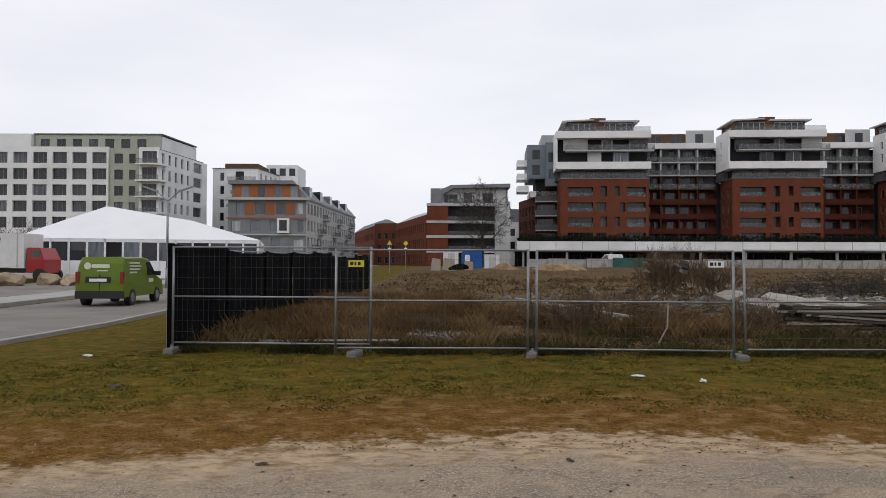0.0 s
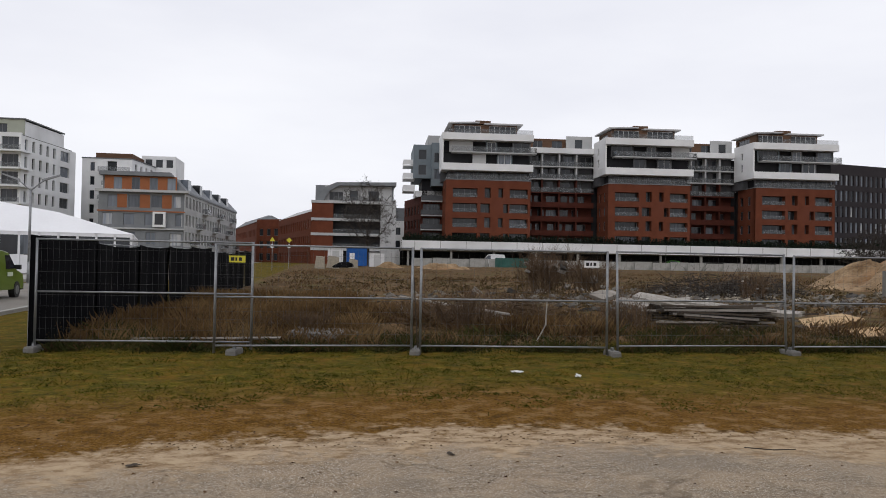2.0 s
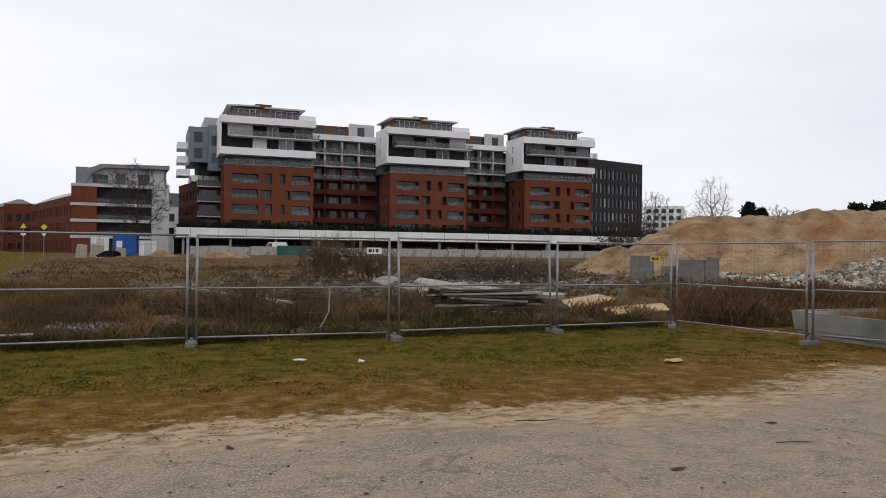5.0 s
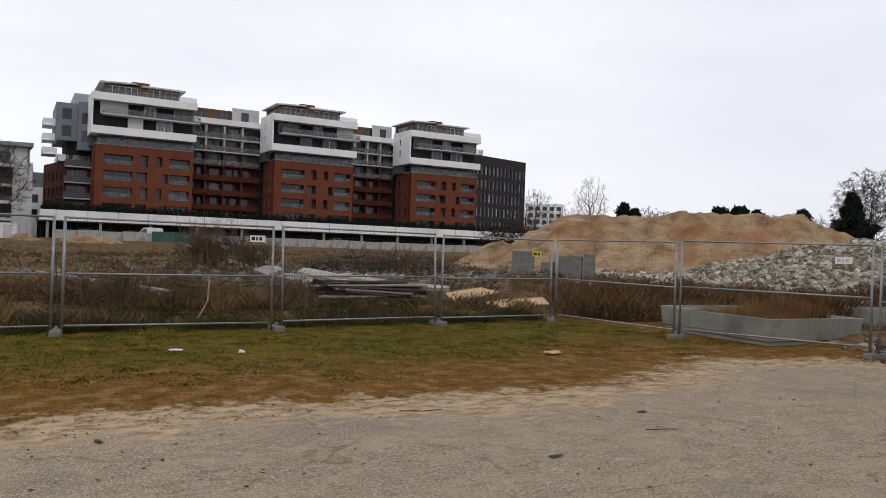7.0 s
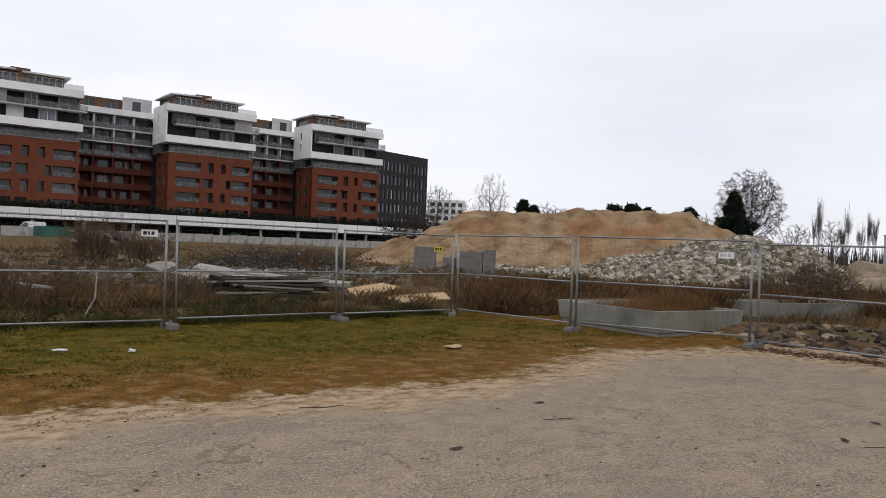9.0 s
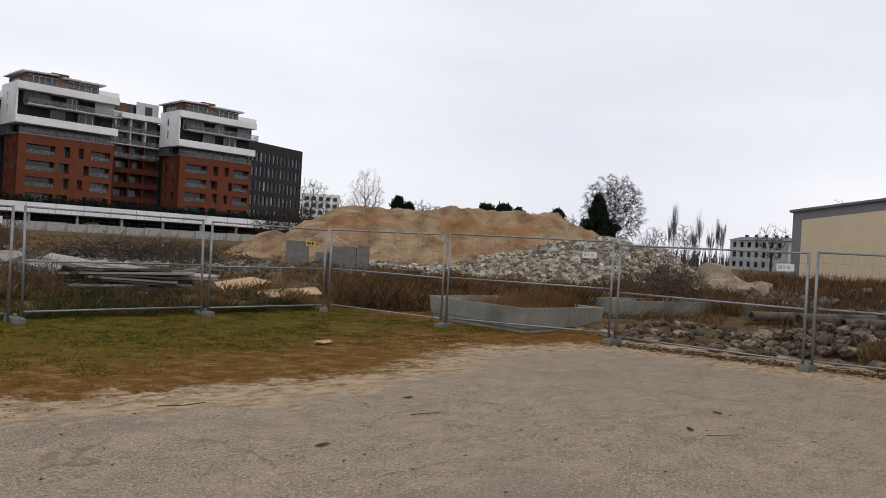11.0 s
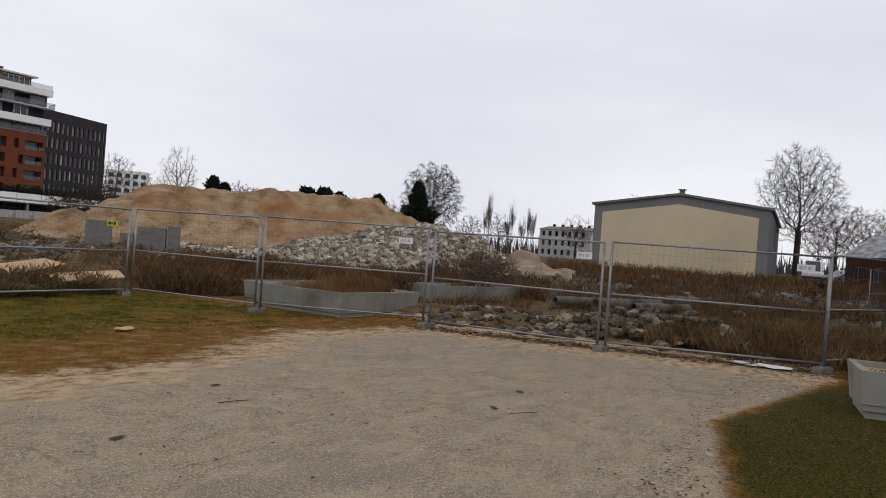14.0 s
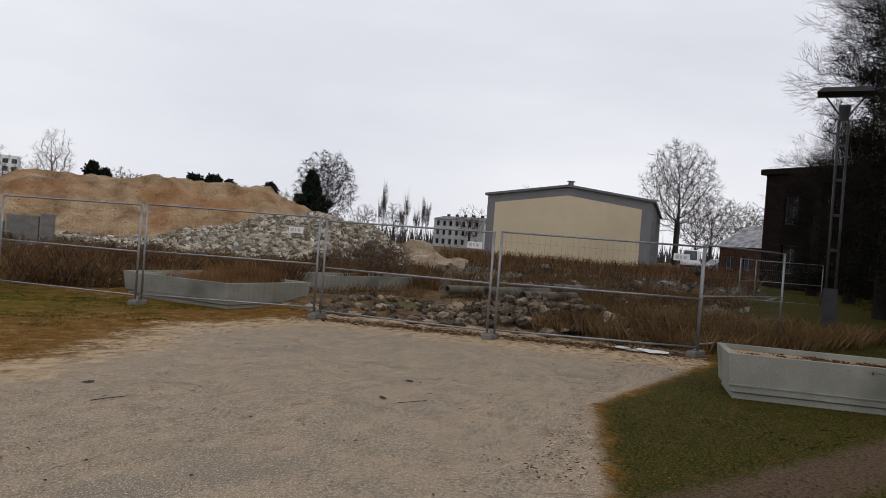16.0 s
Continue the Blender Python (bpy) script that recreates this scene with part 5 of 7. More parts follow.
def crown_tree(az, dist, height, width, base, label, seed, twig=None, points=420, thin=0.012, droop=0.0, name="tree", flat=0.0, fill=0.45):
    """A bare tree whose limbs grow towards points spread through its crown; tips end in sprays of fine twigs."""
    rnd = random.Random(seed)
    rng = np.random.default_rng(seed)
    x, y = polar(az, dist)
    t = thing(name, label, "tree", pose(x, y, gz(x, y) - 0.1))
    u = rng.normal(size=(points, 3))
    u /= np.linalg.norm(u, axis=1)[:, None]
    u *= (rng.random(points) ** fill)[:, None]
    u[:, :2] *= (1 + flat * np.clip(-u[:, 2], -1, 1))[:, None]
    goal = np.stack([u[:, 0] * width / 2, u[:, 1] * width / 2, base + (height - base) * (0.5 + u[:, 2] * 0.5)], 1)
    goal += rng.normal(size=goal.shape) * width * 0.012
    step = height / 44
    node, up = [np.zeros(3)], [-1]
    while node[-1][2] < base + 0.12 * (height - base):
        node.append(node[-1] + np.array([rnd.gauss(0, 0.05), rnd.gauss(0, 0.05), 1.0]) * step)
        up.append(len(node) - 2)
    stem = len(node)
    near, dist2 = np.zeros(points, int), np.full(points, 1e9)
    fresh = 0
    for _ in range(90):
        for i in range(fresh, len(node)):
            d = ((goal - node[i]) ** 2).sum(1)
            closer = d < dist2
            near[closer], dist2[closer] = i, d[closer]
        fresh = len(node)
        alive = dist2 > (1.3 * step) ** 2
        if not alive.any():
            break
        for i in np.unique(near[alive]):
            w = goal[alive & (near == i)] - node[i]
            w = (w / np.linalg.norm(w, axis=1)[:, None]).mean(0) + rng.normal(size=3) * 0.16 + np.array([0, 0, 0.10])
            node.append(node[i] + w / np.linalg.norm(w) * step)
            up.append(int(i))
    load = np.zeros(len(node))
    kids = np.zeros(len(node), int)
    for i in range(len(node) - 1, 0, -1):
        load[i] = load[i] or 1.0
        load[up[i]] += load[i]
        kids[up[i]] += 1
    rad = np.maximum(thin, height * 0.022 * (load / load[0]) ** 0.58)
    trunk, crown = Mesh(), Mesh()
    for i in range(1, len(node)):
        j = up[i]
        (trunk if i < stem else crown).tube(node[j], node[i], min(rad[j], rad[i] * 1.5), rad[i], sides=8 if i < stem else 4 if rad[i] > thin * 3 else 3, caps=False)
        if i >= stem and kids[i] < 2:
            way = Vector(node[i] - node[j]).normalized()
            for _ in range(6 if kids[i] == 0 else 3):
                d = (way + Vector((rnd.gauss(0, 0.55), rnd.gauss(0, 0.55), rnd.gauss(0.05, 0.45) - droop))).normalized()
                p = Vector(node[i])
                for q in range(2):
                    e = p + d * step * rnd.uniform(0.7, 1.5)
                    crown.tube(p, e, thin * (0.8 - 0.3 * q), thin * (0.5 - 0.2 * q), sides=3, caps=False)
                    p, d = e, (d + Vector((rnd.gauss(0, 0.3), rnd.gauss(0, 0.3), 0.12 - droop * 1.6))).normalized()
    trunk.part("trunk", M_BARK, t, smooth=True)
    crown.part("crown", twig or M_TWIG, t)
    return t


crown_tree(2.4, 120, 13.6, 10.0, 2.6, "bare dark street tree in front of the brick house", 11, M_BARK, 600, 0.022)
crown_tree(87.9, 100, 16.0, 9.8, 4.4, "tall bare tree with a rounded crown beside the hall", 21, M_BARK, 1400, 0.018, flat=0.1)
crown_tree(90.2, 112, 10.5, 8.0, 2.5, "bare tree with fine twigs behind the hall", 22, None, 480, 0.016)
crown_tree(91.9, 125, 11.0, 11.0, 2.5, "bare tree with fine twigs behind a brick house", 23, None, 520, 0.016)
crown_tree(62.0, 128, 14.7, 10.9, 2.6, "old weeping tree, bare, with hanging twigs", 31, M_BARK, 1500, 0.030, droop=0.5, flat=0.12)
crown_tree(43.7, 86, 9.7, 4.2, 2.0, "slender bare birch behind the earth heap", 41, M_BIRCH, 480, 0.009)
crown_tree(41.9, 90, 6.6, 3.8, 1.5, "small bare birch sapling behind the earth heap", 42, M_BIRCH, 260, 0.009)
crown_tree(39.6, 105, 9.3, 6.6, 2.0, "bare tree with spreading twigs at the end of the podium", 43, M_TWIG, 460, 0.012)
crown_tree(38.2, 100, 6.0, 7.0, 0.6, "dark bare bush-like tree before the office building", 44, M_BARK, 420, 0.02)
crown_tree(37.0, 101, 5.2, 6.0, 0.5, "dark bare shrub tree at the podium", 45, M_BARK, 380, 0.02)
for i, (az, d, h) in enumerate(((48.2, 105, 7.6), (50.2, 112, 7.0), (56.3, 110, 6.9), (58.8, 118, 7.2), (65.0, 150, 7.5), (67.2, 160, 8.5), (72.9, 165, 9.6), (77.6, 150, 13.6), (89.2, 130, 9.5), (93.2, 128, 10.5), (94.6, 120, 9.0))):
    crown_tree(az, d, h, h * 0.8, h * 0.2, "small bare tree far behind the site", 60 + i, None, 240, 0.018)
for i, (az, h) in enumerate(((66.4, 14.6), (66.1, 10.5), (68.1, 13.3), (67.8, 9.0), (69.3, 11.4), (69.7, 10.6), (68.9, 9.5))):
    bare_tree(*polar(az, 170), h, "slender bare poplar far behind the site", 80 + i, 5, 0.16, trunk=0.12, r=0.13, width=1.9, name="poplar")
px_, py_ = polar(60.95, 122)
conifer(px_, py_, 10.6, 11.0, "dark green conifer before a weeping tree", 5, 0.08, 9000, 0.42)
for i, (az, d, h, w) in enumerate(((46.1, 100, 7.2, 2.4), (46.9, 102, 6.7, 1.7), (52.7, 104, 7.3, 3.6), (54.0, 104, 7.4, 4.0), (55.1, 106, 7.0, 2.4), (58.0, 108, 7.2, 2.4))):
    x, y = polar(az, d)
    conifer(x, y, h, w, "dark round pine top showing over the earth heap", 30 + i, 0.5, 2200, 0.3, "pine", True)
for i, (x, y) in enumerate(((-60, 100), (-55.5, 101), (-50.5, 100), (-42, 104), (-39, 104))):
    bare_tree(x, y, 7.2 - i * 0.25, "pollarded bare street tree with knotty limbs", 100 + i, 4, 0.6, trunk=0.3, r=0.25, width=5)


# ---- the dark wooded edge with an ivy-covered tree ----
def ivy_tree(x, y, height, width, label, seed, n=34000):
    rnd = random.Random(seed)
    t = thing("tree", label, "tree", pose(x, y, gz(x, y) - 0.1))
    Mesh().tube((0, 0, 0), (0.3, 0, height * 0.8), 0.45, 0.2, sides=9).part("trunk", M_BARK, t, smooth=True)
    v, f = [], []
    for i in range(110):
        z = height * rnd.uniform(0.08, 0.94)
        reach = width * 0.34 * math.sqrt(max(0.1, 1 - (z / height - 0.45) ** 2 * 2.6))
        a, rr = rnd.uniform(0, 6.28), reach * rnd.uniform(0.0, 0.95)
        leaf_clumps(rnd, v, f, Vector((math.cos(a) * rr, math.sin(a) * rr, z)), rnd.uniform(0.5, 1.3), n // 110, 0.075)
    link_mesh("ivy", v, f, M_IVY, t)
    bv, bf = [], []
    for i in range(64):
        a = i * 0.61
        d = Vector((math.cos(a), math.sin(a), rnd.uniform(-0.35, 0.5))).normalized()
        grow(rnd, bv, bf, Vector((0.1, 0, height * rnd.uniform(0.15, 0.98))), d, width * rnd.uniform(0.17, 0.25), 0.045, 1, 5, 0.42, 0.05, 5, 0.005)
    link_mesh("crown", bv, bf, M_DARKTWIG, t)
    return t


IVY = []
# The last three are unseen, added to shade the planter and grass bed.
for i, (az, d, h, w) in enumerate(((101.2, 34, 13.5, 7.0), (106, 31, 16, 9), (112, 29, 17, 10), (104, 42, 15, 10), (99.2, 46, 9.5, 6), (96.9, 52, 8.5, 6), (109, 36, 15, 9), (119, 20, 15, 10), (130, 18, 15, 10), (142, 18, 15, 10))):
    x, y = polar(az, d)
    if i < 2:
        grown = ivy_tree(x, y, 15, 8, "tall dark tree with bare twigs, overgrown with ivy", 200 + i)
        grown.matrix_basis = pose(x, y, gz(x, y) - 0.1) @ Matrix.Diagonal((w / 8, w / 8, h / 15, 1))
        IVY.append(grown)
    else:
        copied = copy_thing(IVY[i % 2], pose(x, y, gz(x, y) - 0.1, 0, 0, 70 * i))
        copied.scale = (w / 8, w / 8, h / 15)


# ---- weeds, shrubs and grass ----
def blades(name, mat, label, count, where, height, width, seed, bend=0.2, category="weeds"):
    """Thin upright blades, two crossed slivers bent in the wind; where(rnd) gives a plan place and a height factor."""
    rnd, rng = random.Random(seed), np.random.default_rng(seed)
    x, y, k = np.array([g for g in (where(rnd) for _ in range(count)) if g is not None]).T
    n = len(x)
    z = ground_height(x, y) - 0.02
    h = rng.uniform(*height, n) * k
    a, w = rng.uniform(0, 6.28, n), width * rng.uniform(0.6, 1.4, n)
    bx, by = rng.normal(0, bend, n) * h, rng.normal(0, bend, n) * h
    c, s = np.cos(a) * w, np.sin(a) * w
    v = np.stack([np.stack(p, -1) for p in ((x - c, y - s, z), (x + c, y + s, z), (x + bx * 0.4 + c * 0.6, y + by * 0.4 + s * 0.6, z + h * 0.55), (x + bx, y + by, z + h))], 1)
    f = np.array([(0, 1, 2), (0, 2, 3)])[None] + 4 * np.arange(n)[:, None, None]
    return tagged(quick_mesh(name, v.reshape(-1, 3), f.reshape(-1, 3), mat), label, category, kind="stuff")


def patch(x, y, s, k=0.0):
    return wob1(x, y, s, k)


def front_weeds(rnd):
    x, y = rnd.uniform(-5.0, 13.5), 14.45 + rnd.random() ** 1.5 * 9
    p = patch(x, y, 0.8, 3) + 0.35 * patch(x, y, 2.4, 7)
    if x > 12.0 and y < 15 or y < 15.4 and rnd.random() < 0.72:
        return None
    p += 0.4 * patch(x, y, 0.31, 6)
    return None if p < -0.25 + 0.6 * rnd.random() else (x, y, 0.35 + 0.7 * max(0, p) + 0.4 * rnd.random())


def fence_weeds(rnd):
    x, y = rnd.uniform(-5.0, 12.0), 14.15 + rnd.random() ** 1.6 * 2.6
    p = patch(x, y, 1.1, 2) + 0.4 * patch(x, y, 2.9, 5)
    return None if p < -0.3 + 0.4 * rnd.random() else (x, y, 0.4 + 0.6 * max(0, p) + 0.3 * rnd.random())


def left_weeds(rnd):
    x, y = rnd.uniform(-4.9, 0.8), rnd.uniform(14.6, 32)
    return None if patch(x, y, 0.7, 5) < -0.3 else (x, y, 0.7 + 0.3 * patch(x, y, 0.7, 5))


def mid_weeds(rnd):
    x, y = rnd.uniform(-4, 45), rnd.uniform(20, 75)
    return None if patch(x, y, 0.25, 9) < 0.15 else (x, y, 0.6 + 0.5 * rnd.random())


def right_weeds(rnd):
    az, d = rnd.uniform(38, 84), 17.5 + 22 * rnd.random() ** 1.2
    x, y = polar(az, d)
    if az > 70 and d < 26 or x < 14.6 and y < 14.5:
        return None
    p = patch(x, y, 0.5, 2) + 0.3 * patch(x, y, 1.9, 1)
    return None if p < -0.25 + 0.4 * rnd.random() else (x, y, 0.55 + 0.4 * max(0, p) + 0.25 * rnd.random())


def rust_band(rnd):
    az, d = rnd.uniform(41, 71), rnd.uniform(19.5, 33)
    x, y = polar(az, d)
    if d < 24 and az > 61 or 12.9 < x < 17 and 8 < y < 12.6:
        return None
    p = patch(x, y, 0.6, 8) + 0.4 * patch(x, y, 1.9, 3)
    return None if p < -0.35 + 0.6 * rnd.random() else (x, y, 0.5 + 0.45 * max(0, p) + 0.35 * rnd.random())


def corner_weeds(rnd):
    x = rnd.uniform(14.6, 22)
    y = rnd.uniform(-1.3 - (x - 14.4) * 0.45, 3.0)
    return None if patch(x, y, 1.1, 4) < -0.1 else (x, y, 0.6 + 0.5 * rnd.random())


def hall_weeds(rnd):
    az, d = rnd.uniform(71, 93.5), rnd.uniform(22, 80)
    x, y = polar(az, d)
    return None if d < 42 or patch(x, y, 0.35, 6) < -0.1 else (x, y, 0.7 + 0.6 * rnd.random())


blades("dry_weeds", M_DRYWEED, "tall dry straw-coloured weeds inside the fence", 52000, front_weeds, (0.10, 0.5), 0.0020, 1, 0.3)
blades("dry_weeds", M_RUSTWEED, "dead brown weeds and thistles inside the fence", 34000, front_weeds, (0.1, 0.42), 0.0026, 2, 0.5)
blades("green_weeds", M_GREENWEED, "low green weeds along the fence", 26000, fence_weeds, (0.05, 0.34), 0.006, 3, 0.6)
blades("green_weeds", M_RUSTWEED, "low dead herbs along the fence", 9000, fence_weeds, (0.05, 0.3), 0.006, 13, 0.5)
blades("dry_weeds", M_DRYWEED, "dense straw-coloured grass beside the black screen", 34000, left_weeds, (0.15, 0.7), 0.0022, 4, 0.3)
blades("dry_weeds", M_RUSTWEED, "scattered dead weeds across the site", 26000, mid_weeds, (0.12, 0.45), 0.008, 5, 0.5)
blades("dry_weeds", M_DRYWEED, "straw-coloured grass across the site", 14000, mid_weeds, (0.1, 0.35), 0.008, 6, 0.5)
blades("dry_weeds", M_DRYWEED, "tall dry grass behind the concrete planters", 44000, right_weeds, (0.15, 0.55), 0.003, 7, 0.3)
blades("dry_weeds", M_RUSTWEED, "rust-brown thicket of dead stalks", 46000, rust_band, (0.15, 0.8), 0.0035, 8, 0.32)
blades("dry_weeds", M_TAWNY, "tawny dead grass in the brown thicket", 40000, rust_band, (0.2, 0.7), 0.004, 14, 0.25)
blades("dry_weeds", M_TAWNY, "tawny grass growing in the square planter", 9000, lambda r: (r.uniform(13.6, 15.45), r.uniform(9.05, 10.9), 0.75 + 0.3 * r.random()), (0.5, 0.72), 0.0025, 18, 0.1)
blades("dry_weeds", M_DRYWEED, "dry grass in the fence corner", 26000, corner_weeds, (0.12, 0.6), 0.0022, 9, 0.3)
blades("dry_weeds", M_TAWNY, "tawny dead grass before the hall", 16000, hall_weeds, (0.2, 0.8), 0.008, 19)
blades("dry_weeds", M_RUSTWEED, "dead brown weeds before the hall", 20000, hall_weeds, (0.3, 0.95), 0.010, 10)


def yard_weeds(rnd):
    az, d = rnd.uniform(72, 93), rnd.uniform(20, 43)
    x, y = polar(az, d)
    p = patch(x, y, 0.4, 6) + 0.4 * patch(x, y, 1.7, 3)
    return None if p < -0.1 + 0.5 * rnd.random() else (x, y, 0.4 + 0.7 * max(0, p) + 0.3 * rnd.random())


blades("dry_weeds", M_RUSTWEED, "low dead weeds on the rubble-strewn yard", 14000, yard_weeds, (0.15, 0.6), 0.006, 15, 0.3)
blades("dry_weeds", M_DRYWEED, "low straw-coloured weeds on the yard", 12000, yard_weeds, (0.15, 0.6), 0.005, 16, 0.3)


def far_woods(rnd):
    az, d = rnd.uniform(-40, 108), rnd.uniform(225, 275)
    x, y = polar(az, d)
    return x, y, 0.55 + 0.3 * patch(az, d, 0.7, 3) + 0.25 * rnd.random()


blades("far_woods", M_FARWOOD, "distant band of bare woods on the horizon", 9000, far_woods, (3.0, 8.5), 0.22, 17, 0.12, "woods")


def lawn(rnd):
    x, y = rnd.uniform(-7.5, 13.2), rnd.uniform(7.6, 14.5)
    if patch(x, y, 0.9, 1) + 0.5 * patch(x, y, 3.1, 2) < -0.5 + 0.8 * (9.6 - y) * (y < 9.6) + 0.25 * rnd.random():
        return None
    if x > 11 and y < 9:
        return None
    return x, y, 0.7 + 0.5 * rnd.random()


def bed_lawn(rnd):
    x, y = rnd.uniform(5.4, 26), rnd.uniform(-8, 0.75)
    if y > 0.75 + (x - 7) * 0.15 * (x < 8.5) - 0.2 - min(5, max(0, x - 8.4)) * 0.25 or abs(y - (-0.55 - (x - 6) * 0.62)) < 0.5 or (9.9 < x < 11.7 and -2.9 < y < -0.2):
        return None
    return x, y, 0.6 + 0.6 * rnd.random()


blades("short_grass", M_BLADE, "short patchy olive grass outside the fence", 64000, lawn, (0.015, 0.065), 0.005, 11, 0.7, "grass")
blades("short_grass", M_BEDBLADE, "short patchy grass round the concrete planter", 90000, bed_lawn, (0.02, 0.065), 0.004, 12, 0.8, "grass")


def herbs(name, mat, label, count, where, size, height, seed, leaf=0.022):
    """Low matted clumps: each a mound of small crumpled leaves and bits of stalk."""
    rnd, rng = random.Random(seed), np.random.default_rng(seed)
    x, y, k = np.array([g for g in (where(rnd) for _ in range(count)) if g is not None]).T
    r, h = rng.uniform(*size, len(x)), rng.uniform(*height, len(x)) * k
    x, y, r, h = (np.repeat(q, (26 + 60 * r).astype(int)) for q in (x, y, r, h))
    n = len(x)
    a, q = rng.uniform(0, 6.28, n), np.sqrt(rng.random(n))
    p = np.stack([x + np.cos(a) * q * r, y + np.sin(a) * q * r, np.zeros(n)], -1)
    p[:, 2] = ground_height(p[:, 0], p[:, 1]) + h * (1 - q * q) * rng.random(n) ** 0.6
    u, w = rng.normal(size=(n, 3)) * (1, 1, 0.8), rng.normal(size=(n, 3)) * (1, 1, 0.8)
    u /= np.linalg.norm(u, axis=1)[:, None]
    w -= u * (u * w).sum(1)[:, None]
    w /= np.linalg.norm(w, axis=1)[:, None]
    l_ = (leaf * rng.uniform(0.5, 1.6, n))[:, None]
    v = np.stack([p + (u * i + w * j) * l_ for i, j in ((-1, -0.3), (0.1, -0.45), (1, 0.1), (0, 0.45))], 1)
    return tagged(quick_mesh(name, v.reshape(-1, 3), np.arange(4 * n).reshape(-1, 4), mat), label, "weeds", kind="stuff")


herbs("dead_herbs", M_HERB, "matted dead herbs and bramble inside the fence", 900, lambda r: (r.uniform(-4.9, 12.2), 14.5 + 9 * r.random() ** 1.4, 0.6 + r.random()), (0.12, 0.5), (0.12, 0.42), 31)
herbs("dead_herbs", M_HERB, "matted dead herbs in the brown thicket", 520, rust_band, (0.2, 0.7), (0.2, 0.6), 32, 0.035)
herbs("dead_herbs", M_HERB, "matted dead herbs before the hall", 420, yard_weeds, (0.2, 0.7), (0.15, 0.5), 33, 0.035)
herbs("dead_herbs", M_HERB, "matted dead herbs across the open site", 420, lambda r: (r.uniform(-4, 42), r.uniform(22, 60), 0.6 + r.random()), (0.3, 1.1), (0.1, 0.5), 34, 0.06)
herbs("dead_herbs", M_HERB, "matted dead herbs in the fence corner", 160, corner_weeds, (0.12, 0.45), (0.1, 0.35), 35)
herbs("green_weeds", M_GREENWEED, "tufts of low green weeds along the fence", 330, lambda r: (r.uniform(-5.0, 12.2), 14.05 + 1.3 * r.random() ** 1.5, 0.5 + r.random()), (0.1, 0.35), (0.06, 0.26), 36)
herbs("short_grass", M_BLADE, "tufts of olive grass outside the fence", 1500, lambda r: (lambda g: g and (g[0], g[1], g[2]))(lawn(r)), (0.06, 0.24), (0.015, 0.045), 37, 0.014)
herbs("fallen_leaves", M_LEAF, "dead leaves lying on the soil of the planter", 60, lambda r: (r.uniform(10.4, 11.4), r.uniform(-2.7, -0.6), 0.2), (0.08, 0.2), (0.01, 0.03), 38, 0.02).location.z = 0.49


def litter(name, mat, label, count, where, size, seed):
    rnd = random.Random(seed)
    v, f = [], []
    for _ in range(count):
        got = where(rnd)
        if got is None:
            continue
        x, y, z = got[0], got[1], gz(got[0], got[1]) + 0.006
        a, s = rnd.uniform(0, 6.28), rnd.uniform(*size)
        n = len(v)
        for q, w, h in ((-1, 0, 0), (0, -0.5, 0.25), (1, 0, 0.05), (0, 0.5, 0.3)):
            v.append((x + (q * math.cos(a) - w * math.sin(a)) * s, y + (q * math.sin(a) + w * math.cos(a)) * s, z + h * s * rnd.random()))
        f.append((n, n + 1, n + 2, n + 3))
    return tagged(link_mesh(name, v, f, mat), label, "leaves", kind="stuff")


litter("fallen_leaves", M_LEAF, "brown fallen leaves scattered over the ground", 12000, lambda r: (r.uniform(-7, 13), 6.9 + 7.3 * r.random() ** 1.1), (0.008, 0.024), 21)
litter("fallen_leaves", M_LEAF, "brown fallen leaves round the planter", 9000, lambda r: (r.uniform(5.5, 16), r.uniform(-5, 1.2)), (0.008, 0.024), 22)
litter("fallen_leaves", M_LEAF, "few dead leaves on the worn asphalt", 700, lambda r: (r.uniform(-6, 13), r.uniform(1, 7)), (0.008, 0.03), 23)
litter("gravel", M_RUBBLE, "pale gravel bits on the worn asphalt", 9000, lambda r: (r.uniform(-6, 13), r.uniform(1.2, 7.3)), (0.004, 0.014), 24)
litter("fallen_leaves", M_LEAF, "band of fallen leaves under the fence", 4500, lambda r: (lambda t: (13.4 + t * 0.9 + r.gauss(-0.05, 0.25), 7.2 - t * 7.3 + r.gauss(0, 0.1)))(r.random()), (0.015, 0.045), 25)


def shrub(x, y, h, w, label, seed, mat, n=900):
    rnd = random.Random(seed)
    t = thing("shrub", label, "shrub", pose(x, y, gz(x, y) - 0.05))
    v, f = [], []
    for i in range(n // 30):
        a = rnd.uniform(0, 6.28)
        d = Vector((math.cos(a) * rnd.uniform(0.1, 0.8), math.sin(a) * rnd.uniform(0.1, 0.8), 1)).normalized()
        o = Vector((rnd.gauss(0, w * 0.22), rnd.gauss(0, w * 0.22), 0))
        grow(rnd, v, f, o, d, h * rnd.uniform(0.35, 0.6), 0.018, 2, 4, 0.4, 0.0, 3)
    link_mesh("crown", v, f, mat, t)
    return t


shrub(10.6, 37.5, 2.3, 3.0, "dense dark bare shrub on the site", 301, M_SHRUB, 2800)
shrub(12.8, 37.0, 1.9, 2.0, "bare brown shrub among dry grass", 302, M_SHRUB, 1500)
for i, (x, y, h, w) in enumerate(((19.6, 33.5, 1.4, 2.2), (3.0, 17.2, 1.0, 1.2), (6.5, 16.8, 0.9, 1.4), (-0.6, 16.2, 0.7, 1.2), (27.5, 14.0, 1.5, 1.4), (34.0, 15.0, 1.7, 2.0), (30.5, 13.0, 1.4, 1.8), (24, 42, 1.4, 2.5))):
    shrub(x, y, h, w, "brown leafless shrub among the weeds", 310 + i, M_SHRUB, 700)


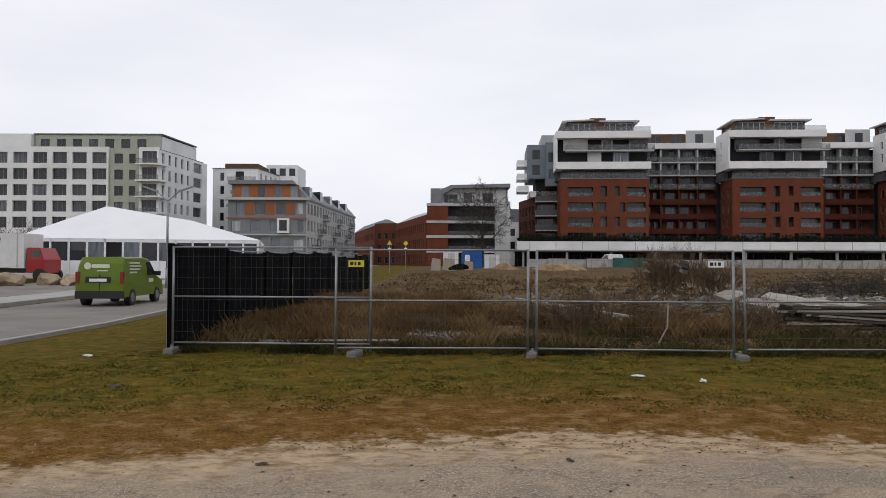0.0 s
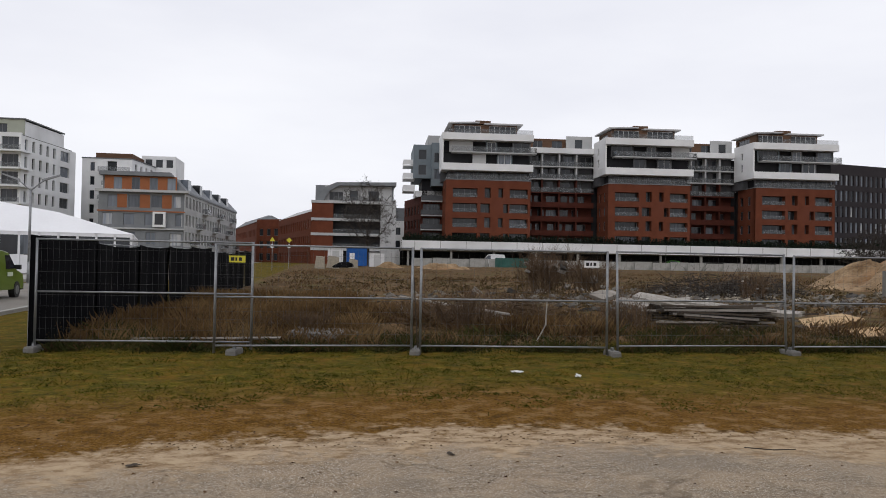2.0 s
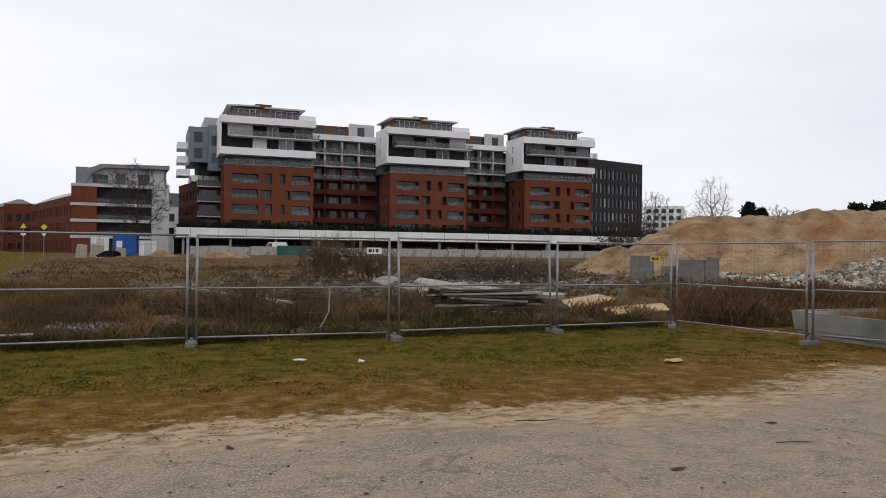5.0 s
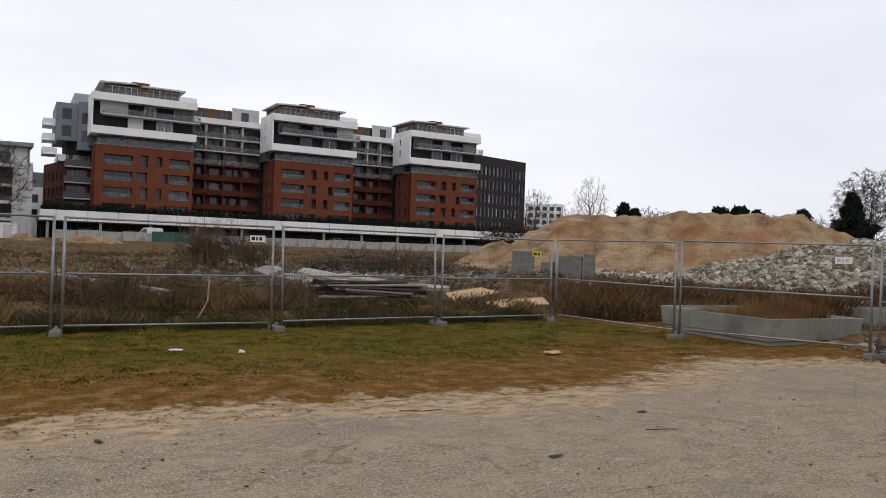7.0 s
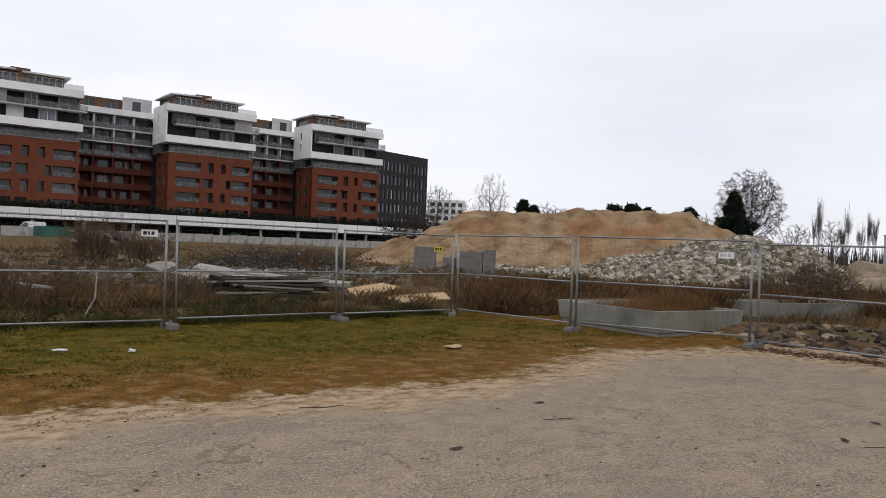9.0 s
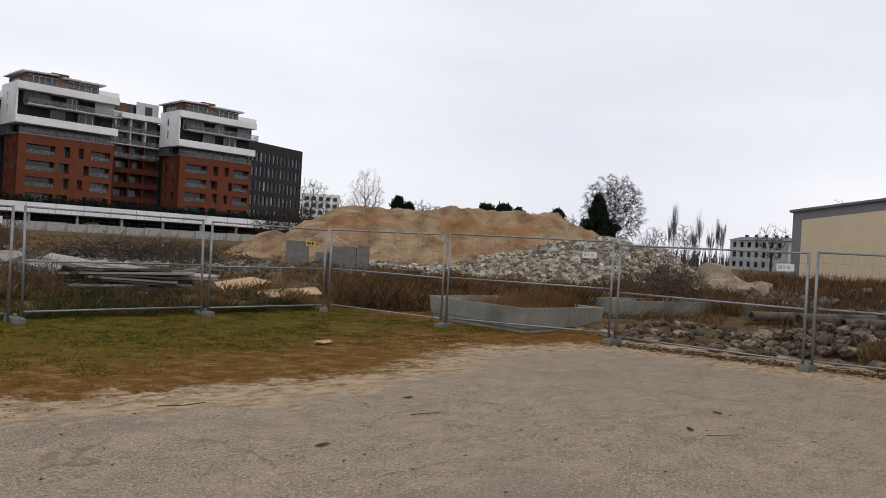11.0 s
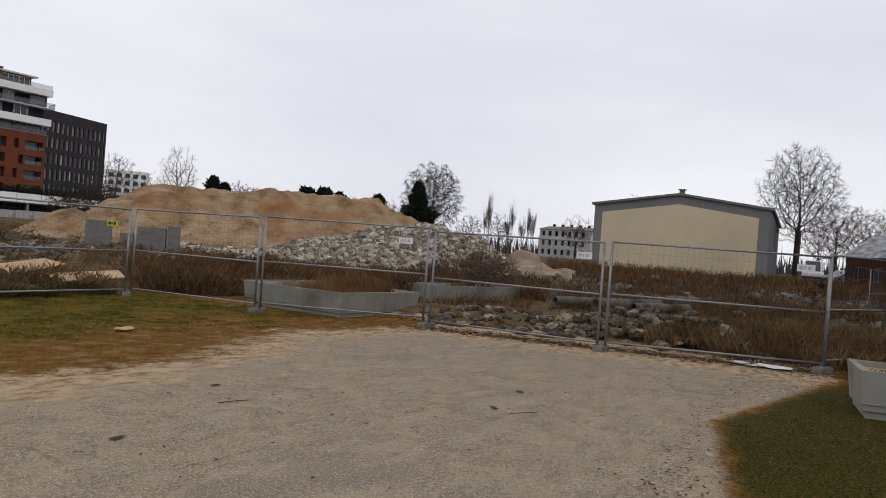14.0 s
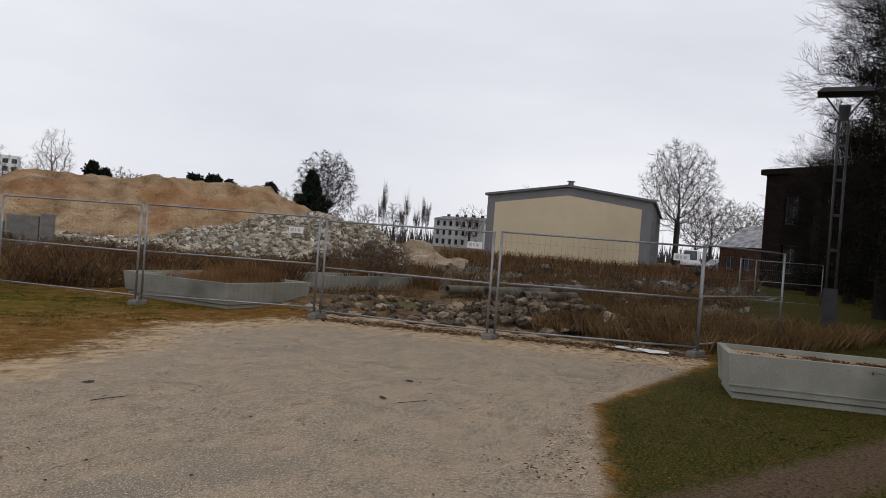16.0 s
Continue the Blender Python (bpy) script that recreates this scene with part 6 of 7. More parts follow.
# ---- things on the building site ----
bpy.context.view_layer.update()
DEPS = bpy.context.evaluated_depsgraph_get()
rr_ = random.Random(77)


def on_heap(cx, cy, n, sx, sy, turn, sink=0.0):
    out, m = [], pose(cx, cy, 0, 0, 0, turn)
    for _ in range(n):
        p = m @ Vector((max(-2, min(2, rr_.gauss(0, 1))) * sx * rr_.uniform(0.9, 1), max(-1.9, min(1.9, rr_.gauss(0, 1))) * sy * rr_.uniform(0.9, 1), 0))
        out.append((p.x, p.y, heap_top(p.x, p.y) - sink))
    return out


scatter("rubble", M_RUBBLE, "pale lumps of broken concrete covering a heap", "rubble", on_heap(rx - 0.6, ry - 0.4, 8500, 4.4, 2.7, -60), 1, (0.04, 0.2))
scatter("clods", M_CLOD, "clods of earth lying on the long heap", "earth clods", on_heap(*polar(49.5, 60), 420, 8.0, 3.2, -49), 8, (0.02, 0.07), 0.5)
scatter("rubble", M_RUBBLE, "broken concrete at the foot of the earth heap", "rubble", on_heap(*polar(45.5, 50), 520, 3.4, 1.3, -45), 2, (0.08, 0.38))
scatter("rubble", M_COBBLE, "scattered grey lumps on the site", "rubble", on_heap(*polar(28, 42), 420, 6.0, 4.5, -28), 3, (0.08, 0.3), 0.5)
scatter("rubble", M_COBBLE, "stones and clods across the site", "rubble", on_heap(*polar(70, 34), 420, 6.0, 5.0, -70), 4, (0.08, 0.3), 0.6)
scatter("rubble", M_COBBLE, "broken stone before the hall", "rubble", on_heap(*polar(82, 48), 520, 5.0, 4.0, -82), 5, (0.08, 0.32), 0.6)
scatter("rubble", M_COBBLE, "concrete lumps among the weeds behind the fence", "rubble", on_heap(4.5, 24, 160, 5.0, 4.0, 0), 6, (0.06, 0.25), 0.5)

# boulders: rounded lumps
BOULDERS = []
for s in range(5):
    bm = bmesh.new()
    bmesh.ops.create_icosphere(bm, subdivisions=2, radius=1)
    for q in bm.verts:
        q.co *= 1 + 0.5 * noise.noise(q.co * 1.7 + Vector((s * 7, 0, 0)))
        q.co.z *= 0.72
        q.co.x *= 1.25
    me = bpy.data.meshes.new("stone")
    bm.to_mesh(me)
    bm.free()
    BOULDERS.append(me)
M_STONE = surface("field_stone", (0.055, 0.040, 0.027), (0.22, 0.172, 0.125), 2.2, 0.9, 0.6, vary=0.6)
M_TAN = surface("tan_stone", (0.22, 0.165, 0.11), (0.38, 0.30, 0.21), 1.2, 0.9, 0.4, vary=0.2)
for me in BOULDERS:
    me.materials.append(M_STONE)


def boulder(name, x, y, s, mat=None, parent=None, z=None, label="", category=""):
    me = rr_.choice(BOULDERS)
    ob = new(name, me)
    z = heap_top(x, y) + s * 0.35 if z is None else z
    ob.matrix_basis = pose(x, y, z, rr_.uniform(-25, 25), rr_.uniform(-25, 25), rr_.uniform(0, 360)) @ Matrix.Scale(s, 4)
    if mat:
        ob.material_slots[0].link = "OBJECT"
        ob.material_slots[0].material = mat
    if parent:
        ob.parent = parent
    if label:
        tagged(ob, label, category)
    return ob


pile = thing("stone_pile", "heap of loose grey and tan cobblestones behind the fence", "stone pile")
for i in range(290):
    x, y = 16.7 + rr_.gauss(0, 0.95), 3.5 + rr_.gauss(0, 1.25)
    if x < 14.5:
        x = 14.5 + rr_.random()
    rise = 0.66 * math.exp(-((x - 16.8) / 1.2) ** 2 - ((y - 3.4) / 1.5) ** 2)
    s = rr_.uniform(0.05, 0.15)
    boulder("stone", x, y, s, M_TAN if i % 9 == 0 else None, pile, gz(x, y) + rise * rr_.uniform(0.35, 1.0) + s * 0.3)
strewn = thing("stone_pile", "loose stones and clods strewn along the inside of the fence", "stone pile")
for i in range(120):
    x, y = 14.3 + 3.6 * rr_.random() ** 1.3, rr_.uniform(4.4, 8.1)
    boulder("stone", x, y, rr_.uniform(0.04, 0.13), M_TAN if i % 5 == 0 else None, strewn, gz(x, y) + 0.04)
for i in range(9):
    x, y = polar(rr_.uniform(68.5, 72.5), rr_.uniform(40, 47))
    boulder("boulder", x, y, rr_.uniform(0.4, 0.9), M_TAN, None, None, "large tan boulder among dry weeds", "boulder")
for i in range(9):
    x, y = -31 + i * 1.55 + rr_.uniform(-0.4, 0.4), 46 + rr_.uniform(-1.2, 1.2)
    boulder("boulder", x, y, rr_.uniform(0.45, 0.8), M_TAN, None, None, "boulder in the planted strip beside the street", "boulder")


def lump(name, x, y, z, size, mat, label, category, turn=0, tilt=0, seed=1):
    """A flattened crumpled piece: paper, bag or clod."""
    bm = bmesh.new()
    bmesh.ops.create_icosphere(bm, subdivisions=2, radius=1)
    for q in bm.verts:
        n = noise.noise(q.co * 2.2 + Vector((seed * 3.1, 0, 0)))
        q.co = Vector((q.co.x * size[0], q.co.y * size[1], max(-0.2, q.co.z) * size[2] * 0.6)) * (1 + 0.95 * n)
    me = bpy.data.meshes.new(name)
    bm.to_mesh(me)
    bm.free()
    me.materials.append(mat)
    ob = new(name, me)
    ob.matrix_basis = pose(x, y, z, tilt, 0, turn)
    return tagged(ob, label, category)


M_PAPER = surface("white_paper", (0.62, 0.62, 0.60), (0.75, 0.75, 0.73), 6, 0.8, 0.3)
lump("paper", 2.76, 11.4, 0.03, (0.10, 0.06, 0.035), M_PAPER, "crumpled white paper on the grass", "litter", 10, 0, 1)
lump("paper", 3.58, 10.95, 0.03, (0.05, 0.05, 0.05), M_PAPER, "crumpled white paper ball on the grass", "litter", 40, 0, 2)
lump("cardboard", 8.2, 9.42, 0.03, (0.19, 0.10, 0.05), M_OSB, "torn piece of tan cardboard on the grass", "litter", 20, 0, 3)
lump("bag", 13.95, 0.75, 0.03, (0.12, 0.28, 0.06), M_PAPER, "white plastic bag lying under the fence", "litter", 10, 0, 4)
lump("bag", 14.05, 1.25, 0.03, (0.09, 0.16, 0.05), M_PAPER, "crumpled white wrapper under the fence", "litter", 30, 0, 5)
lump("bag", 14.7, 2.2, 0.12, (0.15, 0.22, 0.10), M_BLACK, "black plastic sack among the stones", "litter", 0, 0, 6)
lump("clod", -4.45, 10.05, 0.04, (0.09, 0.07, 0.06), M_DARKWOOD, "dark clod of earth on the grass", "clod", 0, 0, 7)
lump("clod", -6.4, 13.4, 0.04, (0.08, 0.05, 0.05), M_PAPER, "pale scrap in the grass", "litter", 0, 0, 8)
for i, (x, y) in enumerate(((4.1, 4.66), (7.33, 2.97), (1.0, 6.6), (6.1, 5.6), (-1.6, 6.4), (8.4, 3.1))):
    lump("bark_piece", x, y, 0.012, (0.06, 0.025, 0.015), M_DARKWOOD, "dark dead leaf on the worn asphalt", "leaf", i * 50, 0, 20 + i)


def stick(name, pts, r, mat, label, category):
    a = Mesh()
    for p, q in zip(pts, pts[1:]):
        a.tube(p, q, r, r * 0.8, 5)
    return tagged(a.part(name, mat), label, category)


stick("twig", [(3.75, 6.6, 0.02), (3.95, 6.45, 0.03), (4.2, 6.5, 0.02)], 0.006, M_DARKWOOD, "broken brown twig at the edge of the grass", "twig")
stick("twig", [(5.5, 5.0, 0.01), (5.65, 4.92, 0.02), (5.8, 4.9, 0.01)], 0.005, M_DARKWOOD, "thin dry twig on the asphalt", "twig")
stick("twig", [(7.2, 2.75, 0.01), (7.35, 2.6, 0.02), (7.5, 2.55, 0.01)], 0.004, M_DARKWOOD, "thin dry twig on the asphalt", "twig")
stick("pole", [(1.55, 14.3, 0.02), (1.45, 14.25, 1.4)], 0.012, M_DARKWOOD, "dark thin bar leaning on the fence", "pole")

# plates on the fence: a coloured field with bars where the maker's mark is
M_YELLOW = plain("yellow_plate", (0.62, 0.55, 0.05))
M_PLATE = plain("white_plate", (0.74, 0.74, 0.74))
M_INK = plain("black_print", (0.02, 0.02, 0.02))


def plate(x, y, z, turn, mat, label):
    p = thing("notice_plate", label, "sign", pose(x, y, z, 0, 0, turn), group="plates on the fence")
    Mesh().box(-0.14, -0.004, -0.06, 0.14, 0.004, 0.06).part("board", mat, p)
    for a, b in ((-0.11, -0.05), (-0.03, 0.0), (0.03, 0.08)):
        Mesh().box(a, -0.008, -0.03, b, -0.0045, 0.03).part("mark", M_LGREY if "faint" in label else M_INK, p)


plate(-1.72, 13.72, 1.68, 0, M_YELLOW, "small yellow plate with a black mark on the fence")
plate(4.68, 13.57, 1.70, -4, M_PLATE, "small white plate with a black mark on the fence")
plate(11.5, 13.83, 1.60, 1, M_YELLOW, "small yellow plate with a black mark on the fence")
plate(13.28, 7.55, 1.69, -70, M_PLATE, "small white plate with a faint mark on the fence")
plate(13.37, 3.92, 1.66, -92, M_PLATE, "small white plate with a faint mark on the fence")
plate(14.13, 0.35, 1.72, -76, M_PLATE, "small white plate with a faint mark on the fence")

# plywood sheets, slabs and boards
sheets = thing("plywood_sheet", "pale plywood sheet lying tilted on the weeds", "sheet", pose(13.25, 17.0, 0.20, 6, -4, -8))
Mesh().prism([(-1.15, -0.55), (0.9, -0.6), (1.25, 0.3), (-0.2, 0.45), (-0.95, 0.35)], 0, 0.022).part("sheet", M_OSB, sheets)
sheets = thing("plywood_sheet", "pale plywood sheet leaning on another one", "sheet", pose(12.45, 18.1, 0.34, 6, -8, 12))
Mesh().prism([(-0.95, -0.5), (0.95, -0.45), (1.0, 0.3), (-0.3, 0.5)], 0, 0.022).part("sheet", M_OSB, sheets)
Mesh().box(-0.8, -0.3, -0.22, 0.8, 0.2, -0.02).part("support", M_DARKWOOD, sheets)
for i, (x, y, z, w, d, rx_, ry_, rz_) in enumerate(((9.6, 23.6, 0.50, 1.3, 0.5, 24, 8, -30), (10.6, 22.8, 0.55, 1.2, 0.6, 12, -8, -10), (12.0, 21.8, 0.42, 2.4, 0.22, 10, 4, -12), (8.9, 24.4, 0.72, 0.9, 0.5, 30, 10, -50), (13.2, 21.4, 0.38, 1.8, 0.18, 8, 3, -8), (11.2, 22.2, 0.50, 1.0, 0.3, 24, -6, 20), (10.1, 21.6, 0.35, 1.3, 0.25, 12, 6, -35), (12.4, 20.6, 0.25, 1.1, 0.3, 14, 2, 15))):
    s = thing("concrete_slab", "pale broken concrete slab tilted on a pile of boards", "slab", pose(x, y, z, rx_, ry_, rz_), group="broken slabs")
    Mesh().prism([(-w / 2, -d / 2), (w / 2 - 0.3, -d / 2 - 0.1), (w / 2, d / 3), (w / 5, d / 2), (-w / 2 + 0.2, d / 2 - 0.15)], -0.07, 0.07).part("slab", M_OLDWOOD, s)
boards = thing("board_pile", "untidy pile of dark wet boards and beams", "board pile", pose(11.4, 21.3, gz(11.4, 21.3)))
for i in range(34):
    l_, z = rr_.uniform(0.9, 2.6), 0.03 + 0.012 * i
    Mesh().box(-l_ / 2, -0.09, -0.02, l_ / 2, 0.09, 0.03).part("board", M_DARKWOOD if i % 3 else M_OLDWOOD, boards, pose(rr_.gauss(0, 0.7), rr_.gauss(0, 0.6), z, rr_.uniform(-5, 5), rr_.uniform(-6, 6), rr_.gauss(-12, 22)))
for i, (x, y, s) in enumerate(((8.6, 19.6, 0.28), (9.3, 19.3, 0.32), (-0.9, 15.7, 0.13), (0.5, 15.5, 0.11))):
    boulder("boulder", x, y, s, M_TAN if i > 1 else None, None, None, "rough stone among the weeds inside the fence", "boulder")
slab2 = thing("concrete_slab", "flat pale stone slab half buried in weeds", "slab", pose(-0.2, 15.7, 0.20, 6, 3, 8), group="broken slabs")
Mesh().prism([(-0.75, -0.3), (0.2, -0.42), (0.8, -0.15), (0.6, 0.3), (-0.5, 0.35)], -0.06, 0.06).part("slab", M_FOOT, slab2)
stick("plank", [(-3.7, 14.75, 0.17), (-1.0, 14.6, 0.22)], 0.035, M_OLDWOOD, "weathered plank lying along the fence", "plank")
stick("plank", [(2.2, 26.0, 0.5), (4.6, 19.5, 0.35)], 0.05, M_OLDWOOD, "weathered plank lying in the weeds", "plank")
stick("branch", [(4.0, 15.0, 0.05), (4.25, 15.1, 0.45), (4.3, 15.2, 0.95)], 0.018, M_OLDWOOD, "pale bare branch standing in the weeds", "branch")

def brush_heap(az, dist, w, h, n, label, seed, mat):
    """A tangle of cut branches thrown on a heap."""
    rnd = random.Random(seed)
    x, y = polar(az, dist)
    t = thing("brush_heap", label, "brush heap", pose(x, y, gz(x, y) - 0.05))
    a = Mesh()
    for _ in range(n):
        q, g = math.sqrt(rnd.random()), rnd.uniform(0, 6.28)
        p = Vector((math.cos(g) * q * w / 2, math.sin(g) * q * w / 2, h * (1 - q * q) * rnd.uniform(0.1, 1)))
        d = Vector((rnd.gauss(0, 1), rnd.gauss(0, 1), rnd.gauss(0.15, 0.4))).normalized()
        r = rnd.uniform(0.006, 0.022)
        for _ in range(3):
            e = p + d * rnd.uniform(0.15, 0.4)
            e.z = max(0.02, e.z)
            a.tube(p, e, r, r * 0.75, 3, caps=False)
            p, r = e, r * 0.75
            d = (d + Vector((rnd.gauss(0, 0.25), rnd.gauss(0, 0.25), rnd.gauss(0, 0.2)))).normalized()
    a.part("tangle", mat, t)
    return t


brush_heap(26.8, 42, 6.5, 1.3, 900, "dark tangle of cut branches on the site", 401, M_BARK)
brush_heap(30.5, 46, 5.0, 1.0, 600, "dark tangle of cut branches and roots", 402, M_BARK)
brush_heap(22.5, 30, 3.2, 0.6, 420, "low tangle of dark branches beside broken slabs", 403, M_SHRUB)
brush_heap(66.2, 29, 3.0, 1.25, 900, "round dark brown tangle of dead brambles", 404, M_SHRUB)
brush_heap(13.5, 22, 2.2, 0.6, 350, "brown tangle of dead brambles among weeds", 405, M_SHRUB)
brush_heap(8.0, 19, 2.0, 0.55, 350, "brown tangle of dead brambles inside the fence", 406, M_SHRUB)
scatter("rubble", M_COBBLE, "dark broken lumps strewn over the middle of the site", "rubble", on_heap(*polar(24, 34), 700, 6.0, 3.0, -24), 9, (0.05, 0.22), 0.5)
scatter("rubble", M_RUBBLE, "pale broken lumps strewn over the middle of the site", "rubble", on_heap(*polar(29, 40), 260, 5.0, 3.0, -29), 10, (0.05, 0.22), 0.5)

# the stack of old planks with broken slabs thrown on top
stack = thing("plank_stack", "tall untidy stack of dark old planks under broken slabs", "plank stack", pose(9.55, 18.35, gz(9.55, 18.35), 0, 0, -27))
for i in range(46):
    k = i // 6
    l_ = rr_.uniform(1.2, 2.9)
    Mesh().box(-l_ / 2, -0.085, -0.02, l_ / 2, 0.085, 0.025).part("plank", M_OLDWOOD if i % 4 == 0 else M_DARKWOOD, stack, pose(rr_.gauss(0, 0.25), -0.55 + 0.21 * (i % 6) + rr_.uniform(-0.05, 0.05), 0.05 + 0.075 * k, rr_.uniform(-5, 5), rr_.uniform(-3, 3), rr_.gauss(0, 7)))
for x, y, z, w, d, rx_, ry_, rz_ in ((8.55, 19.15, 0.80, 1.5, 0.8, 10, 10, -24), (9.7, 18.55, 0.70, 1.9, 0.55, 6, 6, -30), (10.75, 17.75, 0.60, 1.5, 0.45, 8, 3, -22), (9.1, 18.5, 0.66, 0.9, 0.6, 18, -6, 10)):
    sl = thing("concrete_slab", "pale cracked slab lying on a stack of planks", "slab", pose(x, y, z, rx_, ry_, rz_), group="broken slabs")
    Mesh().prism([(-w / 2, -d / 2), (w / 4, -d / 2 - 0.08), (w / 2, -d / 5), (w / 2 - 0.1, d / 3), (0.05, d / 2), (-w / 2 + 0.15, d / 2 - 0.12)], -0.045, 0.045).part("slab", M_PALESLAB, sl)

# concrete foundations with openings
FM = along(28.6, 36.6, 31.6, 33.0)
found = thing("foundation_wall", "remains of a grey concrete foundation wall", "wall", FM)
f0 = gz(30, 35) - 0.2
for a, b, h in ((0.0, 1.3, 1.35), (1.8, 2.5, 0.75), (2.7, 4.2, 1.15), (4.3, 4.9, 1.3)):
    Mesh().prism([(a, 0), (b, 0), (b, 0.5 if b - a > 1 else 0.9), (a, 0.5)], f0, f0 + h + 0.2).part("block", M_FOOT, found)


M_PIPE = surface("stained_pipe", (0.085, 0.075, 0.06), (0.19, 0.17, 0.14), 1.4, 0.9, 0.4, 12, stain=(0.06, 0.05, 0.04), stain_scale=0.9)


def pipe(x, y, z, turn, length, r):
    p = thing("concrete_pipe", "grey concrete drain pipe lying on the ground", "pipe", pose(x, y, z, 0, 0, turn), group="drain pipes")
    n = 16
    ring = lambda u, q: [(u, math.cos(i * math.tau / n) * q, math.sin(i * math.tau / n) * q) for i in range(n)]
    a = Mesh().loft([ring(0, r * 0.74), ring(0, r), ring(length, r), ring(length, r * 0.74), ring(0, r * 0.74)], caps=False)
    a.part("tube", M_PIPE, p, smooth=False)


pipe(20.9, 6.9, 0.34, -28, 2.0, 0.13)
pipe(21.2, 5.8, 0.34, -24, 3.0, 0.17)
pipe(22.4, 5.0, 0.28, -30, 2.4, 0.14)
pipe(27.0, 5.0, 0.36, -40, 2.0, 0.16)

# low wall of concrete panels behind the site
back_wall = thing("panel_wall", "low grey concrete panel wall at the back of the site", "wall")
for i in range(30):
    x = 12.5 + i * 3.0
    y = 121 - i * 0.17
    z = gz(x, y) - 0.2
    Mesh().box(0.03, 0, 0, 2.97, 0.16, 1.5 + 0.06 * math.sin(i * 2.3)).part("panel", M_CONC, back_wall, along(x, y, x + 3, y - 0.17, z))
tarp = thing("tarpaulin", "green tarpaulin hung over the concrete wall", "tarpaulin", pose(25.5, 119.9, gz(25, 120)))
M_TARP = surface("green_tarpaulin", (0.03, 0.09, 0.075), (0.05, 0.13, 0.11), 1, 0.6, 0.3)
Mesh().loft([[(x, 0.15 * math.sin(x * 2), 0), (x, 0.15 * math.sin(x * 2) + 0.06, 0), (x, 0.06, 1.5), (x, 0, 1.5)] for x in np.linspace(0, 5.5, 16)]).part("cloth", M_TARP, tarp)

# hedge on the podium
rh = random.Random(9)
hv, hf = [], []
for i in range(7500):
    leaf_clumps(rh, hv, hf, Vector((rh.uniform(-8.2, 95.5), rh.uniform(-7.2, -5.6), 4.9 + rh.random() * (1.7 + 0.4 * math.sin(i * 0.37)))), 0.4, 3, 0.3)
hedge = tagged(link_mesh("hedge", hv, hf, M_CONIFER, None, RED), "dark evergreen hedge on the podium", "hedge", kind="stuff")


# ---- vehicles ----
def vehicle(label, m, paint, length, width, height, style, category, name):
    """A van or car: lofted body, glass, lights, wheels with rims. Heads towards +y; origin on the ground at the middle."""
    t = thing(name, label, category, m)
    L, W = length / 2, width / 2
    if style == "van":
        prof = [(-L, 0.35), (-L + 0.02, 1.0), (-L + 0.13, height - 0.25), (-L + 0.3, height - 0.02), (0.1, height), (L * 0.36, height - 0.08), (L * 0.66, 1.12), (L * 0.95, 0.95), (L, 0.7), (L, 0.35)]
    else:
        prof = [(-L, 0.35), (-L, 0.85), (-L * 0.82, 0.95), (-L * 0.55, height - 0.05), (-0.1, height), (L * 0.22, height - 0.08), (L * 0.55, 0.92), (L * 0.95, 0.78), (L, 0.6), (L, 0.35)]
    rings = []
    for k, (inset, sink) in ((-1, (0.10, 0.05)), (-0.94, (0.02, 0.01)), (-0.6, (0, 0)), (0.6, (0, 0)), (0.94, (0.02, 0.01)), (1, (0.10, 0.05))):
        rings.append([(k * W - math.copysign(max(0, z - 1.0) * 0.13, k) * (abs(k) > 0.9), y * (1 - inset * 0.25), z - sink * (z > 0.6)) for y, z in prof])
    Mesh().loft(rings).part("body", paint, t)
    Mesh().box(-W + 0.02, -L - 0.03, 0.3, W - 0.02, -L + 0.25, 0.58).part("rear_bumper", M_INK, t)
    Mesh().box(-W + 0.02, L - 0.25, 0.3, W - 0.02, L + 0.03, 0.55).part("front_bumper", M_INK, t)
    for s in (-1, 1):
        Mesh().box(s * W - 0.09 * s - 0.06, -L - 0.015, 0.85, s * W - 0.09 * s + 0.06, -L + 0.1, 1.28).part("tail_light", plain("tail_light_red", (0.22, 0.02, 0.02), 0.2), t)
        Mesh().box(s * (W - 0.35) - 0.17, L - 0.12, 0.68, s * (W - 0.35) + 0.17, L + 0.012, 0.85).part("headlight", M_PLATE, t)
        if style == "van":
            q = [(L * 0.16, 1.12), (L * 0.60, 1.14), (L * 0.36, height - 0.2), (L * 0.16, height - 0.2)]
        else:
            q = [(-L * 0.6, 0.95), (L * 0.48, 0.93), (L * 0.16, height - 0.13), (-L * 0.45, height - 0.13)]
        Mesh().loft([[(s * (W - 0.02 - max(0, z - 1) * 0.13), y, z) for y, z in q], [(s * (W + 0.008 - max(0, z - 1) * 0.13), y, z) for y, z in q]]).part("side_window", M_GLASS, t)
        Mesh().box(s * W - 0.02 * s - 0.06, L * 0.58, 1.1, s * W + 0.12 * s + 0.04, L * 0.58 + 0.12, 1.28).part("mirror", M_INK, t)
        for y in (-L * 0.62, L * 0.64):
            w = Mesh().tube((s * (W - 0.2), y, 0.32), (s * (W + 0.02), y, 0.32), 0.32, sides=20).part("wheel", M_INK, t)
            Mesh().tube((s * (W + 0.0), y, 0.32), (s * (W + 0.03), y, 0.32), 0.2, 0.17, sides=14).part("rim", M_STEEL, w)
    if style == "van":
        Mesh().quad((-W + 0.2, L * 0.66 + 0.01, 1.13), (W - 0.2, L * 0.66 + 0.01, 1.13), (W - 0.3, L * 0.38, height - 0.12), (-W + 0.3, L * 0.38, height - 0.12)).part("windscreen", M_GLASS, t)
    return t


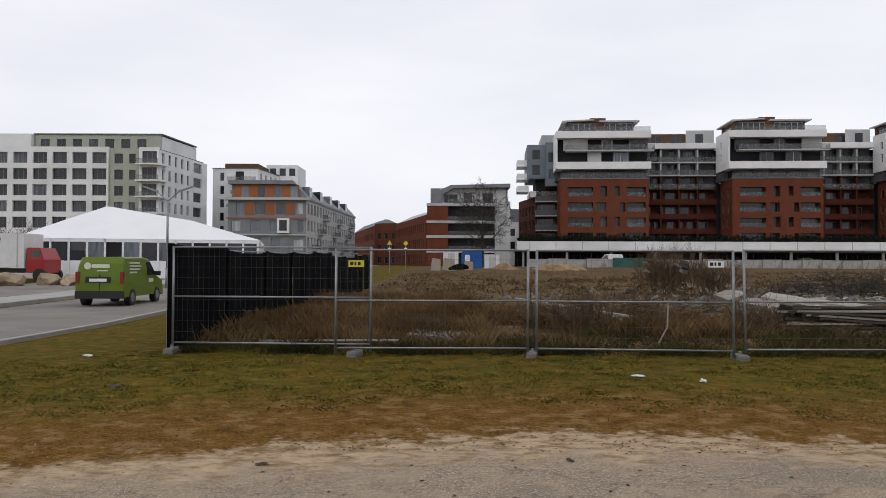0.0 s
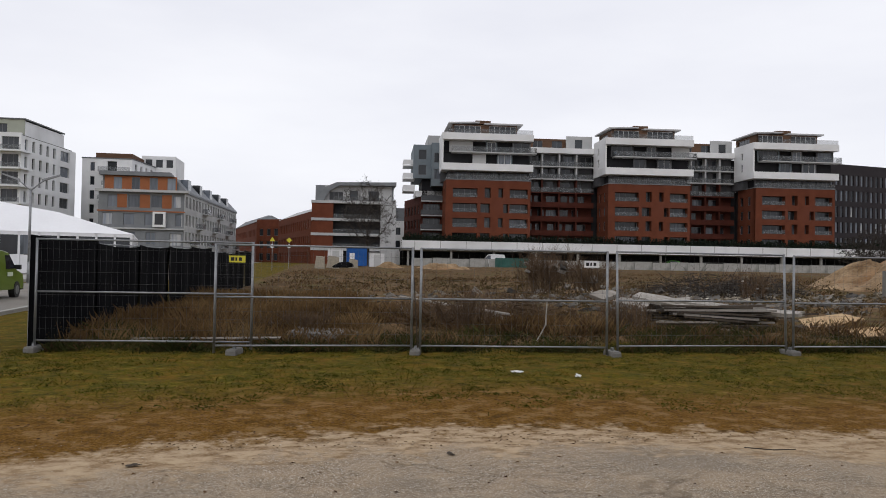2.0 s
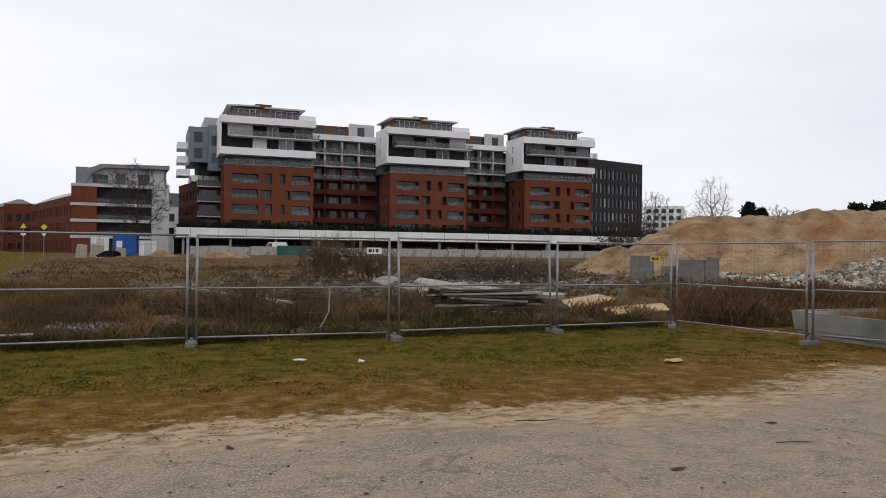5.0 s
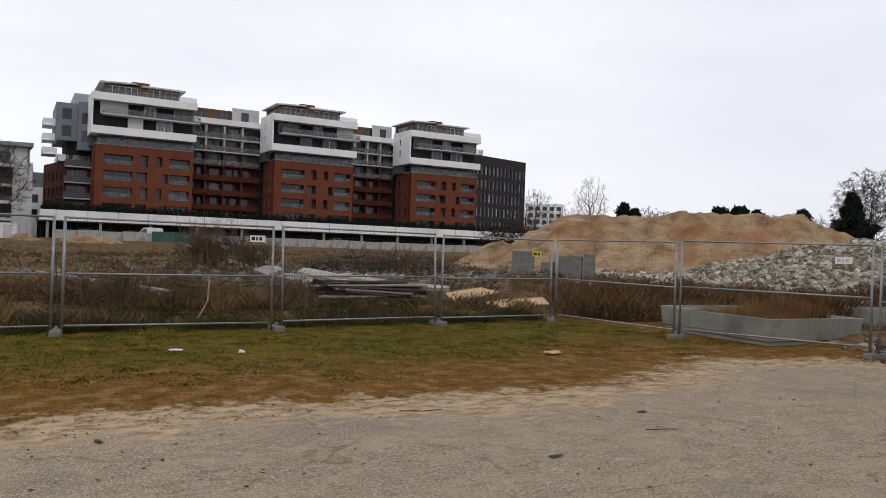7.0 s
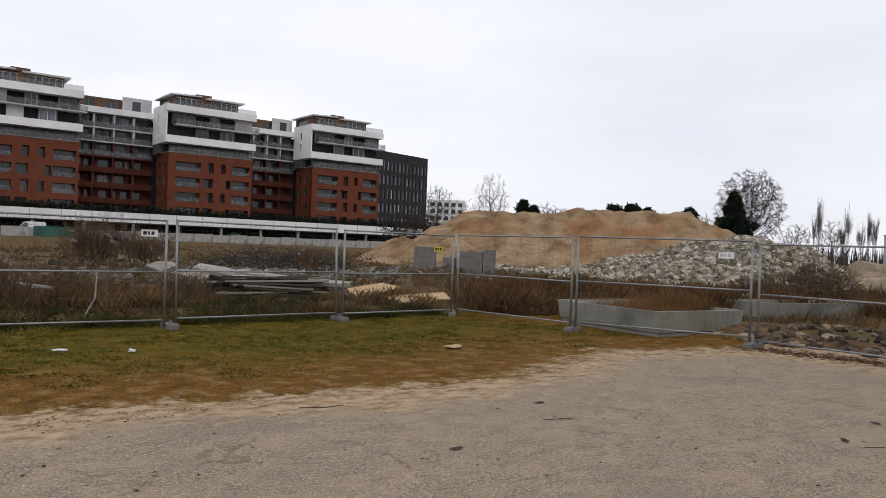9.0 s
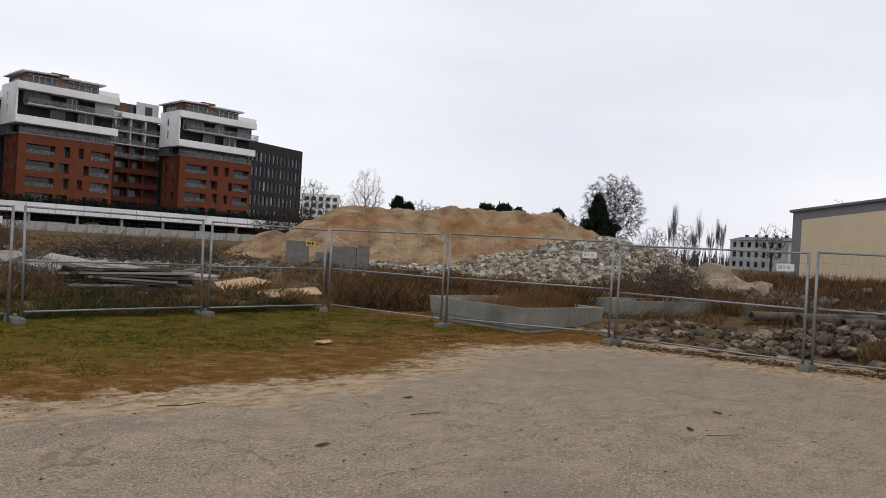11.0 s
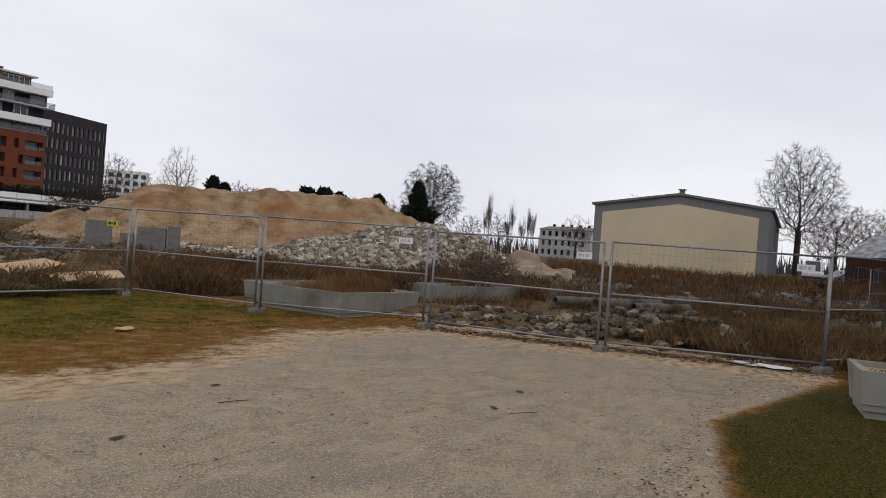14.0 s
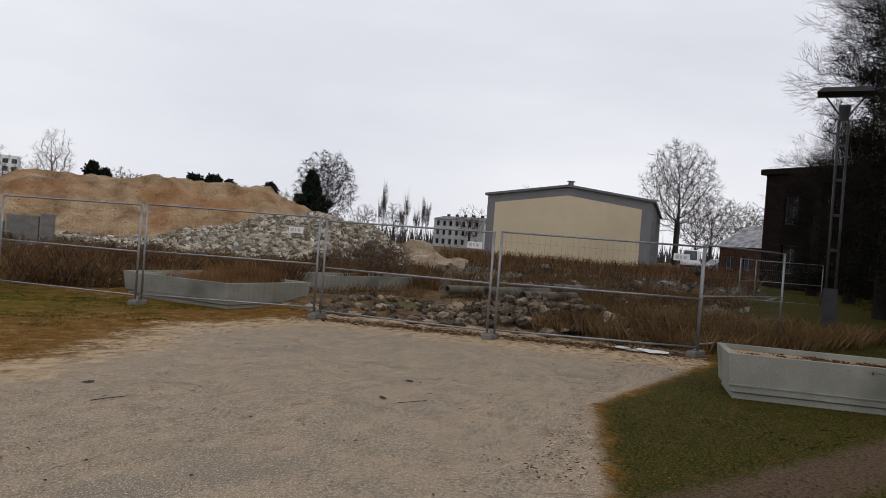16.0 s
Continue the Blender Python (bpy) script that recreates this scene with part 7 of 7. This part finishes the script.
M_VANGREEN = surface("green_car_paint", (0.105, 0.155, 0.018), (0.125, 0.18, 0.024), 0.8, 0.3, 0.0)
M_LETTER = plain("pale_lettering", (0.62, 0.68, 0.52))
green_van = vehicle("olive green delivery van with pale lettering, on the street", pose(-12.95, 30.0, gz(-12.9, 30) + 0.02, 0, 0, 3), M_VANGREEN, 4.4, 1.78, 1.84, "van", "van", "delivery_van")
Mesh().box(-0.32, -2.115, 1.42, 0.32, -2.10, 1.56).box(-0.12, -2.135, 1.30, 0.26, -2.12, 1.335).part("rear_marking", M_LETTER, green_van)
Mesh().tube((-0.46, -2.13, 1.49), (-0.46, -2.105, 1.49), 0.13, sides=18).part("rear_emblem", M_LETTER, green_van)
Mesh().box(-0.36, -2.225, 0.92, 0.26, -2.205, 1.03).part("number_plate", M_PLATE, green_van)
Mesh().box(-0.5, -2.215, 0.88, 0.40, -2.203, 1.10).part("plate_recess", M_INK, green_van)
Mesh().box(-0.01, -2.21, 0.6, 0.01, -2.17, 1.2).part("door_gap", M_INK, green_van)
for z, w in ((1.58, 0.95), (1.46, 1.15), (1.34, 1.05), (1.22, 0.7)):
    Mesh().box(0.79, -1.5, z, 0.86, -1.5 + w, z + 0.06).part("side_marking", M_LETTER, green_van)
Mesh().box(0.87, 0.45, 0.85, 0.90, 0.95, 1.0).part("side_marking", M_LETTER, green_van)
M_VWHITE = plain("white_car_paint", (0.66, 0.66, 0.66), 0.3)
M_SILVER = plain("silver_car_paint", (0.36, 0.37, 0.38), 0.3, 0.3)
M_LIME = plain("lime_car_paint", (0.10, 0.55, 0.03), 0.3)
x, y = polar(89.0, 92)
vehicle("white panel van parked beside the hall", pose(x, y, gz(x, y), 0, 0, 88), M_VWHITE, 5.0, 1.95, 2.3, "van", "van", "parked_van")
x, y = polar(90.9, 90)
vehicle("silver car parked near a brick house", pose(x, y, gz(x, y), 0, 0, 40), M_SILVER, 4.3, 1.78, 1.48, "car", "car", "parked_car")
x, y = polar(97.2, 60)
vehicle("white car parked beside the dark trees", pose(x, y, gz(x, y), 0, 0, 20), M_VWHITE, 4.3, 1.78, 1.48, "car", "car", "parked_car")
vehicle("white van parked behind the concrete wall", pose(27.5, 132, 1.4, 0, 0, 85), M_VWHITE, 4.6, 1.8, 2.0, "van", "van", "parked_van")
vehicle("bright green car parked under the podium", pose(64.0, 139, 1.5, 0, 0, 85), M_LIME, 4.2, 1.78, 1.5, "car", "car", "parked_car")

truck = thing("box_truck", "white box truck with a red cab, parked by the tent", "truck", pose(-28.5, 52.0, gz(-28, 52), 0, 0, -90))
Mesh().box(-1.2, -6.2, 0.95, 1.2, 0.0, 3.25).part("cargo_box", M_VWHITE, truck)
for y0 in (-0.5, -3.1, -6.1):
    Mesh().box(1.2, y0, 0.95, 1.23, y0 + 0.08, 3.25).part("box_rib", M_LGREY, truck)
Mesh().box(1.205, -4.6, 2.75, 1.22, -1.6, 2.95).part("lettering_bar", M_INK, truck)
M_RED = plain("red_cab_paint", (0.30, 0.02, 0.02), 0.3)
Mesh().loft([[(-1.1, 0.1, 0.6), (1.1, 0.1, 0.6), (1.1, 1.3, 0.6), (-1.1, 1.3, 0.6)], [(-1.1, 0.1, 1.5), (1.1, 0.1, 1.5), (1.1, 1.3, 1.5), (-1.1, 1.3, 1.5)], [(-1.0, 0.1, 2.3), (1.0, 0.1, 2.3), (1.0, 0.95, 2.3), (-1.0, 0.95, 2.3)]]).part("cab", M_RED, truck)
Mesh().box(1.02, 0.35, 1.5, 1.08, 1.0, 2.1).part("cab_window", M_GLASS, truck)
for y0 in (-5.0, -3.8, 1.0):
    for s in (-1, 1):
        Mesh().tube((s * 0.85, y0, 0.45), (s * 1.15, y0, 0.45), 0.45, sides=16).part("wheel", M_INK, truck)
Mesh().box(-0.9, -6.1, 0.6, 0.9, 0.2, 0.9).part("chassis", M_INK, truck)

# ---- the white event tent ----
tent = thing("event_tent", "large white event tent with dark window panels", "tent")
FL, FR, BR, BL = (-32.6, 56.5), (-15.3, 61.0), (-20.5, 84.0), (-38.0, 80.0)
A1, A2 = (-28.2, 62.2), (-31.5, 75.0)
EZ, AZ = 3.45, 6.2
Mesh().loft([[(*FL, EZ), (*FR, EZ), (*BR, EZ), (*BL, EZ)], [(-30.2, 59.5, 4.95), (-21.0, 61.8, 5.05), (-25.2, 79.5, 5.05), (-34.9, 77.4, 4.95)], [(*A1, AZ), (A1[0] + 0.3, A1[1] + 0.1, AZ), (*A2, AZ), (A2[0] - 0.3, A2[1], AZ)]]).part("roof", M_TENT, tent)
for i in range(1, 9):
    f = i / 9
    e0 = Vector((FR[0] + (BR[0] - FR[0]) * f, FR[1] + (BR[1] - FR[1]) * f, EZ + 0.05))
    e1 = Vector((A1[0] + (A2[0] - A1[0]) * f + 0.3, A1[1] + (A2[1] - A1[1]) * f, AZ + 0.02))
    em = e0.lerp(e1, 0.48) + Vector((0, 0, 0.24))
    Mesh().tube(e0, em, 0.05, 0.05, 6).tube(em, e1, 0.05, 0.05, 6).part("seam", M_TENT, tent)
TG = 0.3
for (x0, y0), (x1, y1) in ((FL, FR), (FR, BR)):
    m = along(x0, y0, x1, y1)
    n = int(math.hypot(x1 - x0, y1 - y0) / 1.25)
    w = math.hypot(x1 - x0, y1 - y0) / n
    for i in range(n):
        Mesh().box(i * w + 0.1, 0.1, TG, i * w + w - 0.02, 0.14, 1.75).part("lower_panel", M_TENT, tent, m)
        Mesh().box(i * w + 0.1, 0.1, 1.78, i * w + w - 0.02, 0.14, EZ - 0.25).part("window_panel", M_GLASS if i % 5 else M_DARK, tent, m)
        Mesh().box(i * w - 0.05, 0.02, TG, i * w + 0.09, 0.2, EZ).part("post", M_TENT, tent, m)
    Mesh().box(0, 0.02, EZ - 0.26, w * n, 0.16, EZ).part("valance", M_TENT, tent, m)

# ---- lamps, signs, containers ----
lamp = thing("street_lamp", "grey steel street lamp with two slanted arms", "street lamp", pose(-16.6, 44.6, gz(-16.6, 44.6)))
Mesh().tube((0, 0, 0), (0, 0, 1.2), 0.10, 0.09, 10).tube((0, 0, 1.2), (0, 0, 5.2), 0.075, 0.06, 10).part("pole", M_STEEL, lamp, smooth=True)
for s in (-1, 1):
    Mesh().tube((0, 0, 5.1), (s * 0.75, 0, 5.75), 0.04, 0.035, 8).part("arm", M_STEEL, lamp)
    Mesh().loft([[(s * 0.6, -0.12, 5.62), (s * 0.6, 0.12, 5.62), (s * 0.6, 0.12, 5.74), (s * 0.6, -0.12, 5.74)], [(s * 1.5, -0.10, 5.95), (s * 1.5, 0.10, 5.95), (s * 1.5, 0.10, 6.02), (s * 1.5, -0.10, 6.02)]]).part("lamp_head", M_STEEL, lamp)

lx, ly = 21.85, -3.12
plamp = thing("park_lamp", "grey double-column park lamp with a flat reflector", "street lamp", pose(lx, ly, gz(lx, ly), 0, 0, -98))
for s in (-0.11, 0.11):
    Mesh().tube((s, 0, 0), (s, 0, 5.6), 0.034, sides=10).part("column", M_LAMPGREY, plamp, smooth=True)
Mesh().box(-0.17, -0.09, 0, 0.17, 0.09, 1.25).part("base_box", M_LAMPGREY, plamp)
for z in (2.2, 3.1, 4.0, 4.9):
    Mesh().box(-0.1, -0.03, z, 0.1, 0.03, z + 0.07).part("spacer", M_LAMPGREY, plamp)
Mesh().tube((0, 0, 5.55), (0, 0, 5.95), 0.11, 0.15, 14).part("lamp_housing", M_LAMPGREY, plamp)
for s in (-1, 1):
    Mesh().tube((s * 0.1, 0, 5.7), (s * 0.5, 0, 6.25), 0.025, sides=6).part("strut", M_LAMPGREY, plamp)
Mesh().loft([[(-0.66, -0.4, 6.24), (0.66, -0.4, 6.24), (0.66, 0.4, 6.24), (-0.66, 0.4, 6.24)], [(-0.52, -0.35, 6.36), (0.52, -0.35, 6.36), (0.52, 0.35, 6.36), (-0.52, 0.35, 6.36)]]).part("reflector", M_LAMPGREY, plamp)

bin_ = thing("concrete_bin", "round grey concrete litter bin beside the fence", "bin", pose(-7.35, 20.6, gz(-7.35, 20.6)))
Mesh().tube((0, 0, 0), (0, 0, 0.58), 0.25, 0.27, 20).part("drum", M_CONC, bin_)
Mesh().tube((0, 0, 0.60), (0, 0, 0.68), 0.29, 0.29, 20).part("rim", M_CONC, bin_)

M_BLUE = surface("blue_container_paint", (0.02, 0.09, 0.30), (0.03, 0.12, 0.38), 1, 0.5, 0.1)
cont = thing("site_container", "blue steel site container", "container", pose(1.6, 101, gz(2, 101)))
a = Mesh()
for i in range(13):
    a.box(i * 0.2, 0.0 if i % 2 else 0.05, 0.1, i * 0.2 + 0.2, 0.3, 2.3)
a.box(0, 0.3, 0.1, 2.6, 5.5, 2.3).box(-0.04, -0.04, 2.3, 2.64, 5.5, 2.42).box(-0.04, -0.04, 0, 2.64, 5.5, 0.1)
a.part("shell", M_BLUE, cont)
Mesh().box(0.35, -0.05, 0.9, 1.0, -0.01, 1.7).part("notice", M_PLATE, cont)
for x0, w0, h0, l0 in ((-0.9, 2.0, 2.3, "white site cabin beside a blue container"), (4.5, 2.0, 1.8, "white storage cabin beside a blue container")):
    c = thing("site_cabin", l0, "cabin", pose(x0, 100.6, gz(x0, 100)))
    Mesh().box(0, 0, 0, w0, 2.2, h0).part("shell", M_VWHITE, c)
    Mesh().box(-0.06, -0.06, h0, w0 + 0.06, 2.26, h0 + 0.1).part("roof", M_LGREY, c)
    Mesh().box(w0 * 0.3, -0.03, 0.1, w0 * 0.75, -0.002, h0 - 0.2).part("door", M_LGREY, c)
for i, (x, y, s) in enumerate(((-1.6, 84, 0.55), (-0.2, 88, 0.6), (2.0, 84, 0.4))):
    b = thing("concrete_block", "pale upright concrete block on the site", "block", pose(x, y, gz(x, y), 0, 3, 15 * i))
    Mesh().loft([[(-s, -s, 0), (s, -s, 0), (s, s, 0), (-s, s, 0)], [(-s * 0.8, -s * 0.8, 1.5 * s * 1.6), (s * 0.9, -s * 0.8, 1.4 * s * 1.6), (s * 0.8, s * 0.8, 1.5 * s * 1.6), (-s * 0.8, s * 0.8, 1.55 * s * 1.6)]]).part("block", M_RUBBLE, b)
rx2, ry2 = 0.9, 82.0
lump("bag", rx2, ry2, gz(rx2, ry2) + 0.3, (1.0, 0.7, 0.9), M_BLACK, "dark heap under a black sheet beside a container", "heap", 0, 0, 9)
heap("earth_mound", M_SAND, "low heap of yellow sand beside the cabins", "mound", 6.8, 94, [(-2.6, 0), (-0.8, 0.9), (0.3, 1.1), (2.6, 0)], 2, 12.0, 0.1, 0)
heap("earth_mound", M_SAND, "low heap of brown rubble and earth", "mound", 12.5, 92, [(-4, 0), (-1, 0.9), (2, 0.7), (5, 0)], 2.5, 13.0, 0.2, 0)
for i, (x, y, mt, shape) in enumerate(((-6.2, 78, M_YELLOW, 3), (-4.9, 84, M_YELLOW, 4))):
    s = thing("road_sign", "yellow warning sign on a thin grey post", "road sign", pose(x, y, gz(x, y)))
    Mesh().tube((0, 0, 0), (0, 0, 3.3), 0.035, sides=8).part("post", M_STEEL, s)
    ring = lambda y0: [(0.3 * math.cos(radians(90 + 360 / shape * k)), y0, 3.1 + 0.3 * math.sin(radians(90 + 360 / shape * k))) for k in range(shape)]
    Mesh().loft([ring(-0.05), ring(-0.03)]).part("panel", mt, s)
    Mesh().tube((0, -0.06, 2.45), (0, -0.03, 2.45), 0.2, sides=18).part("round_panel", M_PLATE, s)

# ---- the far houses beside the hall, and the dark buildings behind the trees ----
wh = thing("apartment_house", "long pale house with small dark windows", "building")
x0, y0 = polar(70.2, 180)
x1, y1 = polar(73.95, 172)
facade(wh, "front_wall", M_LGREY, along(x0, y0, x1, y1), math.hypot(x1 - x0, y1 - y0), 1.0, 7.6, [(0.7 + 1.8 * i, 1.8 + 2.1 * j, 0.9, 1.2, 1) for i in range(7) for j in range(3)], 0.3)
m = along(x0, y0, x1, y1)
wl_ = math.hypot(x1 - x0, y1 - y0)
Mesh().box(0.1, 0.4, 1.0, wl_ - 0.1, 12, 7.5).part("core", M_LGREY, wh, m)
Mesh().loft([[(-0.3, -0.3, 7.6), (wl_ + 0.3, -0.3, 7.6), (wl_ + 0.3, 12.3, 7.6), (-0.3, 12.3, 7.6)], [(0.5, 3, 8.4), (wl_ - 0.5, 3, 8.4), (wl_ - 0.5, 9, 8.4), (0.5, 9, 8.4)]]).part("roof", M_ROOF, wh, m)
for i in range(5):
    Mesh().box(1.5 + 2.4 * i, 3, 8.3, 2.0 + 2.4 * i, 3.6, 8.9).part("chimney", M_DBRICK, wh, m)
bh = thing("brick_house", "low brick house with a patched pale roof and a chimney", "building")
x0, y0 = polar(90.9, 84)
x1, y1 = polar(94.2, 80)
m = along(x0, y0, x1, y1)
wl_ = math.hypot(x1 - x0, y1 - y0)
facade(bh, "front_wall", M_OLDBRICK, m, wl_, 0.4, 3.6, [(0.8, 1.3, 1.0, 1.4, 2), (3.0, 1.3, 1.0, 1.4, 2)], 0.3)
Mesh().box(0.1, 0.4, 0.4, wl_ - 0.1, 8, 3.5).part("core", M_OLDBRICK, bh, m)
Mesh().loft([[(-0.3, -0.3, 3.6), (wl_ + 0.3, -0.3, 3.6), (wl_ + 0.3, 8.3, 3.6), (-0.3, 8.3, 3.6)], [(-0.3, 3.9, 6.0), (wl_ + 0.3, 3.9, 6.0), (wl_ + 0.3, 4.1, 6.0), (-0.3, 4.1, 6.0)]]).part("roof", surface("patched_roof", (0.10, 0.10, 0.105), (0.42, 0.42, 0.43), 1.6, 0.8, 0.3, 6), bh, m)
Mesh().box(wl_ - 1.6, 3.2, 5.2, wl_ - 0.9, 3.9, 7.2).part("chimney", M_DBRICK, bh, m)
dk = thing("brick_house", "old brick building behind ivy-covered trees, coloured dark for their shade", "building")
x0, y0 = polar(93.6, 60)
x1, y1 = polar(118, 48)
m = along(x0, y0, x1, y1)
wl_ = math.hypot(x1 - x0, y1 - y0)
# Walls and roof carry the shade of the trees as a near-black tone.
facade(dk, "front_wall", M_SHADE_BRICK, m, wl_, 0.4, 8.4, [(1.6 + 3.2 * i, 1.4 + 3.4 * j, 1.2, 2.0, 2) for i in range(7) for j in range(2)], 0.4)
Mesh().box(0.1, 0.5, 0.4, wl_ - 0.1, 12, 8.3).part("core", M_SHADE_BRICK, dk, m)
Mesh().box(-0.3, -0.3, 8.4, wl_ + 0.3, 12.3, 8.8).part("roof", M_SHADE_BRICK, dk, m)
fence_panel(33.5, -1.4, 37.0, -2.2, gz(35, -2))
fence_panel(37.2, -2.2, 37.6, -5.0, gz(37, -3))
